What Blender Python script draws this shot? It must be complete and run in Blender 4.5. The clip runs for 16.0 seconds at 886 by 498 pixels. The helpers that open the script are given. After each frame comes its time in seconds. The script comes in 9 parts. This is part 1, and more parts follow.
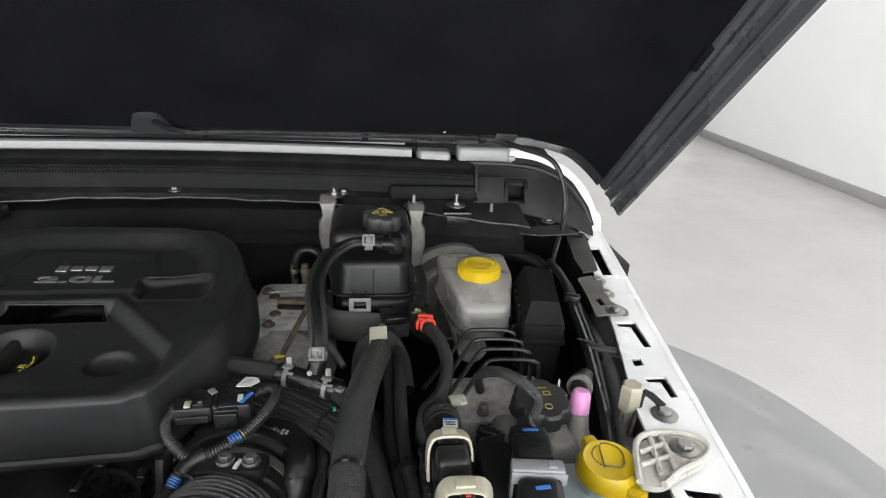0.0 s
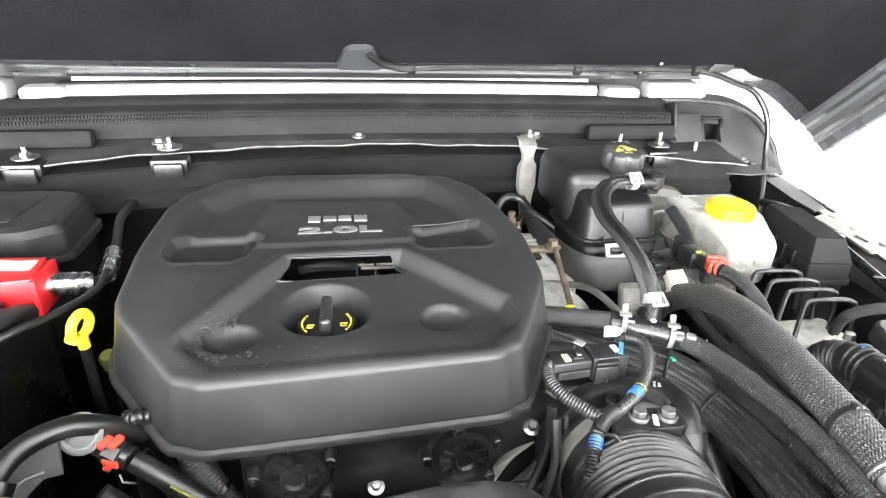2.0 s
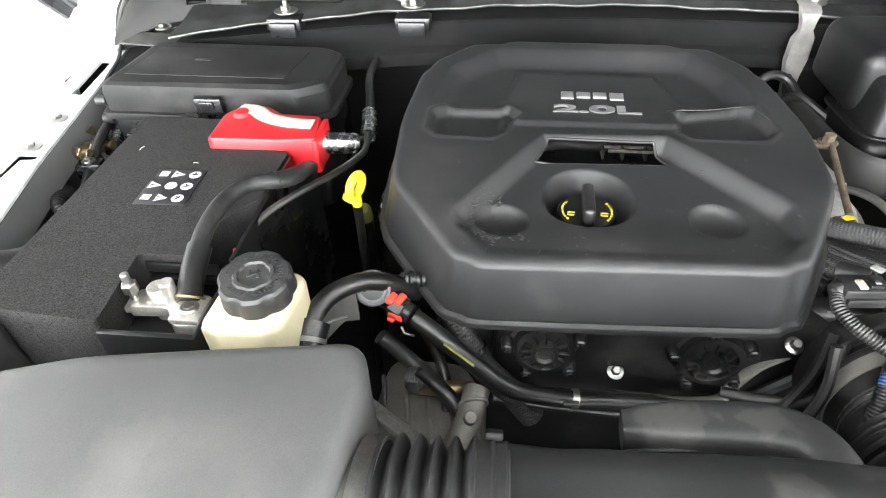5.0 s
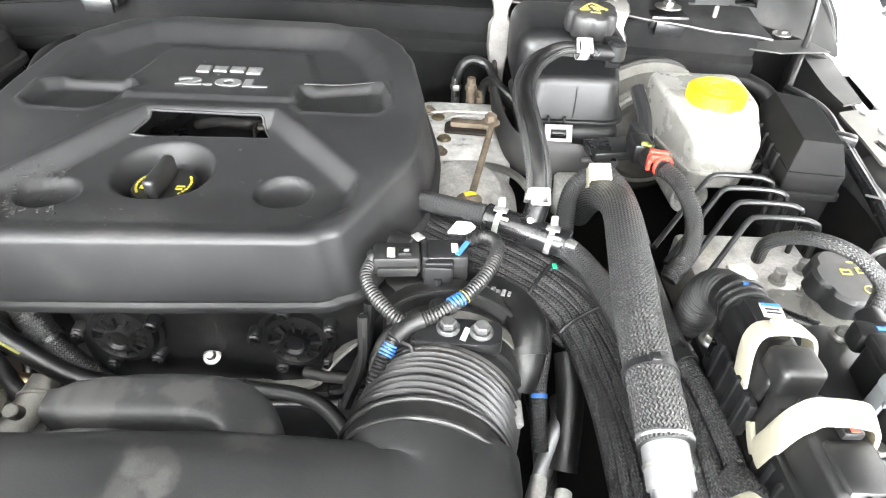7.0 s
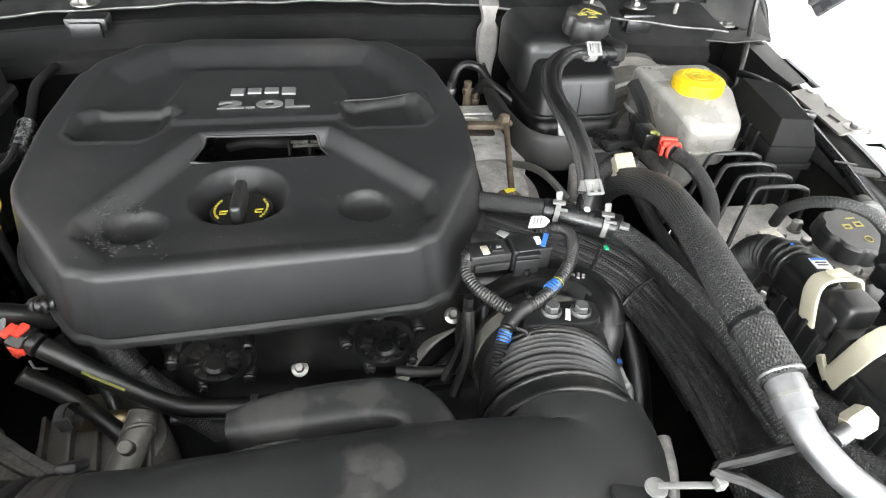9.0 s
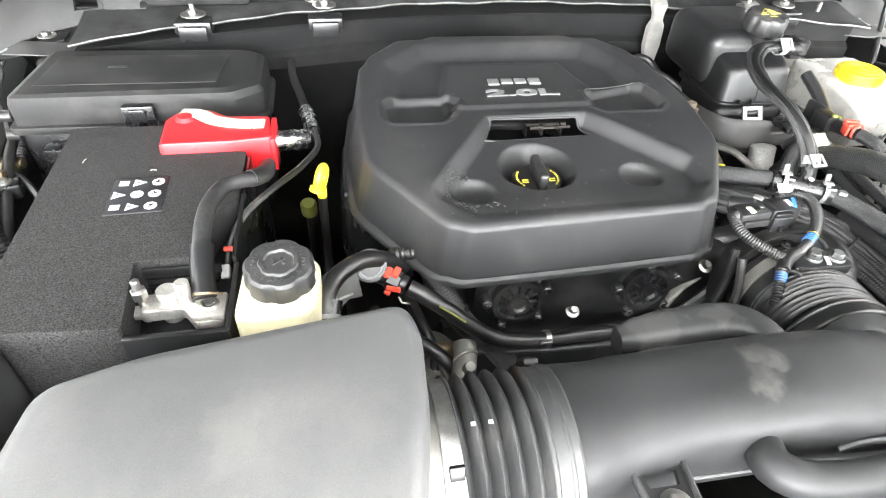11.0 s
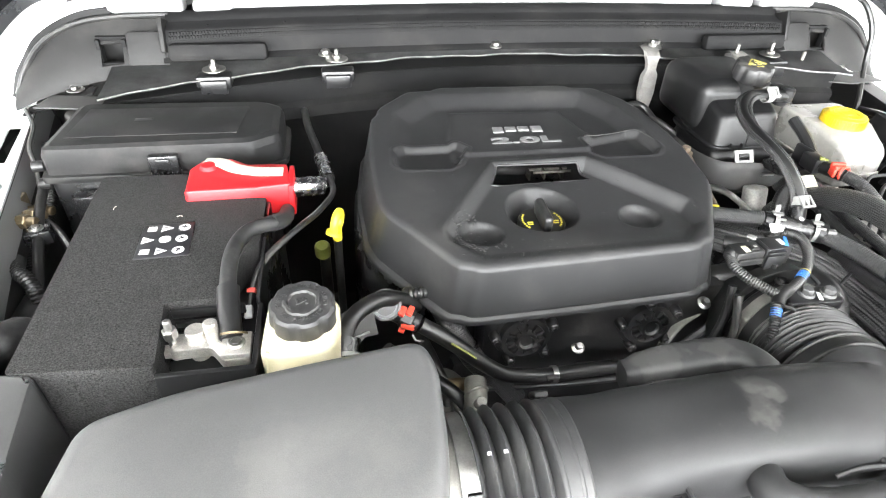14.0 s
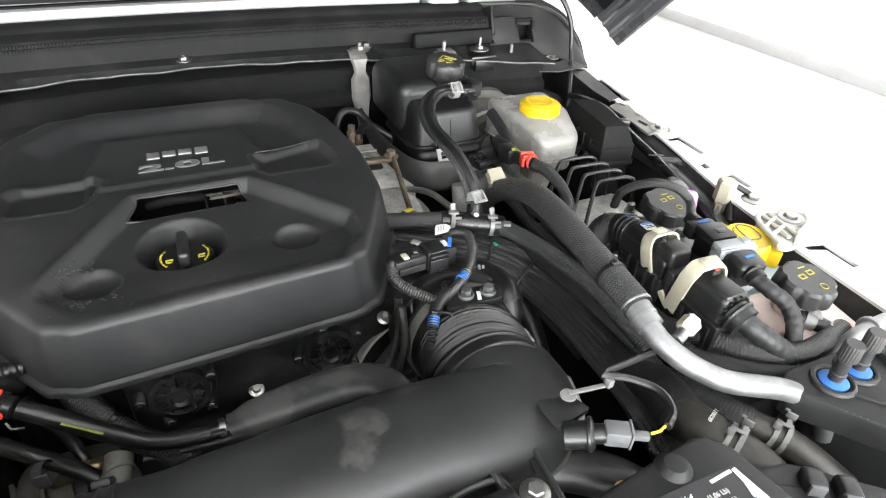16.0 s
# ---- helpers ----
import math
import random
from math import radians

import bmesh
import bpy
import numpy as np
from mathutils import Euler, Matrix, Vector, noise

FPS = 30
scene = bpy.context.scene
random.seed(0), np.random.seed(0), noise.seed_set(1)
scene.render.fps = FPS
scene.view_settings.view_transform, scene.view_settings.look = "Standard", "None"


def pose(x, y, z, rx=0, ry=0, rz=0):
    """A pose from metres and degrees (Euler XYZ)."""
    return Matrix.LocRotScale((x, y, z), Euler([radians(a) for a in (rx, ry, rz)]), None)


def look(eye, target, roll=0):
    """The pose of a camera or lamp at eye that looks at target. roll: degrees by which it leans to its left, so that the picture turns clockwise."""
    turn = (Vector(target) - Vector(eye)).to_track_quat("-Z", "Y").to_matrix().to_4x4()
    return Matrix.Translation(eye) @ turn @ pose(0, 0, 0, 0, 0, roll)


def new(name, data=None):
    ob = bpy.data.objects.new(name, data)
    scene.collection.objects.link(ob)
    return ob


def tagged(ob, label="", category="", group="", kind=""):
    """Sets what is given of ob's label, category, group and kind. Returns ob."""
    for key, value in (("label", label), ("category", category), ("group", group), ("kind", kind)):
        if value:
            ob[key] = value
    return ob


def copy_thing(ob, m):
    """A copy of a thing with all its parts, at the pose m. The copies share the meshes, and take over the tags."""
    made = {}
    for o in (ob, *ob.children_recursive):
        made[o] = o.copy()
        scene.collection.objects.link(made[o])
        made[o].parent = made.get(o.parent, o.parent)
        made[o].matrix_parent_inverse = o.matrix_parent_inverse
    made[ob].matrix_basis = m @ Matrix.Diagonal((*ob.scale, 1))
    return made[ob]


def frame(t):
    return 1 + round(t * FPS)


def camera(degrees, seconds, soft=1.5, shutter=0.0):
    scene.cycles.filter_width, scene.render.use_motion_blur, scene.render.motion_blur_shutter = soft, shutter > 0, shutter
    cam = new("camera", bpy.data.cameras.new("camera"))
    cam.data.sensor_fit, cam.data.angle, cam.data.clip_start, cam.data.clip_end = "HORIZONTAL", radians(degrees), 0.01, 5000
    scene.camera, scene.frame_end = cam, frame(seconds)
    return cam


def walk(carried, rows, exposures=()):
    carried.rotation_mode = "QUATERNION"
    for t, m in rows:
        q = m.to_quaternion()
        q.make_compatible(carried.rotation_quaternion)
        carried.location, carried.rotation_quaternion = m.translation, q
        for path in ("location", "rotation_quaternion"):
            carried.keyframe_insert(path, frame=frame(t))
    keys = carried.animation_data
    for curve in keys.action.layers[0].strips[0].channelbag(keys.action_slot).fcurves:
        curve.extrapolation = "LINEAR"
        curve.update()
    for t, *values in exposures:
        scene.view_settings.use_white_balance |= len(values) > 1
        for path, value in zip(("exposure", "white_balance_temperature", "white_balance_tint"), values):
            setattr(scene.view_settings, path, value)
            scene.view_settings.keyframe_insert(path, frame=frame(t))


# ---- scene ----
cam = camera(74.3, 16.0, soft=1.1)
PATH = [
    (0, (0.318, -0.026, 1.502), (0.595, 1.8, 0.735), 3.1),
    (0.5, (0.235, 0.028, 1.465), (0.518, 1.866, 0.729), 3.0),
    (1, (0.087, 0.051, 1.422), (0.376, 1.88, 0.666), 2.7),
    (1.5, (-0.009, 0.061, 1.425), (0.307, 1.846, 0.581), 2.3),
    (2, (-0.036, 0.081, 1.433), (0.308, 1.847, 0.559), 2.2),
    (2.5, (-0.047, 0.087, 1.419), (0.33, 1.828, 0.509), 2.3),
    (3, (-0.133, 0.104, 1.414), (0.252, 1.79, 0.409), 2.4),
    (3.2, (-0.166, 0.115, 1.413), (0.212, 1.777, 0.367), 2.5),
    (5.3, (-0.11, 0.104, 1.459), (-0.332, 1.605, 0.156), -2.1),
    (5.5, (-0.062, 0.103, 1.446), (-0.251, 1.63, 0.168), -0.7),
    (6, (0.05, 0.122, 1.43), (-0.036, 1.661, 0.156), 1.5),
    (6.5, (0.125, 0.131, 1.42), (0.095, 1.672, 0.146), 2.4),
    (7, (0.183, 0.128, 1.415), (0.212, 1.673, 0.146), 2.6),
    (7.5, (0.234, 0.133, 1.414), (0.382, 1.681, 0.156), 3.1),
    (8, (0.238, 0.137, 1.416), (0.49, 1.677, 0.165), 3.3),
    (8.5, (0.202, 0.135, 1.423), (0.514, 1.661, 0.169), 3.5),
    (9, (0.038, 0.106, 1.441), (0.36, 1.614, 0.168), 3.5),
    (9.5, (-0.134, 0.059, 1.456), (0.182, 1.555, 0.166), 3.2),
    (10, (-0.216, 0.033, 1.468), (0.103, 1.526, 0.175), 3.1),
    (10.2, (-0.237, 0.034, 1.468), (0.091, 1.518, 0.167), 3.4),
    (12.3, (-0.274, 0.062, 1.501), (0.004, 1.608, 0.263), 2.8),
    (12.5, (-0.284, 0.058, 1.502), (0.002, 1.617, 0.281), 2.9),
    (13, (-0.314, 0.053, 1.492), (-0.017, 1.627, 0.295), 2.8),
    (13.5, (-0.33, 0.044, 1.488), (-0.025, 1.619, 0.293), 2.7),
    (14, (-0.273, 0.024, 1.498), (0.047, 1.598, 0.306), 2.6),
    (14.5, (-0.177, 0.013, 1.499), (0.215, 1.58, 0.319), 2.6),
    (15, (-0.103, 0.012, 1.489), (0.446, 1.544, 0.326), 3.0),
    (15.5, (-0.053, 0.015, 1.484), (0.612, 1.506, 0.328), 3.3),
    (16, (-0.035, 0.019, 1.484), (0.71, 1.476, 0.334), 3.4),
]
EXPOSURES = [(0.0, -2.02), (0.5, -1.65), (1.0, -0.75), (1.5, -0.03), (2.2, 0.40), (3.2, 0.36), (5.3, 0.02), (6.0, 0.52), (7.0, 0.62), (7.5, 0.37), (8.0, -0.28), (8.5, -0.33), (9.0, -0.43), (9.5, 0.32), (10.2, 0.50), (12.3, 0.68), (13.0, 0.67), (13.5, 0.32), (14.0, 0.31), (14.5, 0.30), (15.0, 0.36), (15.5, -0.32), (16.0, -0.78)]
walk(cam, [(t, look(eye, target, roll)) for t, eye, target, roll in PATH], EXPOSURES)

# ---- light ----
world = bpy.data.worlds.new("showroom_sky")
scene.world = world
world.use_nodes = True
wn = world.node_tree.nodes
sky = wn.new("ShaderNodeTexSky")
sky.sky_type, sky.sun_disc, sky.sun_elevation, sky.sun_rotation = "NISHITA", False, radians(35), radians(200)
world.node_tree.links.new(sky.outputs[0], wn["Background"].inputs[0])
wn["Background"].inputs[1].default_value = 0.1
PANEL = 9.0       # strength of the ceiling panels
FRONT_LIGHT = 3300.0  # watts of the added front lamp, as daylight through an unseen window


# ---- materials ----
def mat(name, color, rough=0.5, metal=0.0, grain=0.15, grain_scale=900.0, stain=0.25, stain_scale=9.0, bump=0.15,
        dust=0.0, dust_edge=(0.5, 0.72), sub=0.0, spec=0.5, coat=0.0, smears=()):
    """A surface with fine grain and larger stains in object space; dust adds a pale film in patches,
    smears are dried wipe marks at (x, y, radius)."""
    m = bpy.data.materials.new(name)
    m.use_nodes = True
    n, k = m.node_tree.nodes, m.node_tree.links
    b = n["Principled BSDF"]
    tc = n.new("ShaderNodeTexCoord")
    fine = n.new("ShaderNodeTexNoise")
    fine.inputs["Scale"].default_value, fine.inputs["Detail"].default_value = grain_scale, 4
    big = n.new("ShaderNodeTexNoise")
    big.inputs["Scale"].default_value, big.inputs["Detail"].default_value, big.inputs["Roughness"].default_value = stain_scale, 6, 0.65
    k.new(tc.outputs["Object"], fine.inputs["Vector"])
    k.new(tc.outputs["Object"], big.inputs["Vector"])
    v1 = n.new("ShaderNodeMapRange")
    v1.inputs["From Min"].default_value, v1.inputs["From Max"].default_value = 0.3, 0.7
    v1.inputs["To Min"].default_value, v1.inputs["To Max"].default_value = 1 - stain, 1 + stain
    k.new(big.outputs["Fac"], v1.inputs["Value"])
    v2 = n.new("ShaderNodeMapRange")
    v2.inputs["From Min"].default_value, v2.inputs["From Max"].default_value = 0.3, 0.7
    v2.inputs["To Min"].default_value, v2.inputs["To Max"].default_value = 1 - grain, 1 + grain
    k.new(fine.outputs["Fac"], v2.inputs["Value"])
    mul = n.new("ShaderNodeMath")
    mul.operation = "MULTIPLY"
    k.new(v1.outputs[0], mul.inputs[0])
    k.new(v2.outputs[0], mul.inputs[1])
    tone = n.new("ShaderNodeVectorMath")
    tone.operation = "SCALE"
    tone.inputs[0].default_value = color
    k.new(mul.outputs[0], tone.inputs["Scale"])
    out = tone.outputs[0]
    if dust:
        ramp = n.new("ShaderNodeMapRange")
        ramp.inputs["From Min"].default_value, ramp.inputs["From Max"].default_value = dust_edge
        ramp.inputs["To Max"].default_value = dust
        k.new(big.outputs["Fac"], ramp.inputs["Value"])
        mix = n.new("ShaderNodeMix")
        mix.data_type = "RGBA"
        k.new(ramp.outputs[0], mix.inputs["Factor"])
        k.new(out, mix.inputs["A"])
        mix.inputs["B"].default_value = (0.30, 0.28, 0.25, 1)
        out = mix.outputs["Result"]
    for sx, sy, sr in smears:
        flat = n.new("ShaderNodeVectorMath")
        flat.operation = "MULTIPLY"
        flat.inputs[1].default_value = (1, 1, 0)
        k.new(tc.outputs["Object"], flat.inputs[0])
        far = n.new("ShaderNodeVectorMath")
        far.operation = "DISTANCE"
        far.inputs[1].default_value = (sx, sy, 0)
        k.new(flat.outputs[0], far.inputs[0])
        edge = n.new("ShaderNodeTexNoise")
        edge.inputs["Scale"].default_value, edge.inputs["Detail"].default_value = 55, 3
        k.new(tc.outputs["Object"], edge.inputs["Vector"])
        rag = n.new("ShaderNodeMath")
        rag.operation = "MULTIPLY_ADD"
        rag.inputs[1].default_value = -0.06
        k.new(edge.outputs["Fac"], rag.inputs[0])
        k.new(far.outputs["Value"], rag.inputs[2])
        mask = n.new("ShaderNodeMapRange")
        mask.inputs["From Min"].default_value, mask.inputs["From Max"].default_value = sr - 0.032, sr - 0.039
        mask.inputs["To Max"].default_value = 0.14
        k.new(rag.outputs[0], mask.inputs["Value"])
        wipe = n.new("ShaderNodeMix")
        wipe.data_type = "RGBA"
        k.new(mask.outputs[0], wipe.inputs["Factor"])
        k.new(out, wipe.inputs["A"])
        wipe.inputs["B"].default_value = (0.13, 0.127, 0.12, 1)
        out = wipe.outputs["Result"]
    k.new(out, b.inputs["Base Color"])
    r = n.new("ShaderNodeMapRange")
    r.inputs["From Min"].default_value, r.inputs["From Max"].default_value = 0.3, 0.7
    r.inputs["To Min"].default_value, r.inputs["To Max"].default_value = max(0.03, rough - 0.08), min(1, rough + 0.08)
    k.new(big.outputs["Fac"], r.inputs["Value"])
    k.new(r.outputs[0], b.inputs["Roughness"])
    if bump:
        bp = n.new("ShaderNodeBump")
        bp.inputs["Strength"].default_value, bp.inputs["Distance"].default_value = bump, 0.0004
        k.new(fine.outputs["Fac"], bp.inputs["Height"])
        k.new(bp.outputs[0], b.inputs["Normal"])
    b.inputs["Metallic"].default_value = metal
    b.inputs["Specular IOR Level"].default_value = spec
    b.inputs["Coat Weight"].default_value = coat
    if sub:
        b.inputs["Subsurface Weight"].default_value = sub
        b.inputs["Subsurface Radius"].default_value = (0.02, 0.02, 0.018)
        b.inputs["Subsurface Scale"].default_value = 0.6
    return m


def braid(name, dark, light, pitch=0.0042, rough=0.6, relief=0.8):
    """Woven sleeve: strands of two diagonal families pass over and under each other."""
    m = bpy.data.materials.new(name)
    m.use_nodes = True
    n, k = m.node_tree.nodes, m.node_tree.links
    b = n["Principled BSDF"]
    uv = n.new("ShaderNodeUVMap")
    sep = n.new("ShaderNodeSeparateXYZ")
    k.new(uv.outputs[0], sep.inputs[0])

    def calc(op, x, y=None, z=None):
        q = n.new("ShaderNodeMath")
        q.operation = op
        for slot, value in zip(q.inputs, (x, y, z)):
            if value is None:
                continue
            if isinstance(value, (int, float)):
                slot.default_value = value
            else:
                k.new(value, slot)
        return q.outputs[0]

    length, girth = calc("MULTIPLY", sep.outputs["X"], 0.72), sep.outputs["Y"]
    first = calc("SINE", calc("MULTIPLY", calc("ADD", length, girth), math.pi / pitch))
    second = calc("SINE", calc("MULTIPLY", calc("SUBTRACT", length, girth), math.pi / pitch))
    over = calc("GREATER_THAN", calc("MULTIPLY", first, second), 0.0)
    one, two = calc("ABSOLUTE", first), calc("ABSOLUTE", second)
    height = calc("ADD", calc("MULTIPLY", over, one), calc("MULTIPLY", calc("SUBTRACT", 1.0, over), two))
    shine = calc("POWER", height, 2.6)
    wear = n.new("ShaderNodeTexNoise")
    wear.inputs["Scale"].default_value, wear.inputs["Detail"].default_value = 60, 3
    shine = calc("MULTIPLY", shine, calc("ADD", calc("MULTIPLY", wear.outputs["Fac"], 0.9), 0.5))
    mix = n.new("ShaderNodeMix")
    mix.data_type = "RGBA"
    mix.inputs["A"].default_value, mix.inputs["B"].default_value = (*dark, 1), (*light, 1)
    k.new(shine, mix.inputs["Factor"])
    k.new(mix.outputs["Result"], b.inputs["Base Color"])
    bp = n.new("ShaderNodeBump")
    bp.inputs["Strength"].default_value, bp.inputs["Distance"].default_value = relief, 0.0009
    k.new(height, bp.inputs["Height"])
    k.new(bp.outputs[0], b.inputs["Normal"])
    b.inputs["Roughness"].default_value = rough
    return m


def glow(name, color, strength):
    m = bpy.data.materials.new(name)
    m.use_nodes = True
    b = m.node_tree.nodes["Principled BSDF"]
    b.inputs["Base Color"].default_value = (0.8, 0.8, 0.8, 1)
    b.inputs["Emission Color"].default_value = (*color, 1)
    b.inputs["Emission Strength"].default_value = strength
    return m


M_COVER = mat("cover_plastic", (0.0175, 0.0175, 0.0180), 0.42, stain=0.2, stain_scale=7, bump=0.25, grain_scale=1400, dust=0.06, dust_edge=(0.55, 0.75), spec=0.26)
M_DUCT = mat("duct_plastic", (0.0180, 0.0180, 0.0184), 0.46, spec=0.23, stain=0.22, stain_scale=10, bump=0.2, grain_scale=1200, smears=((0.045, 0.285, 0.020), (0.034, 0.268, 0.020), (0.036, 0.252, 0.014), (-0.012, 0.335, 0.024), (0.045, 0.338, 0.016), (0.09, 0.305, 0.016), (-0.008, 0.250, 0.006)))
M_AIRBOX = mat("airbox_plastic", (0.066, 0.066, 0.0665), 0.42, spec=0.55, smears=((-0.335, 0.262, 0.026), (-0.330, 0.245, 0.022)), stain=0.2, stain_scale=5, bump=0.2, grain_scale=1200, dust=0.10, dust_edge=(0.52, 0.75))
M_BLACK = mat("black_plastic", (0.0105, 0.0105, 0.0108), 0.38, dust=0.06, stain_scale=14, spec=0.42)
M_SATIN = mat("satin_black", (0.010, 0.010, 0.0105), 0.30, stain=0.1, stain_scale=6, bump=0.05)
M_DARK = mat("dark_bay_paint", (0.008, 0.008, 0.008), 0.5, stain_scale=6, dust=0.04, spec=0.2)
M_ENGINE = mat("black_engine_casting", (0.0065, 0.0065, 0.007), 0.38, stain_scale=25, bump=0.4, grain_scale=500, dust=0.08)
M_RUBBER = mat("rubber", (0.0095, 0.0095, 0.0095), 0.42, stain_scale=20, dust=0.08)
M_HOSE = mat("oily_black_hose", (0.006, 0.006, 0.006), 0.36, stain=0.3, stain_scale=30, dust=0.05)
M_COWL = mat("cowl_plastic", (0.008, 0.008, 0.0082), 0.68, stain_scale=8, dust=0.03, spec=0.10)
M_LID = mat("matte_lid_plastic", (0.012, 0.012, 0.0122), 0.52, stain_scale=14, dust=0.05, spec=0.18)
M_GREYCAP = mat("grey_moulded_plastic", (0.030, 0.0295, 0.029), 0.6, stain_scale=10, stain=0.3, dust=0.10)
M_ENDCAP = mat("grey_black_end_cap", (0.019, 0.0188, 0.0185), 0.62, stain_scale=10, stain=0.3, dust=0.06, spec=0.2)
M_SEALGREY = mat("grey_black_rubber", (0.0085, 0.0085, 0.0087), 0.68, grain=0.2, grain_scale=600, stain=0.2, stain_scale=12, bump=0.2, dust=0.03, spec=0.12)
M_FELT = mat("battery_felt", (0.023, 0.0225, 0.0225), 0.95, grain=0.85, grain_scale=750, bump=1.0, stain=0.15, stain_scale=40, spec=0.15)
M_LINER = mat("hood_liner_felt", (0.0065, 0.0065, 0.0072), 0.85, grain=0.4, grain_scale=500, bump=0.6, spec=0.04)
M_HOODGREY = mat("hood_inner_paint", (0.030, 0.031, 0.033), 0.30, stain_scale=5, coat=0.5)
# The inner hood paint made lighter, for light reflected onto the sides.
M_HOODSIDE = mat("hood_inner_paint_lit", (0.060, 0.061, 0.064), 0.30, stain_scale=5, coat=0.5)
M_WHITE = mat("white_car_paint", (0.78, 0.78, 0.78), 0.25, grain=0.02, stain=0.04, bump=0.02, coat=0.5)
M_STEEL = mat("zinc_steel", (0.36, 0.355, 0.34), 0.4, metal=1.0, grain=0.1, stain=0.25, stain_scale=60)
M_BRACKET = mat("bracket_steel", (0.36, 0.35, 0.33), 0.4, metal=0.25, stain_scale=40)
M_ALU = mat("aluminium_pipe", (0.27, 0.27, 0.275), 0.50, metal=0.85, grain=0.05, grain_scale=300, stain=0.28, stain_scale=45, bump=0.05)
M_CAST = mat("cast_aluminium", (0.44, 0.43, 0.41), 0.42, metal=0.4, grain=0.15, grain_scale=300, bump=0.35, stain=0.4, stain_scale=40)
M_CASTGREY = mat("dull_cast_alloy", (0.17, 0.168, 0.16), 0.55, metal=0.2, grain=0.25, grain_scale=300, bump=0.4, stain=0.35, stain_scale=35)
M_RUST = mat("rusty_steel", (0.14, 0.11, 0.08), 0.7, metal=0.4, stain=0.5, stain_scale=80)
M_RUSTDARK = mat("dark_rusty_cavity", (0.035, 0.026, 0.02), 0.8, metal=0.2, stain=0.5, stain_scale=80)
M_SHIELD = mat("crinkled_heat_shield", (0.62, 0.61, 0.59), 0.32, metal=0.25, grain=0.15, grain_scale=90, bump=1.0, stain=0.4, stain_scale=30)
M_FOIL = mat("foil_wrap", (0.75, 0.75, 0.75), 0.25, metal=1.0, grain=0.5, grain_scale=180, bump=1.0, stain=0.3, stain_scale=120)
M_CREAM = mat("cream_plastic", (0.37, 0.35, 0.27), 0.45, grain=0.04, stain=0.12, stain_scale=40, sub=0.1)
M_CREAMTANK = mat("cream_tank", (0.62, 0.57, 0.38), 0.4, grain=0.03, stain=0.10, sub=0.25)
M_WHITETANK = mat("translucent_tank", (0.250, 0.243, 0.226), 0.28, grain=0.03, stain=0.25, stain_scale=16, sub=0.3)
M_PINKTANK = mat("pink_tinted_tank", (0.58, 0.46, 0.42), 0.35, grain=0.03, stain=0.25, stain_scale=14, sub=0.35)
M_BLUETANK = mat("blue_tinted_tank", (0.40, 0.48, 0.51), 0.35, grain=0.03, stain=0.1, sub=0.3)
M_YELLOW = mat("yellow_plastic", (0.55, 0.385, 0.010), 0.38, grain=0.03, stain=0.08)
M_DIP = mat("yellow_dipstick", (0.80, 0.62, 0.03), 0.4, grain=0.03, stain=0.08)
M_DULLGREEN = mat("dull_green_plastic", (0.17, 0.18, 0.04), 0.5)
M_RED = mat("red_plastic", (0.43, 0.010, 0.014), 0.42, grain=0.03, stain=0.15)
M_REDCLIP = mat("red_clip", (0.62, 0.05, 0.03), 0.45)
M_TAPE = mat("pale_tape", (0.44, 0.42, 0.36), 0.75, grain=0.25, grain_scale=250, stain=0.25, stain_scale=60, bump=0.6)
M_PINK = mat("pink_cap", (0.72, 0.30, 0.58), 0.45, sub=0.2, stain=0.1)
M_GREY = mat("grey_connector", (0.20, 0.21, 0.22), 0.45, grain=0.05, stain=0.12)
M_LIGHTGREY = mat("pale_grey_plastic", (0.165, 0.165, 0.16), 0.42, grain=0.05, stain=0.25, stain_scale=60)
M_BLUE = mat("blue_mark", (0.03, 0.13, 0.42), 0.5, grain=0.05)
M_INK = mat("yellow_print", (0.75, 0.62, 0.04), 0.6, grain=0.1)
M_LABEL = mat("white_label", (0.50, 0.50, 0.49), 0.55, grain=0.02, stain=0.08)
M_PRINT = mat("worn_white_print", (0.22, 0.22, 0.215), 0.6, grain=0.6, grain_scale=500, stain=0.6, stain_scale=120)
M_LABELBLACK = mat("black_label", (0.014, 0.014, 0.016), 0.45, grain=0.05)
M_LOGO = mat("silver_badge", (0.20, 0.20, 0.20), 0.35, metal=0.5, grain=0.05, stain=0.1)
M_BRASS = mat("tarnished_brass", (0.22, 0.175, 0.11), 0.4, metal=0.9, stain=0.5, stain_scale=60)
M_LEAD = mat("battery_terminal_metal", (0.62, 0.60, 0.56), 0.4, metal=0.8, stain=0.3, stain_scale=50)
M_FLARE = mat("light_grey_flare_and_lip", (0.27, 0.27, 0.27), 0.32, grain=0.02, stain=0.03, bump=0.01, coat=0.3)
M_BOOSTER = mat("dull_booster_metal", (0.16, 0.155, 0.14), 0.5, metal=0.4, stain=0.3, stain_scale=20)
M_FLANGE = mat("galvanised_flange", (0.085, 0.085, 0.085), 0.45, metal=0.5, stain=0.5, stain_scale=30)
M_CLEAR = mat("milky_plastic", (0.48, 0.465, 0.42), 0.3, sub=0.3)
M_GREEN = mat("green_mark", (0.02, 0.5, 0.22), 0.5)
M_FLOOR = mat("polished_floor", (0.52, 0.51, 0.50), 0.16, grain=0.02, grain_scale=60, stain=0.07, stain_scale=0.9, bump=0.02)
M_WALL = mat("white_wall_paint", (0.87, 0.87, 0.86), 0.8, grain=0.02, stain=0.02, stain_scale=1.5, bump=0.05, grain_scale=200)
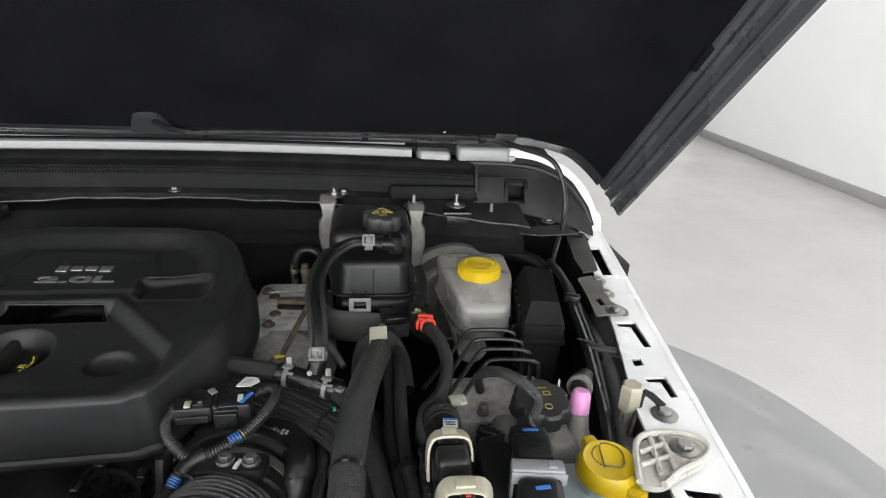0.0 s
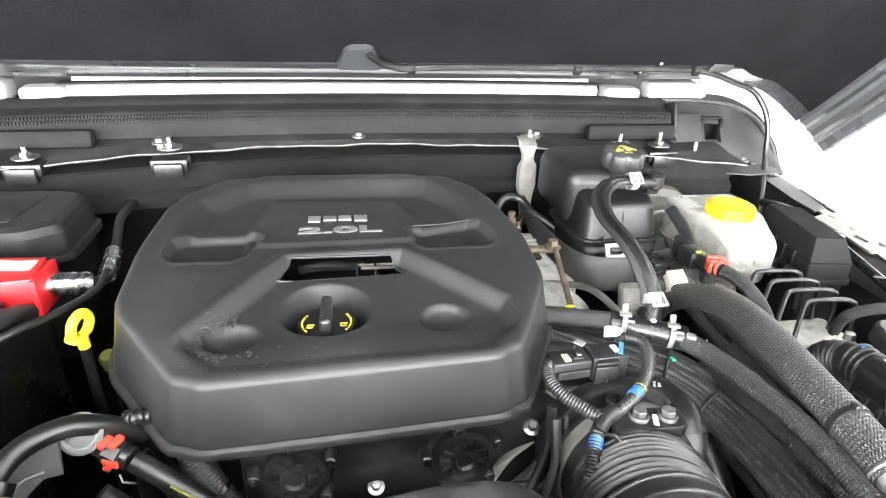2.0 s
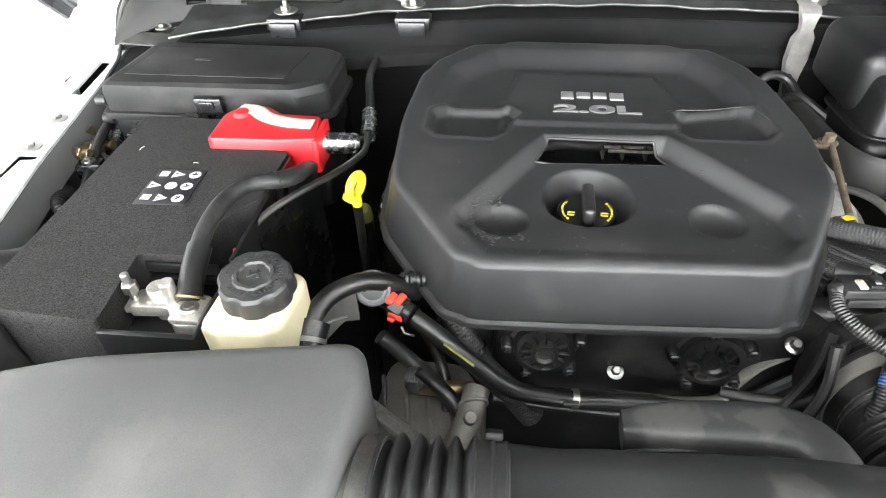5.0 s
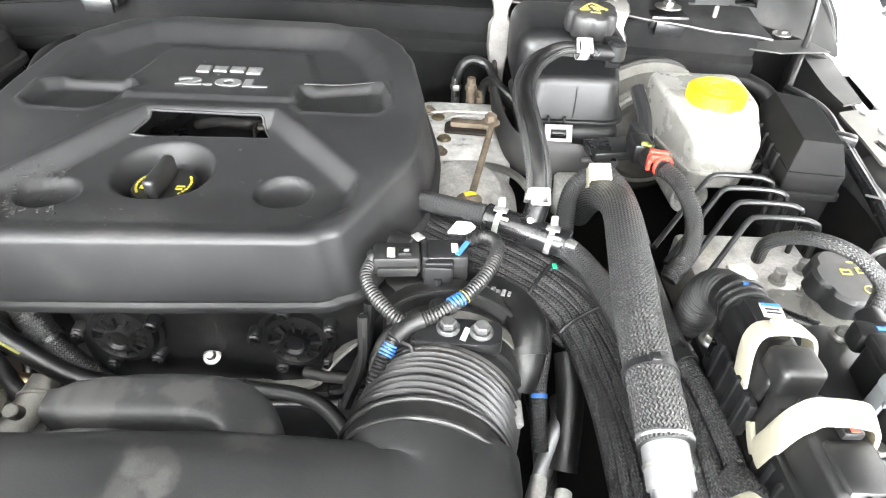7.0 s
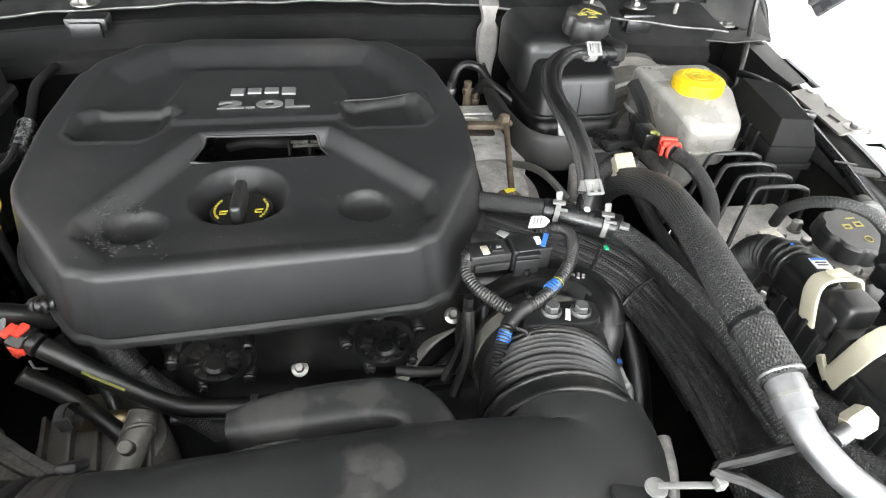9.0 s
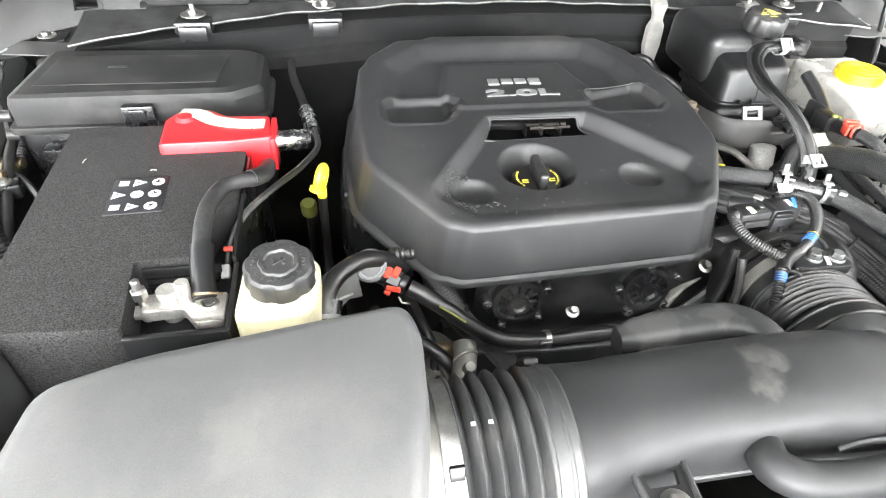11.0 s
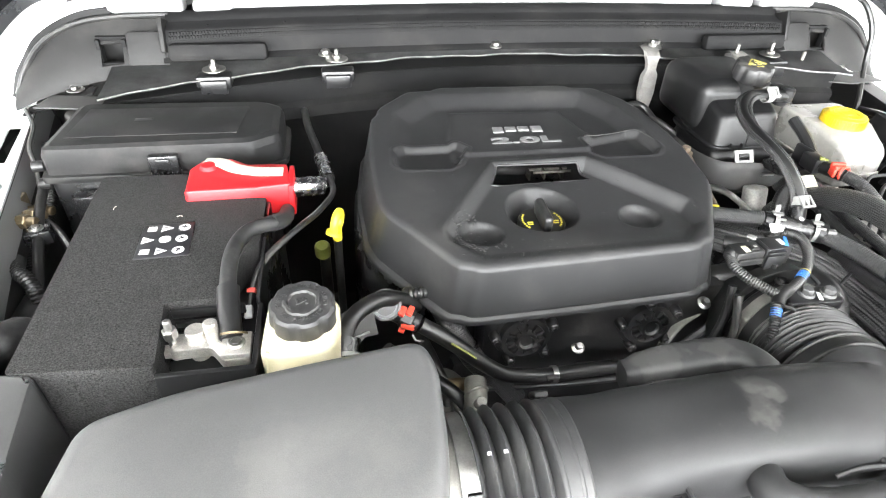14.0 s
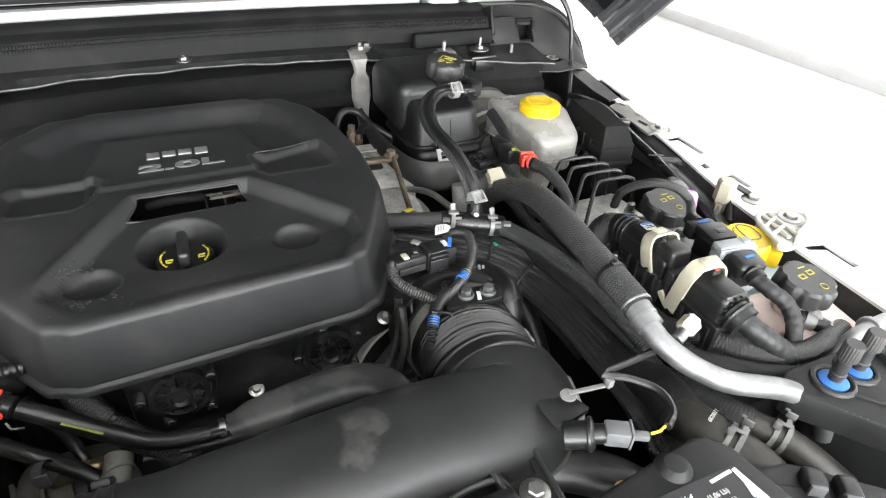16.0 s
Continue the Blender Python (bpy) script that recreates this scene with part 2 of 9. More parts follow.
M_SKIRT = mat("grey_skirting", (0.36, 0.355, 0.35), 0.5, stain_scale=3, stain=0.1)
M_BRAID = braid("braided_sleeve", (0.007, 0.007, 0.007), (0.036, 0.036, 0.036), 0.0021, 0.36, 0.6)
M_BRAIDLIGHT = braid("silver_braided_sleeve", (0.007, 0.007, 0.007), (0.070, 0.070, 0.070), 0.0024, 0.36)
M_BRAIDFINE = braid("fine_braided_sleeve", (0.006, 0.006, 0.006), (0.034, 0.034, 0.034), 0.0024, 0.34, 0.5)
M_TANK = mat("moulded_tank_plastic", (0.0070, 0.0070, 0.0074), 0.42, grain=0.1, stain=0.15, stain_scale=8, bump=0.06, spec=0.38)
M_CAP = mat("moulded_cap_plastic", (0.020, 0.020, 0.0205), 0.48, grain=0.15, stain=0.2, stain_scale=30, bump=0.2, dust=0.08)
M_WORN = mat("worn_brown_rubber", (0.028, 0.0255, 0.021), 0.5, grain=0.2, grain_scale=200, stain=0.5, stain_scale=35, bump=0.3)
M_WRAP = mat("black_cloth_tape", (0.010, 0.010, 0.0104), 0.55, grain=0.4, grain_scale=160, stain=0.25, stain_scale=50, bump=0.9, dust=0.06)
M_LEAF = mat("dry_leaf", (0.42, 0.26, 0.10), 0.6, grain=0.3, stain=0.3, stain_scale=90)
M_CAPPRINT = mat("worn_yellow_print", (0.44, 0.37, 0.04), 0.6, grain=0.4, grain_scale=500)
M_ICON = mat("faded_yellow_print", (0.30, 0.26, 0.06), 0.6, grain=0.2)
# White body paint greyed to hold the shade under the raised hood.
M_SCUTTLE = mat("shaded_white_scuttle_paint", (0.23, 0.23, 0.23), 0.35, grain=0.02, stain=0.1, stain_scale=12, bump=0.02)
M_PLUG = mat("dull_grey_plug", (0.105, 0.107, 0.11), 0.48, grain=0.06, stain=0.15, stain_scale=60)
M_GLASS = mat("dark_windscreen_glass", (0.008, 0.009, 0.009), 0.06, grain=0.02, stain=0.05, bump=0.0)
M_PANEL = glow("panel_light", (1.0, 0.99, 1.0), PANEL)


# ---- building tools ----
def part(name, bm, material, parent=None, label="", angle=35):
    me = bpy.data.meshes.new(name)
    bmesh.ops.recalc_face_normals(bm, faces=bm.faces)
    bm.to_mesh(me)
    bm.free()
    me.materials.append(material)
    me.polygons.foreach_set("use_smooth", [True] * len(me.polygons))
    me.set_sharp_from_angle(angle=radians(angle))
    ob = new(name, me)
    if parent is not None:
        ob.parent = parent
        ob.matrix_parent_inverse = Matrix.Translation(-parent.location)
    if label:
        ob["label"] = label
    return ob


def thing(name, at, label, category, group="", kind=""):
    ob = new(name)
    ob.empty_display_size = 0.02
    ob.location = at
    return tagged(ob, label, category, group, kind)


def solo(name, bm, material, label, category, group="", kind="", angle=35):
    return tagged(part(name, bm, material, None, "", angle), label, category, group, kind)


def merge(*bms):
    out = bms[0]
    for b in bms[1:]:
        me = bpy.data.meshes.new("joined")
        b.to_mesh(me)
        b.free()
        out.from_mesh(me)
        bpy.data.meshes.remove(me)
    return out


def turn(bm, m):
    bmesh.ops.transform(bm, matrix=m, verts=bm.verts)
    return bm


def box(c, s, bevel=0.004, seg=2, rz=0.0, rx=0.0, ry=0.0, taper=1.0):
    bm = bmesh.new()
    bmesh.ops.create_cube(bm, size=1.0)
    for v in bm.verts:
        k = taper if v.co.z > 0 else 1.0
        v.co = Vector((v.co.x * s[0] * k, v.co.y * s[1] * k, v.co.z * s[2]))
    if bevel:
        bmesh.ops.bevel(bm, geom=bm.edges[:], offset=bevel, segments=seg, affect="EDGES", profile=0.5)
    return turn(bm, pose(*c, rx, ry, rz))


def prism(pts, z0, z1, bevel=0.003, seg=2, inset=0.0):
    """An upright block on a plan outline; inset draws its top in."""
    bm = bmesh.new()
    cx, cy = sum(p[0] for p in pts) / len(pts), sum(p[1] for p in pts) / len(pts)
    low = [bm.verts.new((p[0], p[1], z0)) for p in pts]
    top = []
    for p in pts:
        d = math.hypot(p[0] - cx, p[1] - cy)
        k = 1 - inset / d
        top.append(bm.verts.new((cx + (p[0] - cx) * k, cy + (p[1] - cy) * k, z1)))
    bm.faces.new(low[::-1])
    bm.faces.new(top)
    n = len(pts)
    for i in range(n):
        bm.faces.new((low[i], low[(i + 1) % n], top[(i + 1) % n], top[i]))
    bmesh.ops.recalc_face_normals(bm, faces=bm.faces)
    if bevel:
        bmesh.ops.bevel(bm, geom=bm.edges[:], offset=bevel, segments=seg, affect="EDGES", profile=0.5)
    return bm


def lathe(profile, at=(0, 0, 0), axis=(0, 0, 1), seg=32, lobes=0, lobe=0.0):
    """A turned body: (radius, height) pairs along the axis; lobes makes a scalloped grip."""
    bm = bmesh.new()
    rings = []
    for r, h in profile:
        if r <= 1e-6:
            rings.append([bm.verts.new((0, 0, h))])
            continue
        ring = []
        for i in range(seg):
            a = 2 * math.pi * i / seg
            k = 1 + (lobe * (1 - (0.5 + 0.5 * math.cos(lobes * a)) ** 3) if lobes else 0)
            ring.append(bm.verts.new((r * k * math.cos(a), r * k * math.sin(a), h)))
        rings.append(ring)
    for a, b in zip(rings, rings[1:]):
        for i in range(seg):
            j = (i + 1) % seg
            if len(a) == 1 and len(b) == 1:
                continue
            if len(a) == 1:
                bm.faces.new((a[0], b[j], b[i]))
            elif len(b) == 1:
                bm.faces.new((a[i], a[j], b[0]))
            else:
                bm.faces.new((a[i], a[j], b[j], b[i]))
    q = Vector((0, 0, 1)).rotation_difference(Vector(axis).normalized()).to_matrix().to_4x4()
    return turn(bm, Matrix.Translation(at) @ q)


def cyl(p0, p1, r0, r1=None, seg=20, bevel=0.001):
    p0, p1 = Vector(p0), Vector(p1)
    r1 = r0 if r1 is None else r1
    h = (p1 - p0).length
    b = min(bevel, r0 * 0.4, h * 0.3) if bevel else 0
    return lathe([(0, 0), (r0 - b, 0), (r0, b), (r1, h - b), (r1 - b, h), (0, h)], p0, p1 - p0, seg)


def curve_points(pts, n=10):
    pts = [Vector(p) for p in pts]
    if len(pts) == 2:
        return [pts[0].lerp(pts[1], i / n) for i in range(n + 1)]
    ext = [2 * pts[0] - pts[1], *pts, 2 * pts[-1] - pts[-2]]
    out = []
    for i in range(1, len(ext) - 2):
        p0, p1, p2, p3 = ext[i - 1:i + 3]
        for j in range(n):
            t = j / n
            out.append(0.5 * (2 * p1 + (p2 - p0) * t + (2 * p0 - 5 * p1 + 4 * p2 - p3) * t * t + (3 * p1 - p0 - 3 * p2 + p3) * t ** 3))
    out.append(pts[-1])
    return out


def resample(pts, step):
    acc = [0.0]
    for a, b in zip(pts, pts[1:]):
        acc.append(acc[-1] + (b - a).length)
    count = max(2, round(acc[-1] / step))
    out, i = [], 0
    for q in range(count + 1):
        s = acc[-1] * q / count
        while i < len(pts) - 2 and acc[i + 1] < s:
            i += 1
        d = acc[i + 1] - acc[i]
        out.append(pts[i].lerp(pts[i + 1], (s - acc[i]) / d if d else 0))
    return out, acc[-1]


def tube(pts, r, seg=14, pitch=0.0, depth=0.0, flat=1.0, step=0.006, side=(0, 0, 1), caps=True, r_end=None, helix=0):
    """A hose along a smooth line. pitch and depth make ribs; flat squashes it across `side`."""
    if pitch:
        step = pitch / 6
    line, length = resample(curve_points(pts), step)
    bm = bmesh.new()
    uv = bm.loops.layers.uv.new("UVMap")
    rings, dist, nor = [], [], None
    s = 0.0
    for i, p in enumerate(line):
        t = (line[min(i + 1, len(line) - 1)] - line[max(i - 1, 0)]).normalized()
        if nor is None:
            nor = Vector(side)
            nor = (nor - t * nor.dot(t))
            if nor.length < 1e-4:
                nor = t.orthogonal()
            nor.normalize()
        nor = (nor - t * nor.dot(t)).normalized()
        bi = t.cross(nor)
        if i:
            s += (p - line[i - 1]).length
        rr = r if r_end is None else r + (r_end - r) * i / (len(line) - 1)
        if pitch:
            w = 0.5 + 0.5 * math.cos(2 * math.pi * s / pitch)
            rr += depth * (w ** 0.7 - 0.5) * 2
        ring = []
        for j in range(seg):
            a = -math.pi + 2 * math.pi * j / seg
            ring.append(bm.verts.new(p + nor * (math.cos(a) * rr * flat) + bi * (math.sin(a) * rr)))
        rings.append(ring)
        dist.append(s)
    girth = 2 * math.pi * r
    for i in range(len(rings) - 1):
        for j in range(seg):
            q = (j + 1) % seg
            f = bm.faces.new((rings[i][j], rings[i][q], rings[i + 1][q], rings[i + 1][j]))
            for loop, (u, v) in zip(f.loops, ((dist[i], j), (dist[i], j + 1), (dist[i + 1], j + 1), (dist[i + 1], j))):
                loop[uv].uv = (u, v * girth / seg)
    if caps:
        bm.faces.new(rings[0][::-1])
        bm.faces.new(rings[-1])
    return bm


def plate(outer, holes, z, th, bevel=0.0):
    """A flat sheet with openings cut through it."""
    bm = bmesh.new()
    for loop in (outer, *holes):
        vs = [bm.verts.new((p[0], p[1], p[2] if len(p) > 2 else z)) for p in loop]
        for i in range(len(vs)):
            bm.edges.new((vs[i], vs[(i + 1) % len(vs)]))
    bmesh.ops.triangle_fill(bm, edges=bm.edges[:], use_beauty=True)
    bmesh.ops.recalc_face_normals(bm, faces=bm.faces)
    got = bmesh.ops.extrude_face_region(bm, geom=bm.faces[:])
    for v in got["geom"]:
        if isinstance(v, bmesh.types.BMVert):
            v.co.z -= th
    return bm


def sweep(profile, xs, shift):
    """A rail across the car: (y, z) profile carried along x, moved by shift(x) -> (dy, dz)."""
    bm = bmesh.new()
    rows = []
    for x in xs:
        dy, dz = shift(x)
        rows.append([bm.verts.new((x, y + dy, z + dz)) for y, z in profile])
    n = len(profile)
    for a, b in zip(rows, rows[1:]):
        for i in range(n):
            j = (i + 1) % n
            bm.faces.new((a[i], b[i], b[j], a[j]))
    bm.faces.new(rows[0])
    bm.faces.new(rows[-1][::-1])
    return bm


def hexbolt(at, r=0.008, h=0.007, axis=(0, 0, 1), washer=1.6, stud=0.0):
    at, ax = Vector(at), Vector(axis).normalized()
    bm = lathe([(0, 0), (r * washer, 0), (r * washer, 0.0016), (r * 1.25, 0.003), (r * 1.05, 0.003)], at, ax, 24)
    bm2 = lathe([(r, 0.002), (r, h), (r * 0.85, h + 0.001), (0, h + 0.001)], at, ax, 6)
    if stud:
        return merge(bm, bm2, lathe([(r * 0.45, h), (r * 0.45, h + stud), (r * 0.3, h + stud + 0.001), (0, h + stud + 0.001)], at, ax, 10))
    return merge(bm, bm2)


def bolt(at, r=0.008, h=0.007, axis=(0, 0, 1), washer=1.6, stud=0.0, label="zinc-plated hexagon bolt with flange", group="bolts in the bay"):
    ob = solo("bolt", hexbolt(at, r, h, axis, washer, stud), M_STEEL, label, "bolt", group)
    return ob


def words(body, size, at, rz=0.0, rx=0.0, depth=0.0006, align="CENTER", fat=0.0):
    """Lettering as a mesh."""
    cu = bpy.data.curves.new("lettering", "FONT")
    cu.body, cu.size, cu.extrude, cu.align_x, cu.align_y, cu.offset = body, size, depth, align, "CENTER", fat
    tmp = bpy.data.objects.new("lettering", cu)
    me = bpy.data.meshes.new_from_object(tmp)
    bm = bmesh.new()
    bm.from_mesh(me)
    bpy.data.objects.remove(tmp)
    bpy.data.curves.remove(cu)
    bpy.data.meshes.remove(me)
    return turn(bm, at if isinstance(at, Matrix) else pose(*at, rx, 0, rz))


def sm(a, b, x):
    t = np.clip((x - a) / (b - a), 0, 1)
    return t * t * (3 - 2 * t)


def inside(X, Y, pts):
    """Signed distance to a polygon in the plan, positive inside."""
    d = np.full(X.shape, 1e9)
    odd = np.zeros(X.shape, bool)
    n = len(pts)
    for i in range(n):
        (x0, y0), (x1, y1) = pts[i], pts[(i + 1) % n]
        ex, ey = x1 - x0, y1 - y0
        t = np.clip(((X - x0) * ex + (Y - y0) * ey) / (ex * ex + ey * ey), 0, 1)
        d = np.minimum(d, np.hypot(X - x0 - t * ex, Y - y0 - t * ey))
        cross = ((y0 > Y) != (y1 > Y)) & (X < (x1 - x0) * (Y - y0) / (y1 - y0 + 1e-12) + x0)
        odd ^= cross
    return np.where(odd, d, -d)


def rounded(pts, r, n=6):
    """Plan outline with rounded corners."""
    out = []
    m = len(pts)
    for i in range(m):
        p, a, b = Vector(pts[i]).to_2d(), Vector(pts[i - 1]).to_2d(), Vector(pts[(i + 1) % m]).to_2d()
        u, v = (a - p), (b - p)
        k = min(r, u.length * 0.45, v.length * 0.45)
        s, e = p + u.normalized() * k, p + v.normalized() * k
        for j in range(n + 1):
            t = j / n
            out.append(tuple((1 - t) ** 2 * s + 2 * t * (1 - t) * p + t * t * e))
    return out


def dome(outline, z0, z1, r, n=7, top_drop=0.0):
    """A moulded lid: a plan outline raised from z0 to z1 with edges rounded to r."""
    bm = bmesh.new()
    cx, cy = sum(p[0] for p in outline) / len(outline), sum(p[1] for p in outline) / len(outline)
    steps = [(0.0, z0)] + [(r * (1 - math.cos(a)), z1 - r + r * math.sin(a)) for a in (math.pi / 2 * k / n for k in range(n + 1))]
    steps += [(None, k) for k in (0.75, 0.5, 0.25)]
    rings = []
    for off, z in steps:
        row = []
        for x, y in outline:
            d = math.hypot(x - cx, y - cy)
            k = (d - off) / d if off is not None else (d - r) / d * z
            row.append(bm.verts.new((cx + (x - cx) * k, cy + (y - cy) * k, z if off is not None else z1 + top_drop * (1 - z))))
        rings.append(row)
    m = len(outline)
    for a, b in zip(rings, rings[1:]):
        for i in range(m):
            j = (i + 1) % m
            bm.faces.new((a[i], a[j], b[j], b[i]))
    hub = bm.verts.new((cx, cy, z1 + top_drop))
    for i in range(m):
        bm.faces.new((rings[-1][i], rings[-1][(i + 1) % m], hub))
    bm.faces.new(rings[0][::-1])
    return bm


# ---- showroom ----
def slab(name, c, s, material, label, category, bevel=0.0):
    return solo(name, box(c, s, bevel), material, label, category, kind="structure")


slab("floor", (-0.875, 1.775, -0.05), (12.55, 12.65, 0.1), M_FLOOR, "pale grey polished showroom floor with soft reflections", "floor")
slab("wall_east", (5.125, 1.75, 1.7), (0.15, 12.4, 3.4), M_WALL, "plain white painted showroom wall", "wall")
slab("wall_west", (-7.075, 1.75, 1.7), (0.15, 12.4, 3.4), M_WALL, "plain white painted showroom wall", "wall")
slab("wall_north", (-0.975, 7.875, 1.7), (12.04, 0.15, 3.4), M_WALL, "plain white painted showroom wall", "wall")
for name, c, size in (("wall_south", (-0.975, -4.375, 0.04), (12.04, 0.15, 0.08)), ("wall_south_head", (-0.975, -4.375, 3.3), (12.04, 0.15, 0.2)), ("wall_south_side", (-6.5, -4.375, 1.64), (1.0, 0.15, 3.12)), ("wall_south_end", (4.525, -4.375, 1.64), (1.04, 0.15, 3.12))):
    slab(name, c, size, M_WALL, "plain white painted showroom wall round the added window", "wall")
# Unseen window with an area lamp, added to brighten surfaces that face the front.
win = tagged(thing("added_window_1", (-1.0, -4.375, 0.08), "unseen wide shop window, added to light the bay from the front", "window"), kind="structure")
for k in range(5):
    part("added_window_frame", box((-5.97 + 2.486 * k, -4.375, 1.64), (0.06, 0.08, 3.12), 0.004), M_SKIRT, win)
day = bpy.data.lights.new("added_front_light", "AREA")
day.shape, day.size, day.size_y, day.energy, day.color = "RECTANGLE", 9.6, 3.05, FRONT_LIGHT, (0.97, 0.99, 1.0)
day_ob = new("added_front_light", day)
day_ob.matrix_world = look((-1.0, -4.5, 1.64), (-1.0, 0.0, 1.6))
slab("ceiling", (-0.875, 1.775, 3.46), (12.55, 12.65, 0.12), M_WALL, "white showroom ceiling", "ceiling")
slab("baseboard_east", (5.040, 1.75, 0.05), (0.02, 12.06, 0.10), M_SKIRT, "grey skirting along the white wall", "baseboard", 0.004)
slab("baseboard_north", (-0.98, 7.790, 0.05), (12.0, 0.02, 0.10), M_SKIRT, "grey skirting along the white wall", "baseboard", 0.004)
slab("baseboard_west", (-6.99, 1.75, 0.05), (0.02, 12.06, 0.10), M_SKIRT, "grey skirting along the white wall", "baseboard", 0.004)


def ceiling_light(x, y):
    ob = thing("ceiling_light", (x, y, 3.4), "long white LED panel added on the unseen ceiling", "ceiling light", "ceiling lights")
    part("light_housing", box((x, y, 3.385), (1.3, 0.5, 0.03), 0.004), M_WALL, ob)
    part("diffuser", box((x, y, 3.366), (1.22, 0.42, 0.008), 0.002), M_PANEL, ob, "glowing white diffuser")
    return ob


base_light = ceiling_light(-4.6, -3.5)
for gx in (-4.6, -2.2, 0.2, 2.75):
    for gy in (-3.5, 3.2, 5.4):
        if (gx, gy) != (-4.6, -3.5):
            copy_thing(base_light, pose(gx, gy, 3.4))
# Extra unseen panels, added to brighten the east wall.
for gx in (2.75, 4.1):
    for gy in (1.0, 2.1, 3.2, 4.3, 5.4, 6.4):
        if gx > 3 or gy not in (3.2, 5.4):
            copy_thing(base_light, pose(gx, gy, 3.4))
tagged(solo("wall_button", lathe([(0, 0.02), (0.03, 0.018), (0.045, 0.006), (0.045, 0)], (5.048, 6.561, 1.171), (-1, 0, 0), 20), M_LIGHTGREY, "small round grey button on the white wall", "button"))


# ---- car body ----
car = thing("car_body", (0, 0.6, 0), "white car body with an open black engine bay", "car body")


def rail_x(y):
    """Outer edge of the wing rail at y."""
    return 0.658 + (y - 0.325) * 0.177


def wing_rail(s):
    """The flat flange on top of the wing, with its cut-outs."""
    ys = [-0.3, 0.0, 0.33, 0.6, 0.85, 1.03]
    outer = [(s * rail_x(y), y) for y in ys]
    inner = [(s * x, y) for x, y in ((0.745, 1.03), (0.694, 0.80), (0.655, 0.62), (0.612, 0.46), (0.592, 0.34), (0.565, 0.0), (0.54, -0.3))]
    slots = [[(0.7255, 0.905), (0.744, 0.905), (0.7225, 0.79), (0.706, 0.79)],
             [(0.664, 0.640), (0.693, 0.640), (0.686, 0.575), (0.676, 0.575), (0.680, 0.625), (0.664, 0.628)],
             [(0.648, 0.552), (0.660, 0.552), (0.657, 0.535), (0.645, 0.535)],
             [(0.646, 0.512), (0.673, 0.512), (0.668, 0.472), (0.659, 0.472), (0.661, 0.500), (0.646, 0.502)],
             [(0.604, 0.346), (0.636, 0.338), (0.632, 0.29), (0.622, 0.29), (0.624, 0.326), (0.604, 0.334)],
             [(0.60, 0.22), (0.622, 0.22), (0.60, 0.10), (0.585, 0.10)]]
    return plate(outer + inner, [[(s * x, y) for x, y in h] for h in slots], 1.112, 0.004)


for s in (1, -1):
    part("wing_rail", wing_rail(s), M_WHITE, car, "white painted wing flange with cut-outs")
    # outer skin below the rail and the roll at its edge
    bm = bmesh.new()
    rows = []
    for y in (-0.35, 0.0, 0.33, 0.6, 0.85, 1.05):
        x = rail_x(y)
        rows.append([bm.verts.new((s * (x + dx), y, z)) for dx, z in ((-0.002, 1.1125), (0.006, 1.1115), (0.012, 1.104), (0.018, 1.08), (0.03, 1.0), (0.04, 0.9), (0.05, 0.6), (0.03, 0.45))])
    for a, b in zip(rows, rows[1:]):
        for i in range(len(a) - 1):
            bm.faces.new((a[i], a[i + 1], b[i + 1], b[i]))
    part("wing_side", bm, M_WHITE, car)
    # wheel arch flare
    bm = bmesh.new()
    rim = [(0.80, 0.86), (0.885, 0.80), (0.955, 0.71), (1.00, 0.60), (1.03, 0.45), (1.04, 0.25), (1.02, 0.0), (0.95, -0.2), (0.80, -0.3)]
    rim = [(p.x, p.y) for p in curve_points([(a, b, 0) for a, b in rim], 5)]
    rings = []
    for k, dz in ((0.0, 0.005), (0.55, 0.004), (0.85, 0.0), (0.96, -0.006), (1.0, -0.02), (1.0, -0.06), (0.97, -0.10)):
        ring = []
        for x, y in rim:
            xi = min(rail_x(y) + 0.03, x)
            ring.append(bm.verts.new((s * (xi + (x - xi) * k), y, 0.965 + dz)))
        rings.append(ring)
    for a, b in zip(rings, rings[1:]):
        for i in range(len(a) - 1):
            if (a[i].co - b[i].co).length > 1e-6 or (a[i + 1].co - b[i + 1].co).length > 1e-6:
                bm.faces.new((a[i], a[i + 1], b[i + 1], b[i]))
    part("wheel_arch", bm, M_FLARE, car, "light grey rounded wheel arch flare")
    wheel = part("wheel", lathe([(0, -0.11), (0.22, -0.11), (0.25, -0.12), (0.36, -0.12), (0.395, -0.09), (0.40, 0.0), (0.395, 0.09), (0.36, 0.12), (0.25, 0.12), (0.22, 0.11), (0, 0.11)], (s * 0.82, 0.25, 0.40), (1, 0, 0), 40), M_RUBBER, car, "black tyre under the arch")
    # inner wing
    bm = bmesh.new()
    rows = []
    for y, x in ((-0.2, 0.55), (0.0, 0.565), (0.34, 0.592), (0.46, 0.612), (0.62, 0.655), (0.80, 0.694), (1.06, 0.745)):
        rows.append([bm.verts.new((s * (x + dx), y, z)) for dx, z in ((0.004, 1.107), (0.002, 1.095), (-0.004, 1.06), (0.0, 0.98), (0.03, 0.8), (0.03, 0.6), (0.05, 0.6), (0.05, 0.8), (0.02, 1.0), (0.012, 1.107))])
    for a, b in zip(rows, rows[1:]):
        for i in range(len(a)):
            j = (i + 1) % len(a)
            bm.faces.new((a[i], a[j], b[j], b[i]))
    part("inner_wing", bm, M_GREYCAP, car, "dark inner wing panel")
# Lip of the white flange; shade below the rail is put into its grey.
lip = bmesh.new()
edge = [(-x, y) for x, y in ((0.745, 1.03), (0.694, 0.80), (0.655, 0.62), (0.612, 0.46), (0.592, 0.34), (0.565, 0.0))]
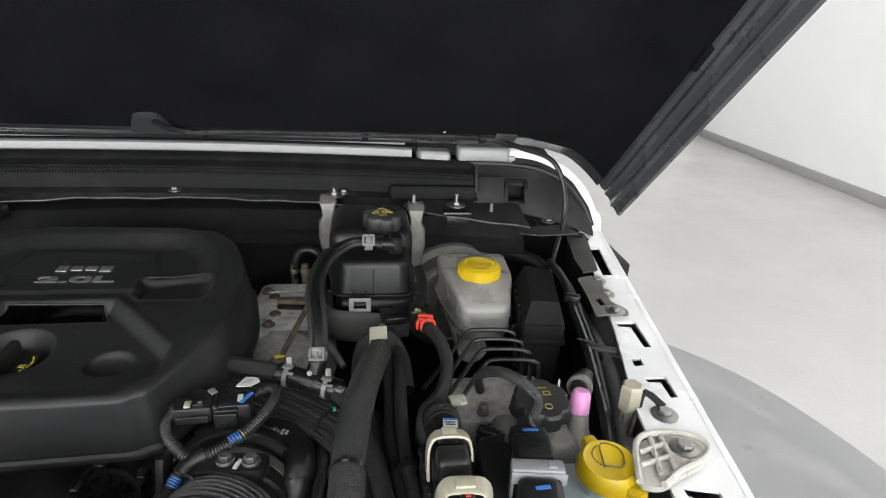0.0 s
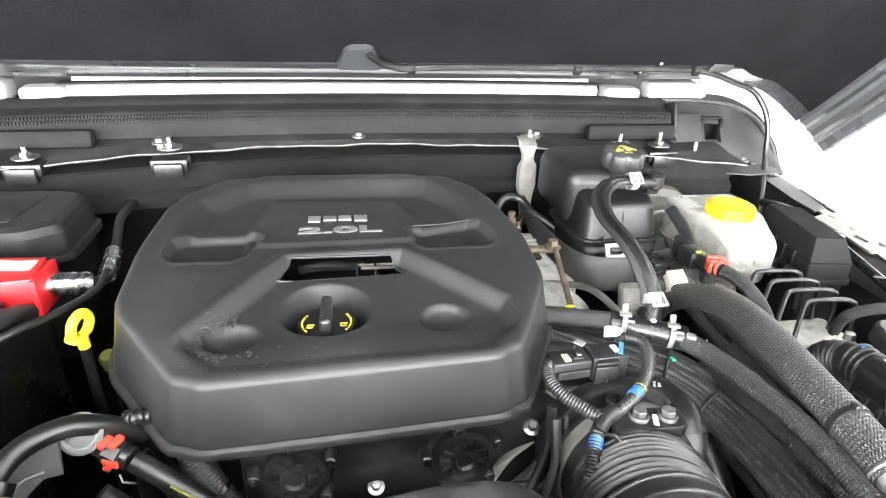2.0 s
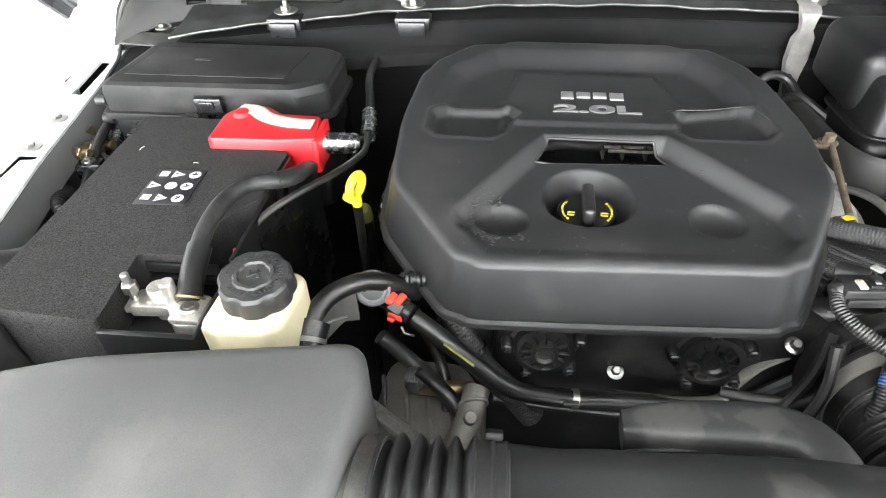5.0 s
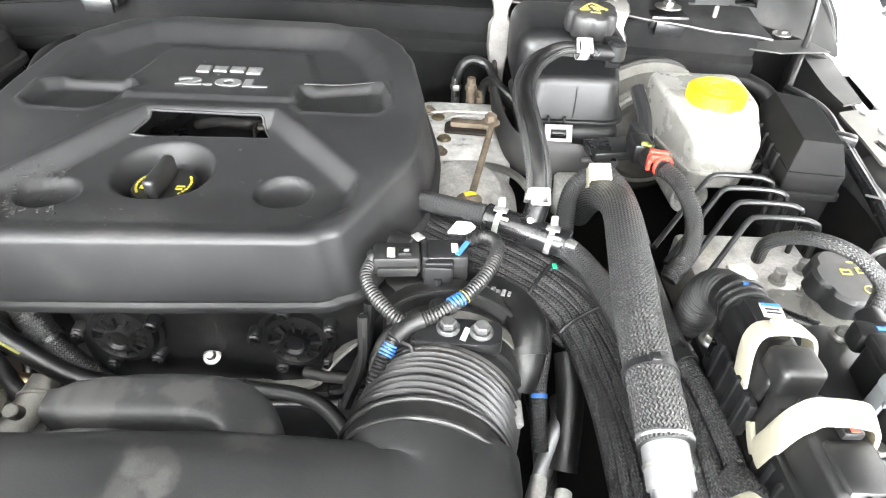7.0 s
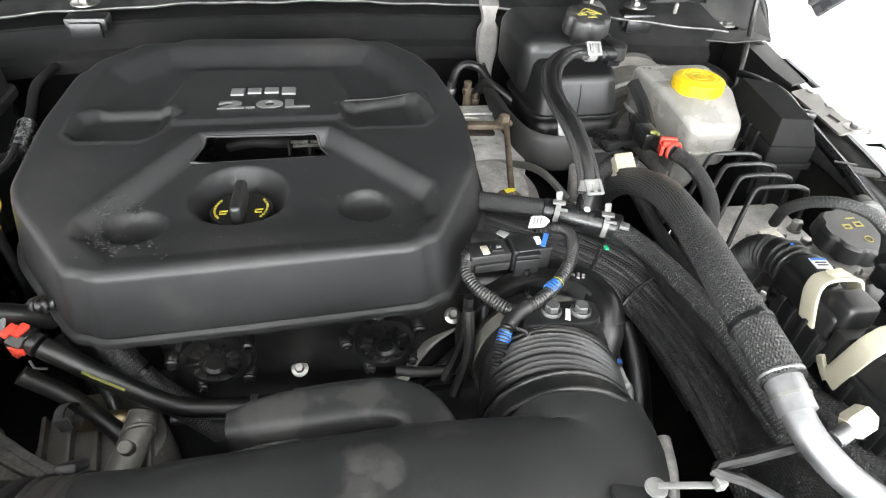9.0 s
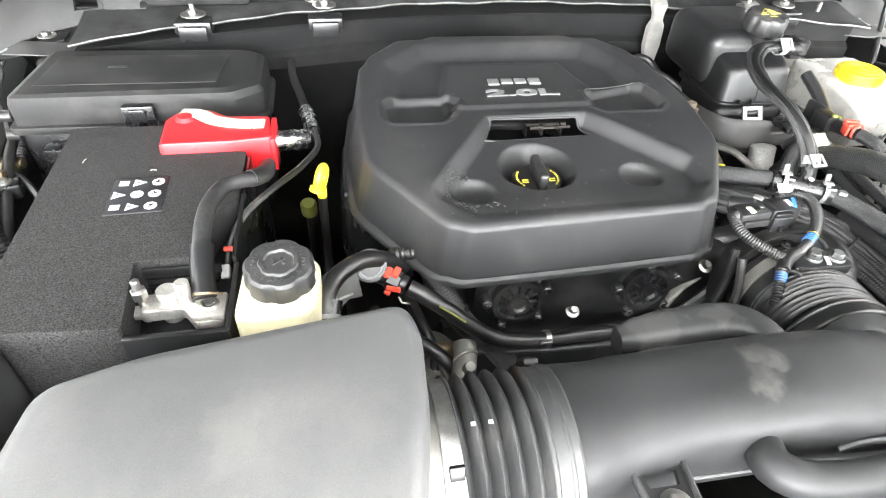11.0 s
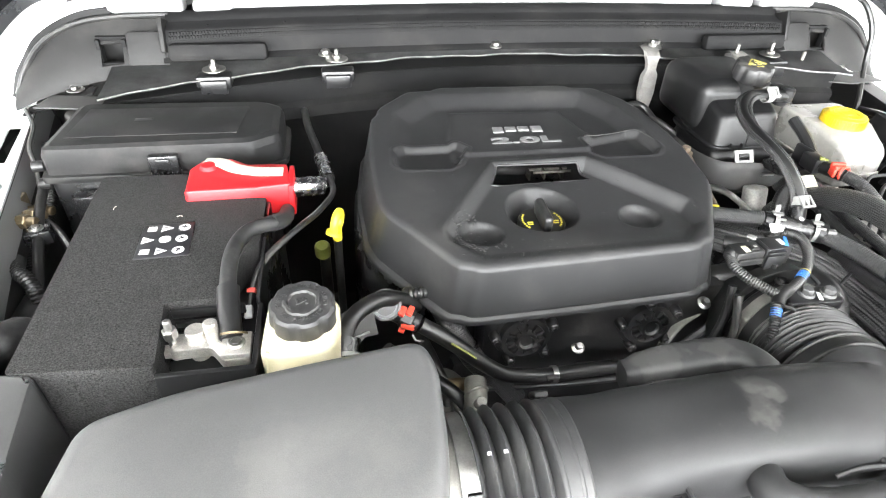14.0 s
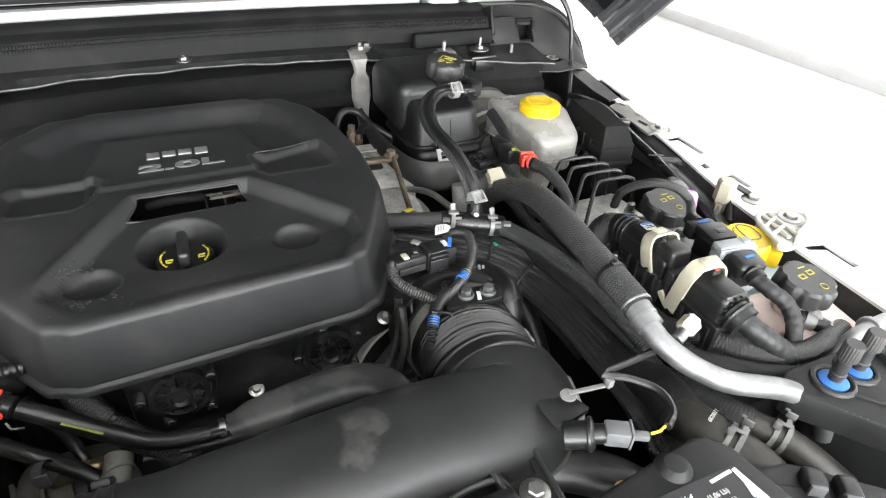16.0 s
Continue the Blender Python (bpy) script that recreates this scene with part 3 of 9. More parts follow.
upper = [lip.verts.new((x + 0.002, y, 1.109)) for x, y in edge]
lower = [lip.verts.new((x + 0.010, y, 1.075)) for x, y in edge]
for i in range(len(edge) - 1):
    lip.faces.new((upper[i], upper[i + 1], lower[i + 1], lower[i]))
bmesh.ops.solidify(lip, geom=lip.faces[:], thickness=0.002)
part("rail_lip", lip, M_FLARE, car, "turned-down lip of the white wing flange, shade in its grey")
part("bay_floor", box((0, 0.45, 0.60), (1.52, 1.35, 0.04), 0.005), M_DARK, car, "black floor of the bay")
part("firewall", box((0, 1.075, 0.87), (1.54, 0.05, 0.54), 0.01), M_DARK, car, "black firewall")
for s in (1, -1):
    part("side_closing_panel", box((s * 0.768, 0.99, 0.93), (0.05, 0.24, 0.33), 0.004), M_DARK, car)
part("front_support", box((0, -0.16, 0.83), (1.22, 0.06, 0.46), 0.01), M_DARK, car)

# windscreen sill: two white bands behind the seal, and the curved corners
def sill_y(x):
    return -0.022 * (x / 0.42) ** 2


part("scuttle_band", sweep([(1.066, 1.236), (1.066, 1.2400), (1.0675, 1.2515), (1.071, 1.2535), (1.082, 1.2535), (1.082, 1.236)], np.linspace(-0.435, 0.412, 25), lambda x: (sill_y(x), 0)), M_SCUTTLE, car, "white painted scuttle edge with the hood's shade in its colour")
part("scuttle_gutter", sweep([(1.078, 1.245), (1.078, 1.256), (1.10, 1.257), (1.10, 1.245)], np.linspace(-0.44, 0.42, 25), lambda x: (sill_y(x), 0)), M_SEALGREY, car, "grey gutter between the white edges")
part("scuttle_band", sweep([(1.080, 1.258), (1.079, 1.2595), (1.082, 1.2675), (1.087, 1.269), (1.12, 1.269), (1.12, 1.258)], np.linspace(-0.42, 0.40, 25), lambda x: (sill_y(x), 0)), M_SCUTTLE, car, "white painted scuttle edge with the hood's shade in its colour")
part("scuttle_panel", sweep([(1.09, 1.20), (1.09, 1.243), (1.13, 1.245), (1.4, 1.30), (1.4, 1.2)], np.linspace(-0.72, 0.72, 9), lambda x: (0, -0.04 * (x / 0.72) ** 4)), M_COWL, car, "dark panel under the windscreen")
for s in (1, -1):
    arc = [(0.50, 1.052, 1.247), (0.56, 1.048, 1.247), (0.63, 1.036, 1.243), (0.69, 1.026, 1.224), (0.735, 1.016, 1.185), (0.762, 1.008, 1.135), (0.778, 1.0, 1.085)]
    part("corner_sill", tube([(s * x, y, z) for x, y, z in arc], 0.015, 14, flat=0.9, side=(0, 1, 0)), M_WHITE, car, "white rounded body corner beside the scuttle")
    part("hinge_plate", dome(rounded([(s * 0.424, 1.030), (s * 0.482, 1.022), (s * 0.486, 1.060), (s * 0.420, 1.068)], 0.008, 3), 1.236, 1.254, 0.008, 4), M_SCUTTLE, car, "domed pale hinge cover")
    part("hinge_plate", box((s * 0.545, 1.040, 1.249), (0.098, 0.040, 0.030), 0.007, 3), M_SCUTTLE, car, "white painted hinge foot with the hood's shade in its colour")
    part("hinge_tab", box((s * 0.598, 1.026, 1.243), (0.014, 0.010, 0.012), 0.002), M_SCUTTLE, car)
    part("side_cowl", box((s * 0.78, 1.25, 0.95), (0.06, 0.42, 0.36), 0.02), M_WHITE, car)

# windscreen behind the raised hood
screen = bmesh.new()
low = [screen.verts.new((x, 1.135 - 0.05 * (x / 0.66) ** 2, 1.262)) for x in np.linspace(-0.66, 0.66, 13)]
top = [screen.verts.new((x * 0.9, 1.52 - 0.05 * (x / 0.66) ** 2, 1.80)) for x in np.linspace(-0.66, 0.66, 13)]
for i in range(12):
    screen.faces.new((low[i], low[i + 1], top[i + 1], top[i]))
bmesh.ops.solidify(screen, geom=screen.faces[:], thickness=0.006)
part("windscreen", screen, M_GLASS, car, "dark tinted windscreen glass")

# ---- cowl ----


def flange_y(x):
    """Front edge of the sheet flange."""
    return 0.982 - 0.065 * (x / 0.45) ** 2


def seal_y(x):
    return -0.032 * (x / 0.5) ** 2


def wave(x):
    return 0.003 * math.sin(x * 34) + 0.002 * math.sin(x * 77 + 1)


cowl = thing("windscreen_cowl", (0, 1.0, 1.08), "dark grey plastic cowl panel with a ribbed rubber seal", "cowl panel")
part("panel", sweep([(0.990, 1.182), (0.998, 1.187), (1.002, 1.1885), (1.005, 1.198), (1.007, 1.2095), (1.03, 1.2095), (1.03, 1.182)], np.linspace(-0.525, 0.525, 54), lambda x: (seal_y(x), 0)), M_SEALGREY, cowl)
part("beam", sweep([(-0.006, 1.1635), (-0.005, 1.1605), (0.000, 1.1585), (0.002, 1.125), (-0.008, 1.118), (-0.008, 1.100), (0.045, 1.100), (0.05, 1.1635)], np.linspace(-0.6, 0.6, 50), lambda x: (0.972 - 0.06 * (x / 0.45) ** 2 + 0.02 * (x / 0.6) ** 4 + (0.010 * (x / 0.5) ** 2 if x > 0 else 0), (0.004 if x > 0 else -0.008) * (x / 0.5) ** 2)), M_COWL, cowl, "black plastic beam under the cowl")
bm = bmesh.new()
rows = []
for x in np.linspace(-0.60, 0.60, 140):
    y, z = flange_y(x) + 0.3 * wave(x), 1.1765 - 0.008 * (x / 0.5) ** 2 + 0.25 * wave(x)
    back = max(y + 0.012, 1.003 + seal_y(x))
    rows.append([bm.verts.new(p) for p in ((x, y + 0.001, z - 0.003), (x, y, z), (x, y + 0.006, z + 0.002), (x, (y + back) / 2, z + 0.005), (x, back, 1.1865 - 0.006 * (x / 0.5) ** 2))])
for a, b in zip(rows, rows[1:]):
    for i in range(4):
        bm.faces.new((a[i], a[i + 1], b[i + 1], b[i]))
bmesh.ops.solidify(bm, geom=bm.faces[:], thickness=0.0012)
part("flange", bm, M_FLANGE, cowl, "thin galvanised sheet flange with a wavy edge")
part("flange_edge", tube([(x, flange_y(x) + 0.3 * wave(x), 1.1765 - 0.008 * (x / 0.5) ** 2 + 0.25 * wave(x)) for x in np.linspace(-0.60, 0.60, 90)], 0.0012, 6), M_STEEL, cowl, "bright cut edge of the flange")
part("rubber_seal", sweep([(1.0075, 1.205), (1.0075, 1.2105), (1.0125, 1.2220), (1.016, 1.2245), (1.030, 1.2262), (1.0355, 1.2295), (1.0375, 1.2285), (1.041, 1.2335), (1.047, 1.2380), (1.056, 1.2400), (1.0635, 1.2385), (1.066, 1.232), (1.066, 1.205)], np.linspace(-0.522, 0.522, 50), lambda x: (seal_y(x), 0)), M_SEALGREY, cowl, "dark grey rubber hood seal")
bm = bmesh.new()
for i in range(236):
    x = -0.514 + i * 0.00437
    for q, (y, z) in enumerate(((1.0083, 1.2135), (1.0106, 1.2188))):
        bm = merge(bm, box((x + 0.0012 * q, y + seal_y(x), z), (0.0026, 0.003, 0.0045), 0))
part("seal_ribs", bm, M_SEALGREY, cowl, "two rows of fine ribs along the seal")
for k in range(9):
    x = -0.46 + 0.115 * k
    part("seal_vent", lathe([(0, 0.0006), (0.0016, 0.0006), (0.0018, 0)], (x, 1.0235 + seal_y(x), 1.2258), (0, -0.2, 1), 8), M_LINER, cowl)
for cx, w in ((-0.445, 0.145), (0.445, 0.155)):
    part("stiffener", box((cx, 0.978 + 0.4 * seal_y(cx), 1.194), (w, 0.022, 0.026), 0.007, rx=-12), M_SEALGREY, cowl, "raised pad on the panel")
for s in (1, -1):
    part("end_joint", box((s * 0.523, 0.990, 1.212), (0.008, 0.05, 0.050), 0.003, rx=-20), M_DARK, cowl, "dark joint to the end piece")

for x, y, z, stud in ((-0.451, 0.935, 1.178, 0.008), (-0.268, 0.945, 1.186, 0.008), (0.0, 0.998, 1.184, 0), (0.272, 0.968, 1.187, 0.006), (0.407, 0.925, 1.182, 0.014), (0.483, 0.938, 1.180, 0.014), (-0.285, 0.962, 1.188, 0), (0.288, 0.985, 1.186, 0)):
    bolt((x, y, z), 0.0075, 0.007, washer=2.3 if stud else 1.5, stud=stud, label="zinc-plated bolt with washer on the cowl flange", group="cowl bolts")
for x, y in ((-0.451, 0.93), (-0.268, 0.94), (0.483, 0.934)):
    ob = thing("clip_bracket", (x, y, 1.15), "black plastic clip under a cowl bolt", "clip", "cowl clips")
    part("clip_body", box((x, y - 0.004, 1.166), (0.05, 0.028, 0.017), 0.003), M_SATIN, ob)
    part("clip_lip", box((x, y - 0.020, 1.160), (0.038, 0.008, 0.020), 0.002), M_SATIN, ob)
for x, y in ((0.545, 0.93),):
    solo("threaded_stud", cyl((x, y, 1.165), (x, y, 1.187), 0.0032, 0.003, 10), M_BOOSTER, "short dull steel stud on the cowl flange", "stud")


def end_cap(s):
    ob = thing("cowl_end_cap", (s * 0.62, 0.97, 1.1), "grey moulded plastic cowl end piece with a square hole", "cowl end cap", "cowl end caps")
    bm = bmesh.new()
    rows = []
    for i in range(23):
        x = 0.518 + i * 0.0108
        u = (x - 0.518) / 0.2376
        top = 1.232 - 0.288 * max(0, u - 0.35) ** 2.7
        low = 1.166 - 0.055 * u ** 2
        yb = 1.012 - 0.015 * u
        row = []
        for j in range(9):
            v = j / 8
            z = low + (top - low) * v
            y = 0.955 + 0.03 * u * 0.3 + (yb - 0.955) * (v ** 1.2) - 0.006 * math.sin(math.pi * v)
            row.append(bm.verts.new((s * x, y, z)))
        row.append(bm.verts.new((s * x, yb + 0.02, top - 0.004)))
        rows.append(row)
    hx0, hx1 = 6, 9
    for i in range(22):
        for j in range(9):
            if hx0 <= i < hx1 and 2 <= j < 5:
                continue
            bm.faces.new((rows[i][j], rows[i + 1][j], rows[i + 1][j + 1], rows[i][j + 1]))
    bmesh.ops.recalc_face_normals(bm, faces=bm.faces)
    bmesh.ops.solidify(bm, geom=bm.faces[:], thickness=0.004)
    part("moulding", bm, M_ENDCAP, ob)
    part("cap_step", box((s * 0.549, 0.9745, 1.197), (0.056, 0.014, 0.052), 0.006, rx=-25), M_ENDCAP, ob)
    part("hole_frame", merge(box((s * 0.599, 0.978, 1.1755), (0.044, 0.012, 0.006), 0.001), box((s * 0.599, 0.990, 1.211), (0.044, 0.012, 0.006), 0.001), box((s * 0.581, 0.984, 1.193), (0.006, 0.014, 0.036), 0.001), box((s * 0.618, 0.984, 1.193), (0.006, 0.014, 0.036), 0.001)), M_COWL, ob)
    part("pocket", box((s * 0.6, 1.014, 1.193), (0.076, 0.008, 0.062), 0.001), M_DARK, ob, "dark pocket behind the hole")
    part("lip", tube([(s * x, y, z) for x, y, z in ((0.518, 1.016, 1.236), (0.59, 1.012, 1.235), (0.65, 1.006, 1.227), (0.70, 1.000, 1.203), (0.735, 0.995, 1.165), (0.756, 0.99, 1.128))], 0.0045, 8), M_RUBBER, ob)
    # Black tube stands in for the shade in the gap behind the lip.
    part("gap_shadow", tube([(s * x, y, z) for x, y, z in ((0.60, 1.03, 1.238), (0.65, 1.024, 1.232), (0.705, 1.016, 1.206), (0.742, 1.008, 1.165), (0.762, 1.0, 1.12))], 0.010, 8), M_DARK, ob, "black strip put in as the shadow in the gap behind the lip")
    part("foot_tab", box((s * 0.685, 0.955, 1.128), (0.11, 0.03, 0.004), 0.001, ry=s * 16), M_COWL, ob)
    return ob


for s in (1, -1):
    end_cap(s)
    bolt((s * 0.662, 0.962, 1.142), 0.007, 0.006, washer=1.8, label="zinc-plated bolt at the cowl corner", group="cowl bolts")
    solo("flange_tab", plate([(s * 0.57, 0.925), (s * 0.69, 0.945), (s * 0.70, 0.90), (s * 0.63, 0.89), (s * 0.585, 0.905)], [], 1.142, 0.002), M_GREYCAP, "dull stained metal tab at the corner of the bay", "bracket")

# ---- hood ----
HOOD = Matrix.Translation((0, 1.03, 1.262)) @ Matrix.Rotation(radians(-44), 4, "X")
hood = thing("hood", (0, 1.03, 1.262), "raised hood with a black felt liner on its underside", "hood")


def hood_half(v):
    """Half width of the hood at v metres from its hinge."""
    return 0.778 - 0.015 * max(0, v) / 1.2


def hood_sheet(x_in, v0, v1, w, lift=0.0, nx=2, nv=14):
    bm = bmesh.new()
    rows = []
    for i in range(nv + 1):
        v = v0 + (v1 - v0) * i / nv
        h = hood_half(v) - x_in
        rows.append([bm.verts.new((-h + 2 * h * j / nx, -v, w + lift * math.sin(math.pi * j / nx))) for j in range(nx + 1)])
    for a, b in zip(rows, rows[1:]):
        for j in range(nx):
            bm.faces.new((a[j], a[j + 1], b[j + 1], b[j]))
    bmesh.ops.solidify(bm, geom=bm.faces[:], thickness=0.004)
    return turn(bm, HOOD)


def hood_under(x, v):
    """Depth of the hood's underside at x across and v from the hinge: a stepped rear flange, and sides that turn down."""
    k = float(sm(0.62, 0.72, x))
    rear = 0.003 - 0.033 * float(sm(0.012, 0.104, v))
    drop = 0.062 * max(0.0, (x - 0.690) / 0.060) ** 1.7
    return rear * (1 - k) - 0.020 * k - drop


def liner_start(x):
    return 0.103 - 0.054 * float(sm(0.58, 0.68, x))


part("outer_skin", hood_sheet(0.0, -0.02, 1.22, 0.055, 0.02, 8), M_WHITE, hood, "white painted outer skin")
HX = [0.0, 0.15, 0.3, 0.45, 0.55, 0.60, 0.62, 0.64, 0.66, 0.68, 0.69, 0.70, 0.71, 0.72, 0.73, 0.74, 0.75]
HV = [0.015, 0.022, 0.03, 0.04, 0.05, 0.06, 0.07, 0.08, 0.088, 0.1, 0.13, 0.2, 0.4, 0.7, 1.0, 1.2]
for name, lift, thick, first, material, label in (("inner_panel", 0.0, 0.004, False, M_HOODGREY, "dark grey painted inner panel"), ("liner", -0.004, 0.003, True, M_LINER, "black felt sound-deadening liner")):
    bm = bmesh.new()
    cols = []
    for x in [-x for x in HX[:0:-1]] + HX:
        a = abs(x)
        vs = [liner_start(a) + (1.16 - liner_start(a)) * q ** 1.6 for q in np.linspace(0, 1, 14)] if first else HV
        cols.append([bm.verts.new((x if not first else x * 0.995, -v, hood_under(a, v) + lift)) for v in vs])
    for a, b in zip(cols, cols[1:]):
        for i in range(len(a) - 1):
            bm.faces.new((a[i], a[i + 1], b[i + 1], b[i]))
    bmesh.ops.recalc_face_normals(bm, faces=bm.faces)
    bmesh.ops.solidify(bm, geom=bm.faces[:], thickness=thick if not first else 0.003)
    part(name, turn(bm, HOOD), material, hood, label, angle=60)
for s in (1, -1):
    prof = [(0.745, -0.072), (0.750, -0.080), (0.7525, -0.090), (0.758, -0.095), (0.7565, -0.103), (0.762, -0.108), (0.7645, -0.118), (0.7625, -0.126), (0.768, -0.131), (0.7725, -0.146), (0.777, -0.148), (0.779, -0.140), (0.781, -0.05), (0.782, 0.05), (0.75, 0.05)]
    bm = bmesh.new()
    rows = []
    for i in range(25):
        v = 0.018 + 1.182 * (i / 24) ** 1.5
        rows.append([bm.verts.new((s * (x - 0.012 * v / 1.2), -v - 0.004 * max(0, -w - 0.1) / 0.05, w)) for x, w in prof])
    for a, b in zip(rows, rows[1:]):
        for i in range(len(prof)):
            j = (i + 1) % len(prof)
            bm.faces.new((a[i], a[j], b[j], b[i]))
    bm.faces.new(rows[0])
    bm.faces.new(rows[-1][::-1])
    part("side_frame", turn(bm, HOOD), M_HOODSIDE, hood, "dark painted folded hood side, reflected light in its colour", angle=25)
    part("bump_stop", turn(lathe([(0, -0.022), (0.010, -0.020), (0.014, -0.006), (0.018, 0.0), (0.018, 0.02), (0, 0.02)], (s * 0.726, -0.47, -0.060)), HOOD), M_GREYCAP, hood, "pale rubber bump stop")
    part("frame_slot", turn(box((s * 0.7465, -0.372, -0.081), (0.010, 0.045, 0.022), 0.002), HOOD), M_LINER, hood, "dark slot in the hood side")
    part("frame_edge", turn(tube([(s * (0.765 - 0.012 * v / 1.2), -v, -0.1275) for v in (0.02, 0.3, 0.6, 0.9, 1.2)], 0.0014, 6), HOOD), M_GREYCAP, hood, "pale sealed seam of the hood side")
for x in (-0.52, -0.36, -0.19, -0.045, 0.04, 0.15, 0.5):
    for dv, m, w in ((0.0, M_LINER, 0.0), (-0.0022, M_LIGHTGREY, 0.0006)):
        part("flange_slot", turn(box((x, -0.087 - dv, hood_under(abs(x), 0.087) - 0.0022 - w), (0.034, 0.0035 if m is M_LINER else 0.0010, 0.0012), 0.0003, rx=-24), HOOD), m, hood, "narrow slot in the flange" if m is M_LINER else "bright edge of a slot")
for x in (-0.43, -0.065, 0.325):
    part("liner_tab", turn(merge(dome(rounded([(x - 0.040, -0.098), (x - 0.018, -0.113), (x + 0.018, -0.113), (x + 0.040, -0.098)], 0.006, 3), -0.0365, -0.0265, 0.003, 3)), HOOD), M_HOODGREY, hood, "painted tab over the liner's edge")
    part("tab_slot", turn(box((x, -0.106, -0.0372), (0.020, 0.004, 0.001), 0.0003), HOOD), M_LINER, hood)
part("washer_nozzle", turn(merge(dome(rounded([(-0.032, -0.098), (-0.018, -0.142), (0.018, -0.144), (0.034, -0.098)], 0.012, 5), -0.046, -0.026, 0.006, 4)), HOOD), M_HOODGREY, hood, "dark bracket of the washer nozzle")
part("corner_tab", turn(box((0.560, -0.098, -0.038), (0.036, 0.018, 0.002), 0.0005, rz=4), HOOD), M_GREYCAP, hood, "thin metal tab at the liner's corner")
for x, v in ((0.443, 0.066), (0.455, 0.106)):
    part("panel_hole", turn(lathe([(0, -0.0012), (0.007, -0.0012), (0.009, 0)], (x, -v, hood_under(x, v) - 0.0045), (0, 0, 1), 14), HOOD), M_LINER, hood)
    part("hole_clip", turn(lathe([(0, -0.004), (0.003, -0.004), (0.0045, 0)], (x, -v, hood_under(x, v) - 0.005), (0, 0, 1), 10), HOOD), M_STEEL, hood, "bright clip in a hole")
hose = [HOOD @ Vector(p) for p in ((0.012, -0.138, -0.048), (0.03, -0.118, -0.048), (0.06, -0.100, -0.044), (0.10, -0.094, -0.038), (0.2, -0.093, -0.036), (0.38, -0.092, -0.036), (0.48, -0.092, -0.036), (0.545, -0.086, -0.037), (0.60, -0.066, -0.040))]
hose += [Vector(p) for p in ((0.655, 0.961, 1.258), (0.678, 0.945, 1.215), (0.680, 0.93, 1.16), (0.655, 0.885, 1.11), (0.640, 0.86, 1.06))]
solo("washer_hose", tube(hose, 0.0045, 8), M_RUBBER, "thin black washer hose clipped along the hood", "hose")
for x in (0.075, 0.325, 0.52):
    solo("hose_clip", turn(box((x, -0.093, -0.038), (0.012, 0.014, 0.014), 0.002), HOOD), M_BLACK, "small black clip on the washer hose", "clip", "washer hose clips")

# ---- engine ----
XC = -0.041
FRONT = rounded([(-0.163, 0.451), (0.109, 0.461), (0.166, 0.569), (0.170, 0.660), (0.151, 0.772), (0.098, 0.833), (-0.166, 0.838), (-0.231, 0.772), (-0.241, 0.660), (-0.237, 0.558)], 0.020, 6)
COVER = []
for i, p in enumerate(FRONT):      # softer corners at the back
    a, b = Vector(FRONT[i - 4]), Vector(FRONT[(i + 4) % len(FRONT)])
    COVER.append(tuple(Vector(p).lerp((a + b) / 2, 0.25 if p[1] > 0.7 else 0.05)))
SLOT = [(-0.100, 0.607), (-0.087, 0.633), (0.016, 0.634), (0.028, 0.610)]
RIDGE = [(-0.172, 0.516), (-0.092, 0.634), (0.028, 0.637), (0.118, 0.538)]


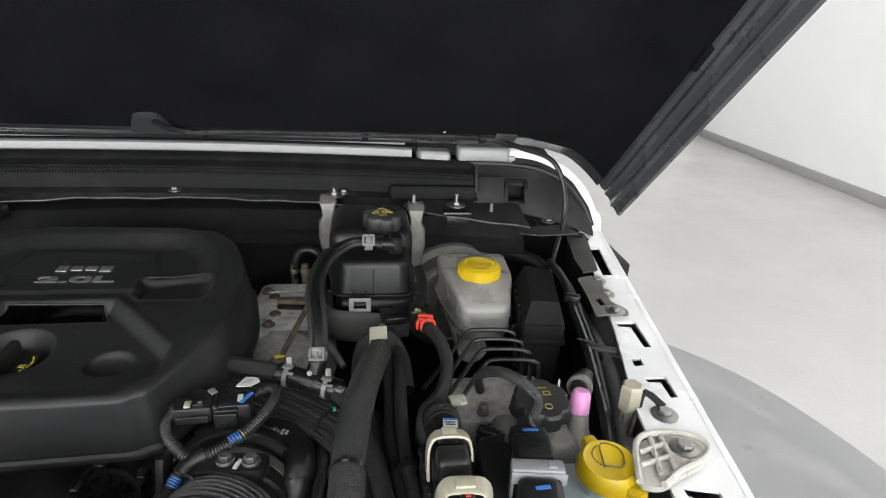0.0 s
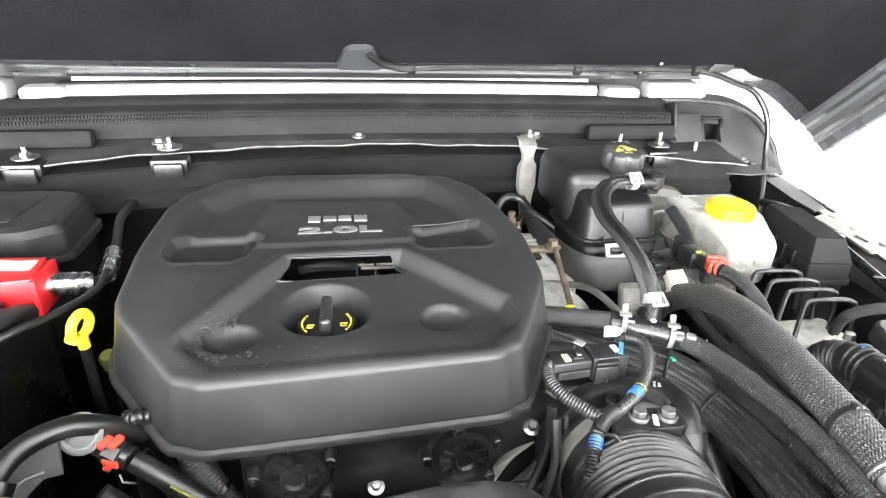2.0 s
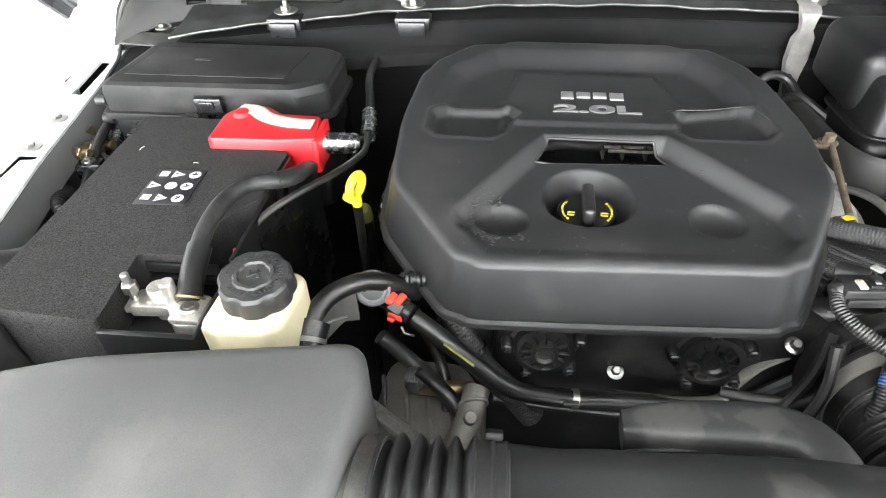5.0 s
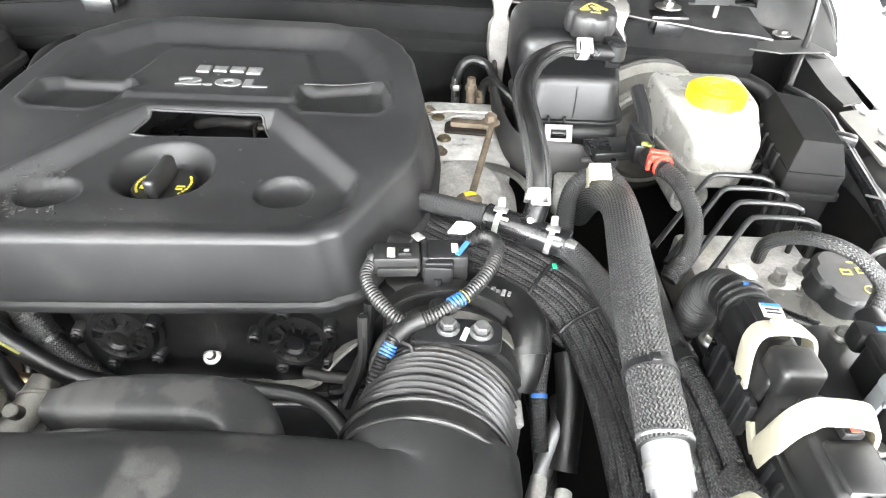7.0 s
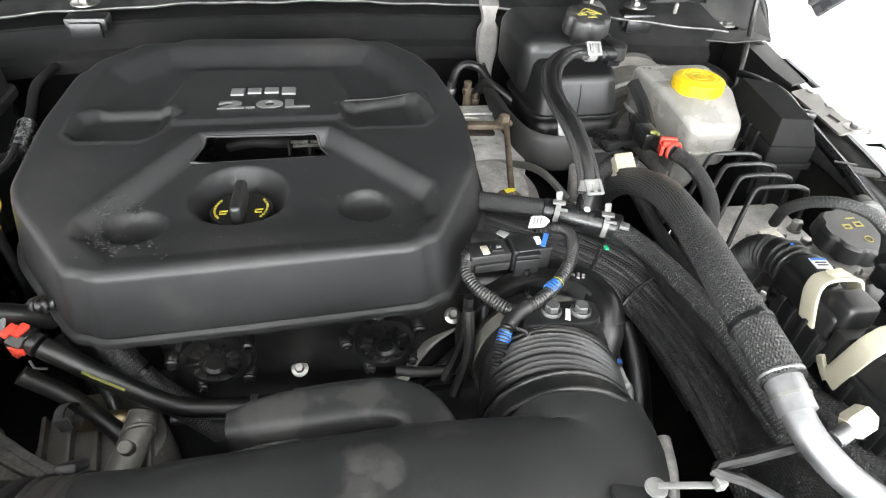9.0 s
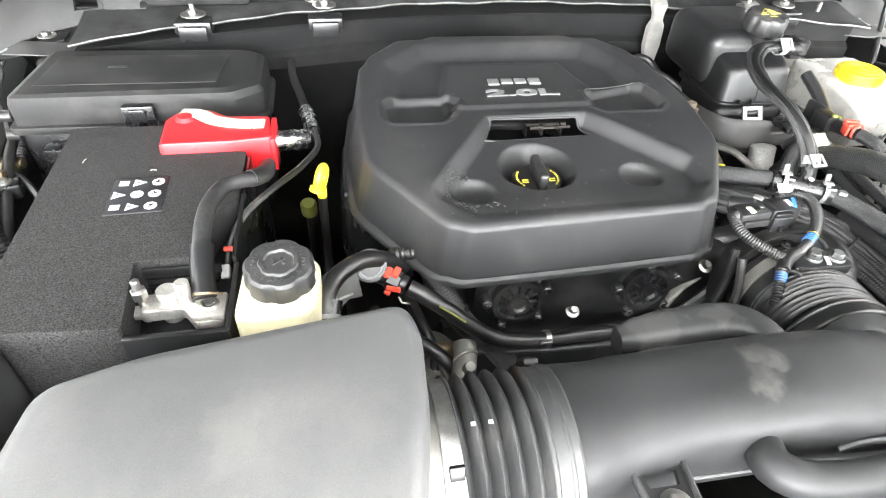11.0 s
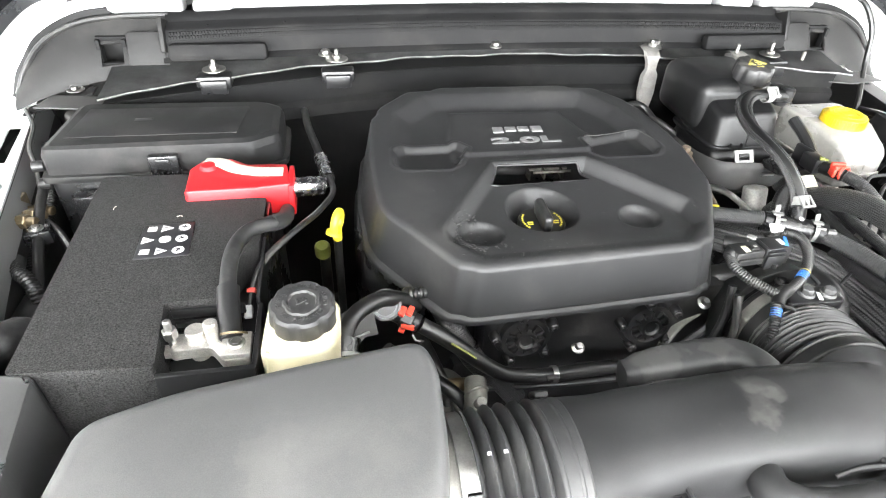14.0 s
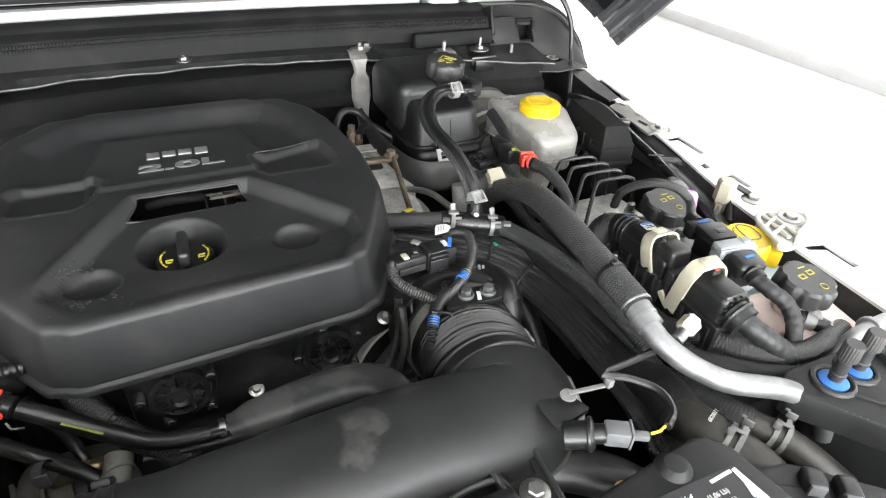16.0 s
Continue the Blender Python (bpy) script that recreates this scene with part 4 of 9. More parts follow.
def cover_height(X, Y):
    d = inside(X, Y, COVER)
    top = 1.150 + 0.09 * (Y - 0.5)
    e = np.clip(0.008 - d, 0, 0.008)
    z = top - (0.008 - np.sqrt(np.maximum(0.008 ** 2 - e ** 2, 0)))
    # sunken field inside the rim
    field = [(-0.188, 0.50), (0.118, 0.503), (0.145, 0.575), (0.143, 0.68), (0.122, 0.760), (0.084, 0.812), (-0.152, 0.816), (-0.204, 0.765), (-0.220, 0.65), (-0.218, 0.57)]
    f = inside(X, Y, field)
    z = z - 0.0125 * sm(0.0, 0.032, f) * sm(0.60, 0.74, Y)
    # plateau under the badge, spreading to the front
    p = inside(X, Y, [(-0.118, 0.776), (0.036, 0.770), (0.058, 0.70), (0.045, 0.655), (-0.135, 0.655), (-0.135, 0.70)])
    z = z + 0.0040 * sm(-0.004, 0.005, p)
    # two pockets
    for pts in ([(-0.209, 0.672), (-0.195, 0.687), (-0.126, 0.688), (-0.116, 0.674), (-0.132, 0.638), (-0.145, 0.627), (-0.200, 0.630), (-0.210, 0.640)], [(0.042, 0.684), (0.112, 0.704), (0.128, 0.694), (0.135, 0.650), (0.124, 0.637), (0.055, 0.637), (0.044, 0.650)]):
        q = inside(X, Y, pts)
        z = z - 0.0075 * sm(-0.001, 0.006, q) + 0.0015 * (1 - sm(0.0, 0.004, np.abs(q + 0.003)))
    # chevron ridge and the lowered face in front of it
    low = inside(X, Y, [*RIDGE, (0.118, 0.500), (0.085, 0.468), (-0.140, 0.464), (-0.172, 0.50)])
    z = z - 0.0150 * sm(-0.003, 0.0125, low) * (1 - 0.80 * sm(0.54, 0.466, Y))
    r = np.full(X.shape, 1e9)
    for (x0, y0), (x1, y1) in zip(RIDGE, RIDGE[1:]):
        ex, ey = x1 - x0, y1 - y0
        t = np.clip(((X - x0) * ex + (Y - y0) * ey) / (ex * ex + ey * ey), 0, 1)
        r = np.minimum(r, np.hypot(X - x0 - t * ex, Y - y0 - t * ey))
    z = z + 0.0012 * (1 - sm(0.0, 0.012, r))
    # filler well and two dimples
    w = np.hypot(X + 0.052, Y - 0.557)
    z = np.where(w < 0.06, z - 0.030 * (1 - sm(0.027, 0.044, w)), z)
    for cx, cy, rr in ((-0.130, 0.518, 0.028), (0.057, 0.530, 0.028)):
        q = np.hypot(X - cx, Y - cy)
        z = z - 0.0125 * np.sqrt(np.clip(1 - (q / (rr * 0.86)) ** 2, 0, 1)) * sm(rr * 0.88, rr * 0.80, q)
    return z


def engine_cover():
    ob = thing("engine_cover", (XC, 0.64, 1.08), "matte black plastic engine cover with moulded relief, lightly dusty and scuffed", "engine cover")
    ring_xy = []
    for (x0, y0), (x1, y1) in zip(COVER, COVER[1:] + COVER[:1]):
        m = max(1, round(math.hypot(x1 - x0, y1 - y0) / 0.0032))
        ring_xy += [(x0 + (x1 - x0) * i / m, y0 + (y1 - y0) * i / m) for i in range(m)]
    P = np.array(ring_xy)
    c = np.array((XC, 0.625))
    ks = [i / 130 for i in range(1, 124)] + [0.955, 0.960, 0.965, 0.970, 0.975, 0.980, 0.985, 0.990, 0.994, 0.997, 0.999, 1.0]
    bm = bmesh.new()
    rings = []
    for k in ks:
        Q = c + (P - c) * k
        Zs = cover_height(Q[:, 0], Q[:, 1])
        rings.append([bm.verts.new((x, y, z)) for (x, y), z in zip(Q, Zs)])
    hub = bm.verts.new((c[0], c[1], float(cover_height(c[:1], c[1:])[0])))
    n = len(P)
    S = [inside(np.array([v.co.x for v in r]), np.array([v.co.y for v in r]), SLOT) for r in rings]
    for q, (ra, rb) in enumerate(zip(rings, rings[1:])):
        for i in range(n):
            j = (i + 1) % n
            if min(S[q][i], S[q][j], S[q + 1][i], S[q + 1][j]) > 0:
                continue
            bm.faces.new((ra[i], ra[j], rb[j], rb[i]))
    for i in range(n):
        if S[0][i] <= 0:
            bm.faces.new((hub, rings[0][i], rings[0][(i + 1) % n]))
    # skirt down to the rolled lower lip
    last = rings[-1]
    for off, dz in ((0.0012, -0.013), (0.0060, -0.036), (0.0112, -0.0580), (0.0115, -0.0592), (0.0095, -0.0600), (0.0099, -0.0614), (0.0155, -0.0628), (0.0175, -0.0660), (0.0175, -0.0692), (0.010, -0.0695), (0.008, -0.060)):
        ring = []
        for x, y in ring_xy:
            d = math.hypot(x - c[0], y - c[1])
            k = 1 + off / d
            q = 1 + 0.45 * off / d     # the front and back stand steeper than the sides
            ring.append(bm.verts.new((c[0] + (x - c[0]) * k, c[1] + (y - c[1]) * q, 1.150 + 0.09 * (y - 0.5) + dz)))
        for i in range(n):
            j = (i + 1) % n
            bm.faces.new((last[i], last[j], ring[j], ring[i]))
        last = ring
    slot = np.array(SLOT)
    sa, sb = slot, np.roll(slot, -1, axis=0)
    lip = {v for e in bm.edges if e.is_boundary for v in e.verts if abs(inside(np.array([v.co.x]), np.array([v.co.y]), SLOT)[0]) < 0.008 and v.co.z > 1.13}
    for v in lip:
        p = np.array((v.co.x, v.co.y))
        e = sb - sa
        t = np.clip(((p - sa) * e).sum(1) / (e * e).sum(1), 0, 1)
        g = sa + t[:, None] * e
        v.co.x, v.co.y = g[np.argmin(((g - p) ** 2).sum(1))]
    part("shell", bm, M_COVER, ob, angle=70)
    # turned-in rim of the slot
    rim = []
    for (x0, y0), (x1, y1) in zip(SLOT, SLOT[1:] + SLOT[:1]):
        for k in range(8):
            x, y = x0 + (x1 - x0) * k / 8, y0 + (y1 - y0) * k / 8
            rim.append((x, y, float(cover_height(np.array([x]), np.array([y]))[0]) - 0.0012))
    part("slot_rim", tube(rim + rim[:1], 0.0015, 8, step=0.004), M_COVER, ob)
    # dried flecks of dust, thickest along the front
    rnd = random.Random(11)
    flecks = bmesh.new()
    for k in range(60):
        x, y = (rnd.uniform(-0.16, 0.09), rnd.uniform(0.468, 0.50)) if k < 26 else (rnd.uniform(-0.17, -0.12), rnd.uniform(0.49, 0.535)) if k < 40 else (rnd.uniform(-0.22, 0.13), rnd.uniform(0.48, 0.80))
        if math.hypot(x + 0.052, y - 0.557) < 0.05 or abs(inside(np.array([x]), np.array([y]), SLOT)[0]) < 0.012 or inside(np.array([x]), np.array([y]), SLOT)[0] > 0:
            continue
        z = float(cover_height(np.array([x]), np.array([y]))[0])
        flecks = merge(flecks, box((x, y, z + 0.0001), (rnd.uniform(0.0006, 0.0020), rnd.uniform(0.0005, 0.0012), 0.0005), 0, rz=rnd.uniform(0, 180)))
    tagged(part("dust_flecks", flecks, M_GREYCAP, ob, "pale dried flecks"), kind="stuff")
    # filler cap in its well
    cap = part("oil_cap", lathe([(0, 1.120), (0.027, 1.120), (0.0275, 1.127), (0.026, 1.1295), (0, 1.1295)], (-0.052, 0.551, 0)), M_BLACK, ob, "black oil filler cap with a raised grip")
    part("grip", box((-0.052, 0.549, 1.138), (0.0105, 0.046, 0.020), 0.004, 3, rz=-2), M_BLACK, cap)
    for k in range(16):
        a = radians(-38 + k * 10) if k < 8 else radians(145 + (k - 8) * 10)
        part("print_mark", box((-0.052 + 0.0225 * math.cos(a), 0.551 + 0.0225 * math.sin(a) * 0.98, 1.1298), (0.0020, 0.0024, 0.0008), 0, rz=math.degrees(a)), M_CAPPRINT, cap)
    for dx in (-0.0145, 0.0155):
        part("print_sign", merge(box((-0.052 + dx, 0.548, 1.1298), (0.007, 0.0016, 0.0008), 0), box((-0.052 + dx, 0.544, 1.1298), (0.005, 0.0016, 0.0008), 0), box((-0.052 + dx - 0.003, 0.546, 1.1298), (0.0014, 0.005, 0.0008), 0)), M_CAPPRINT, cap, "worn yellow printed sign")
    # badge: plain shapes for the word, the engine size in figures
    bm = bmesh.new()
    tilt = math.degrees(math.atan(0.09))
    for k, (x, w, h, dy) in enumerate(((-0.0725, 0.014, 0.018, 0.011), (-0.055, 0.0150, 0.014, 0.012), (-0.0375, 0.0150, 0.014, 0.012), (-0.0195, 0.0150, 0.018, 0.010))):
        y = 0.702 + dy
        z = float(cover_height(np.array([x + 0.008]), np.array([y + 0.006]))[0]) + 0.0004
        bm = merge(bm, box((x + 0.008, y + 0.006, z + 0.0005), (w, h * 0.8, 0.003), 0.0014, 3, rx=tilt, rz=-2))
    part("badge_shape", bm, M_LOGO, ob, "plain silver badge blocks")
    part("badge_number", turn(words("2.0L", 0.0195, (0, 0, 0), depth=0.001, fat=0.0006), pose(-0.036, 0.686, float(cover_height(np.array([-0.036]), np.array([0.686]))[0]) + 0.0008, tilt, 0, -1) @ Matrix.Diagonal((2.72, 1.0, 1, 1))), M_LOGO, ob, "silver raised figures 2.0L")
    # worn edge of a pocket and fine specks on the top
    edge = [(0.046, 0.688), (0.080, 0.699), (0.114, 0.704), (0.124, 0.698), (0.134, 0.668)]
    part("worn_edge", tube([(x, y, float(cover_height(np.array([x]), np.array([y]))[0]) + 0.0004) for x, y in edge], 0.0007, 6), M_GREYCAP, ob, "pale worn edge of a pocket")
    bm = bmesh.new()
    rnd = random.Random(11)
    for k in range(45):
        x, y = rnd.uniform(-0.22, 0.14), rnd.uniform(0.46, 0.80)
        if inside(np.array([x]), np.array([y]), COVER)[0] > 0.015 and inside(np.array([x]), np.array([y]), SLOT)[0] < -0.004:
            z = float(cover_height(np.array([x]), np.array([y]))[0])
            q = rnd.uniform(0.0003, 0.0008)
            bm = merge(bm, box((x, y, z + 0.0002), (q * rnd.uniform(1, 4), q, 0.0004), 0, rz=rnd.uniform(0, 180)))
    tagged(part("dust_speck", bm, M_GREYCAP, ob, "tiny pale specks of dust"), kind="stuff")
    # scuff marks beside a dimple
    bm = bmesh.new()
    rnd = random.Random(5)
    for k in range(80):
        a = rnd.uniform(1.6, 5.4)
        q = 0.030 + rnd.gauss(0, 0.0035)
        x, y = -0.130 + q * math.cos(a), 0.518 + q * math.sin(a)
        z = float(cover_height(np.array([x]), np.array([y]))[0])
        bm = merge(bm, box((x, y, z + 0.0002), (rnd.uniform(0.001, 0.004), rnd.uniform(0.0006, 0.0016), 0.0006), 0, rz=rnd.uniform(0, 180)))
    part("scuff", bm, M_GREYCAP, ob, "pale scuff marks round a dimple")
    return ob


engine_cover()


def loft(pts, radii, seg=28, step=0.006, side=(0, 0, 1), caps=True, square=2.0):
    """A duct along a smooth line with elliptic sections: radii are (across `side`, sideways) pairs spread along it."""
    line, length = resample(curve_points(pts), step)
    bm = bmesh.new()
    nor, rings = None, []
    for i, p in enumerate(line):
        t = (line[min(i + 1, len(line) - 1)] - line[max(i - 1, 0)]).normalized()
        nor = Vector(side) if nor is None else nor
        nor = (nor - t * nor.dot(t)).normalized()
        bi = t.cross(nor)
        u = i / (len(line) - 1) * (len(radii) - 1)
        k = min(int(u), len(radii) - 2)
        w = sm(0, 1, u - k)
        ra, rb = (radii[k][q] + (radii[k + 1][q] - radii[k][q]) * w for q in (0, 1))
        ring = []
        for j in range(seg):
            a = 2 * math.pi * j / seg
            ca, sa = math.cos(a), math.sin(a)
            ca, sa = math.copysign(abs(ca) ** (2 / square), ca), math.copysign(abs(sa) ** (2 / square), sa)
            ring.append(bm.verts.new(p + nor * (ca * ra) + bi * (sa * rb)))
        rings.append(ring)
    for a, b in zip(rings, rings[1:]):
        for j in range(seg):
            q = (j + 1) % seg
            bm.faces.new((a[j], a[q], b[q], b[j]))
    if caps:
        bm.faces.new(rings[0][::-1])
        bm.faces.new(rings[-1])
    return bm


def strands(ob, pts, n, spread, r, material, name="strand"):
    """Several sleeves side by side along one line."""
    line = curve_points(pts)[::5]
    for k in range(n):
        off = (k - (n - 1) / 2) * spread
        row = []
        for i, p in enumerate(line):
            t = (line[min(i + 1, len(line) - 1)] - line[max(i - 1, 0)]).normalized()
            side = t.cross(Vector((0, 0, 1))).normalized()
            row.append(p + side * off + Vector((0, 0, -abs(off) ** 2 * 6 + 0.0012 * math.sin(k * 2.1 + i))))
        part(name, tube(row, r, 10), material, ob)


def ring(at, axis, r, thick, width, seg=36):
    """A band round an axis."""
    return lathe([(r, -width / 2), (r + thick, -width / 2), (r + thick, width / 2), (r, width / 2), (r, -width / 2)], at, axis, seg)


def torus(at, axis, R, r, seg=28, sub=10):
    return lathe([(R + r * math.cos(2 * math.pi * k / sub), r * math.sin(2 * math.pi * k / sub)) for k in range(sub + 1)], at, axis, seg)


def worm_clamp(ob, at, axis, r, label="steel worm-drive clamp"):
    band = part("clamp_band", ring(at, axis, r, 0.0012, 0.010), M_STEEL, ob, label)
    return band


# ---- engine front and turbo ----
block = thing("engine_block", (0, 0.7, 0.62), "black cast engine with cam covers under the plastic cover", "engine")
part("lower_block", box((-0.02, 0.70, 0.80), (0.30, 0.44, 0.36), 0.03), M_ENGINE, block)
part("cylinder_head", box((0.018, 0.60, 1.005), (0.30, 0.25, 0.14), 0.012), M_ENGINE, block, "black cylinder head front")
part("head_edge", box((0.018, 0.474, 0.958), (0.29, 0.012, 0.008), 0.002), M_ENGINE, block)
for cx, cz in ((-0.084, 1.027), (0.066, 1.028)):
    cam_cover = part("cam_cover", lathe([(0, 0.014), (0.007, 0.014), (0.009, 0.017), (0.012, 0.017), (0.013, 0.009), (0.021, 0.008), (0.023, 0.012), (0.028, 0.011), (0.030, 0.004), (0.034, 0.003), (0.035, 0.0), (0, 0)], (cx, 0.476, cz), (0, -1, 0.1), 40), M_ENGINE, block, "round black cam phaser cover")
    for k in range(12):
        a = k * math.pi / 6
        part("rib", box((cx + 0.0175 * math.cos(a), 0.4655, cz + 0.0175 * math.sin(a)), (0.011, 0.004, 0.0018), 0.0005, ry=-math.degrees(a)), M_ENGINE, cam_cover)
    for k in range(5):
        a = 0.5 + k * 1.256
        ear = part("lug", lathe([(0, 0.010), (0.0045, 0.010), (0.006, 0.008), (0.0065, 0), (0, 0)], (cx + 0.035 * math.cos(a), 0.474, cz + 0.035 * math.sin(a)), (0, -1, 0.1), 16), M_ENGINE, cam_cover)
        part("cover_bolt", hexbolt((cx + 0.035 * math.cos(a), 0.464, cz + 0.035 * math.sin(a)), 0.0035, 0.004, (0, -1, 0)), M_ENGINE, ear)
part("chain_cover", prism([(-0.14, 0.46), (0.17, 0.46), (0.17, 0.49), (-0.14, 0.49)], 0.70, 0.955, 0.006), M_ENGINE, block, "black timing chain cover")
part("cover_trim", tube([(0.06, 0.468, 0.955), (0.10, 0.466, 0.965), (0.125, 0.465, 0.995), (0.155, 0.465, 1.035), (0.16, 0.47, 1.07)], 0.006, 8), M_ENGINE, block)
part("seam_rail", box((-0.02, 0.462, 0.962), (0.22, 0.010, 0.006), 0.001, ry=-3), M_ENGINE, block)
bolt((-0.014, 0.472, 0.998), 0.0044, 0.007, (0, -0.5, 1), 1.8, label="steel bolt on the black cylinder head")
bolt((0.128, 0.468, 1.055), 0.0044, 0.007, (0, -0.5, 1), 1.8, label="steel bolt on the black cylinder head")
bolt((-0.108, 0.464, 0.965), 0.004, 0.004, (0, -1, 0.5), 1.6, label="small steel bolt on the black cylinder head")
bolt((0.03, 0.462, 0.972), 0.004, 0.004, (0, -1, 0.5), 1.6, label="small steel bolt on the black cylinder head")

foam = thing("insulation_shell", (XC, 0.68, 0.9), "dark rounded insulation shell beneath the engine cover", "engine insulation")
part("shell", prism(rounded([(-0.205, 0.50), (0.12, 0.52), (0.15, 0.62), (0.15, 0.74), (0.10, 0.80), (-0.17, 0.80), (-0.262, 0.75), (-0.272, 0.58)], 0.05, 6), 0.88, 1.092, 0.012, inset=0.006), M_SATIN, foam)
part("slot_pipe", tube([(-0.085, 0.715, 1.100), (-0.060, 0.712, 1.106), (-0.030, 0.712, 1.104), (-0.012, 0.725, 1.098)], 0.0060, 12), M_GREYCAP, foam, "dull dark pipe seen through the slot")
for bx, by, bz, w in ((0.014, 0.700, 1.106, 0.055), (0.008, 0.714, 1.103, 0.066)):
    part("slot_bar", box((bx, by, bz), (w, 0.003, 0.004), 0.001), M_CAST, foam)
for bx in (-0.018, 0.004, 0.030):
    part("slot_post", box((bx, 0.707, 1.100), (0.003, 0.016, 0.012), 0.001), M_BOOSTER, foam)

turbo = thing("turbocharger", (0.21, 0.75, 0.95), "dull silver turbocharger heat shield with a rusty actuator rod", "turbocharger")
bm = lathe([(0, 0.050), (0.018, 0.050), (0.045, 0.042), (0.062, 0.02), (0.066, -0.02), (0.06, -0.06), (0, -0.06)], (0.212, 0.672, 1.02), (-0.1, -0.35, 1), 40)
part("turbine_housing", bm, M_CAST, turbo)
bm = prism(rounded([(0.145, 0.70), (0.268, 0.70), (0.280, 0.78), (0.272, 0.878), (0.155, 0.878), (0.145, 0.80)], 0.012), 0.96, 1.064, 0.006, 3, inset=0.004)
rnd = random.Random(3)
for v in bm.verts:
    if v.co.z > 1.03:
        v.co.z += 0.006 * noise.noise(v.co * 40)
part("heat_shield", bm, M_SHIELD, turbo, "embossed silver heat shield")
bm = bmesh.new()
for i in range(17):
    for j in range(11):
        bm = merge(bm, lathe([(0, 0.0014), (0.0011, 0.0010), (0.0017, 0)], (0.205 + i * 0.0037 + 0.0018 * (j % 2), 0.715 + j * 0.0037, 1.0615), (0, 0, 1), 6))
tagged(part("embossing", bm, M_SHIELD, turbo), kind="stuff")
part("shield_slot", prism(rounded([(0.190, 0.783), (0.244, 0.778), (0.243, 0.800), (0.228, 0.818), (0.208, 0.820), (0.191, 0.808)], 0.006, 4), 1.058, 1.0668, 0.001), M_RUSTDARK, turbo, "rusty opening in the shield")
part("actuator_rod", cyl((0.246, 0.748, 1.099), (0.219, 0.616, 1.089), 0.0036), M_RUST, turbo, "brown rusty actuator rod")
part("rod_nut", hexbolt((0.243, 0.748, 1.098), 0.007, 0.010), M_RUST, turbo)
part("rod_foot", lathe([(0, 0.006), (0.006, 0.006), (0.009, 0.003), (0.013, 0.0), (0.014, -0.016), (0, -0.016)], (0.216, 0.612, 1.083)), M_RUST, turbo)
part("paint_dab", box((0.2165, 0.613, 1.0895), (0.012, 0.007, 0.001), 0.0003, rz=20), M_INK, turbo, "yellow paint dab")
part("crank_arm", box((0.222, 0.752, 1.094), (0.050, 0.013, 0.007), 0.002, rz=-6), M_RUST, turbo, "rusty crank arm")
for p in ((0.185, 0.735, 1.064), (0.17, 0.84, 1.064), (0.262, 0.855, 1.064)):
    part("shield_bolt", hexbolt(p, 0.006, 0.006), M_RUST, turbo)
for x, y, z in ((0.205, 0.90, 1.10), (0.238, 0.885, 1.09), (0.225, 0.880, 1.108)):
    part("fitting", merge(cyl((x, y, z - 0.05), (x, y, z - 0.012), 0.006, seg=10), cyl((x, y, z - 0.03), (x, y, z - 0.022), 0.008, seg=6)), M_RUST if x > 0.22 else M_STEEL, turbo)
part("oil_line", tube([(0.205, 0.90, 1.06), (0.208, 0.90, 1.095), (0.222, 0.902, 1.112), (0.246, 0.90, 1.106), (0.262, 0.87, 1.088), (0.29, 0.83, 1.07)], 0.006, 10), M_RUBBER, turbo)
part("oil_line", tube([(0.238, 0.885, 1.05), (0.242, 0.885, 1.082), (0.252, 0.872, 1.096), (0.272, 0.85, 1.088), (0.30, 0.83, 1.07)], 0.006, 10), M_RUBBER, turbo)
part("shield_fold", tube([(0.172, 0.834, 1.066), (0.200, 0.838, 1.067), (0.268, 0.836, 1.067)], 0.0022, 8), M_CAST, turbo)
part("slot_lip", tube([(0.190, 0.812, 1.067), (0.205, 0.823, 1.068), (0.228, 0.822, 1.068), (0.246, 0.805, 1.067)], 0.0016, 8), M_CAST, turbo)
for px, py in ((0.182, 0.824), (0.190, 0.768)):
    part("brass_washer", lathe([(0, 0.003), (0.007, 0.003), (0.009, 0.001), (0.009, 0), (0, 0)], (px, py, 1.064), (0, 0, 1), 20), M_BRASS, turbo)
part("coolant_line", tube([(0.19, 0.705, 1.066), (0.235, 0.70, 1.07), (0.27, 0.67, 1.075), (0.295, 0.63, 1.06)], 0.0045, 8), M_STEEL, turbo)

# ---- intake ----
duct = thing("intake_duct", (0.05, 0.26, 1.0), "large black plastic intake duct, dusty with pale smears", "intake duct")
part("main_duct", loft([(-0.118, 0.264, 1.082), (-0.06, 0.270, 1.088), (0.0, 0.272, 1.092), (0.07, 0.272, 1.092), (0.125, 0.271, 1.085), (0.160, 0.275, 1.075), (0.180, 0.291, 1.0695), (0.181, 0.320, 1.067)],
                       [(0.055, 0.054), (0.049, 0.048), (0.046, 0.046), (0.046, 0.047), (0.048, 0.048), (0.050, 0.050), (0.053, 0.0535), (0.0555, 0.0555)], 44, square=3.1), M_DUCT, duct, angle=60)
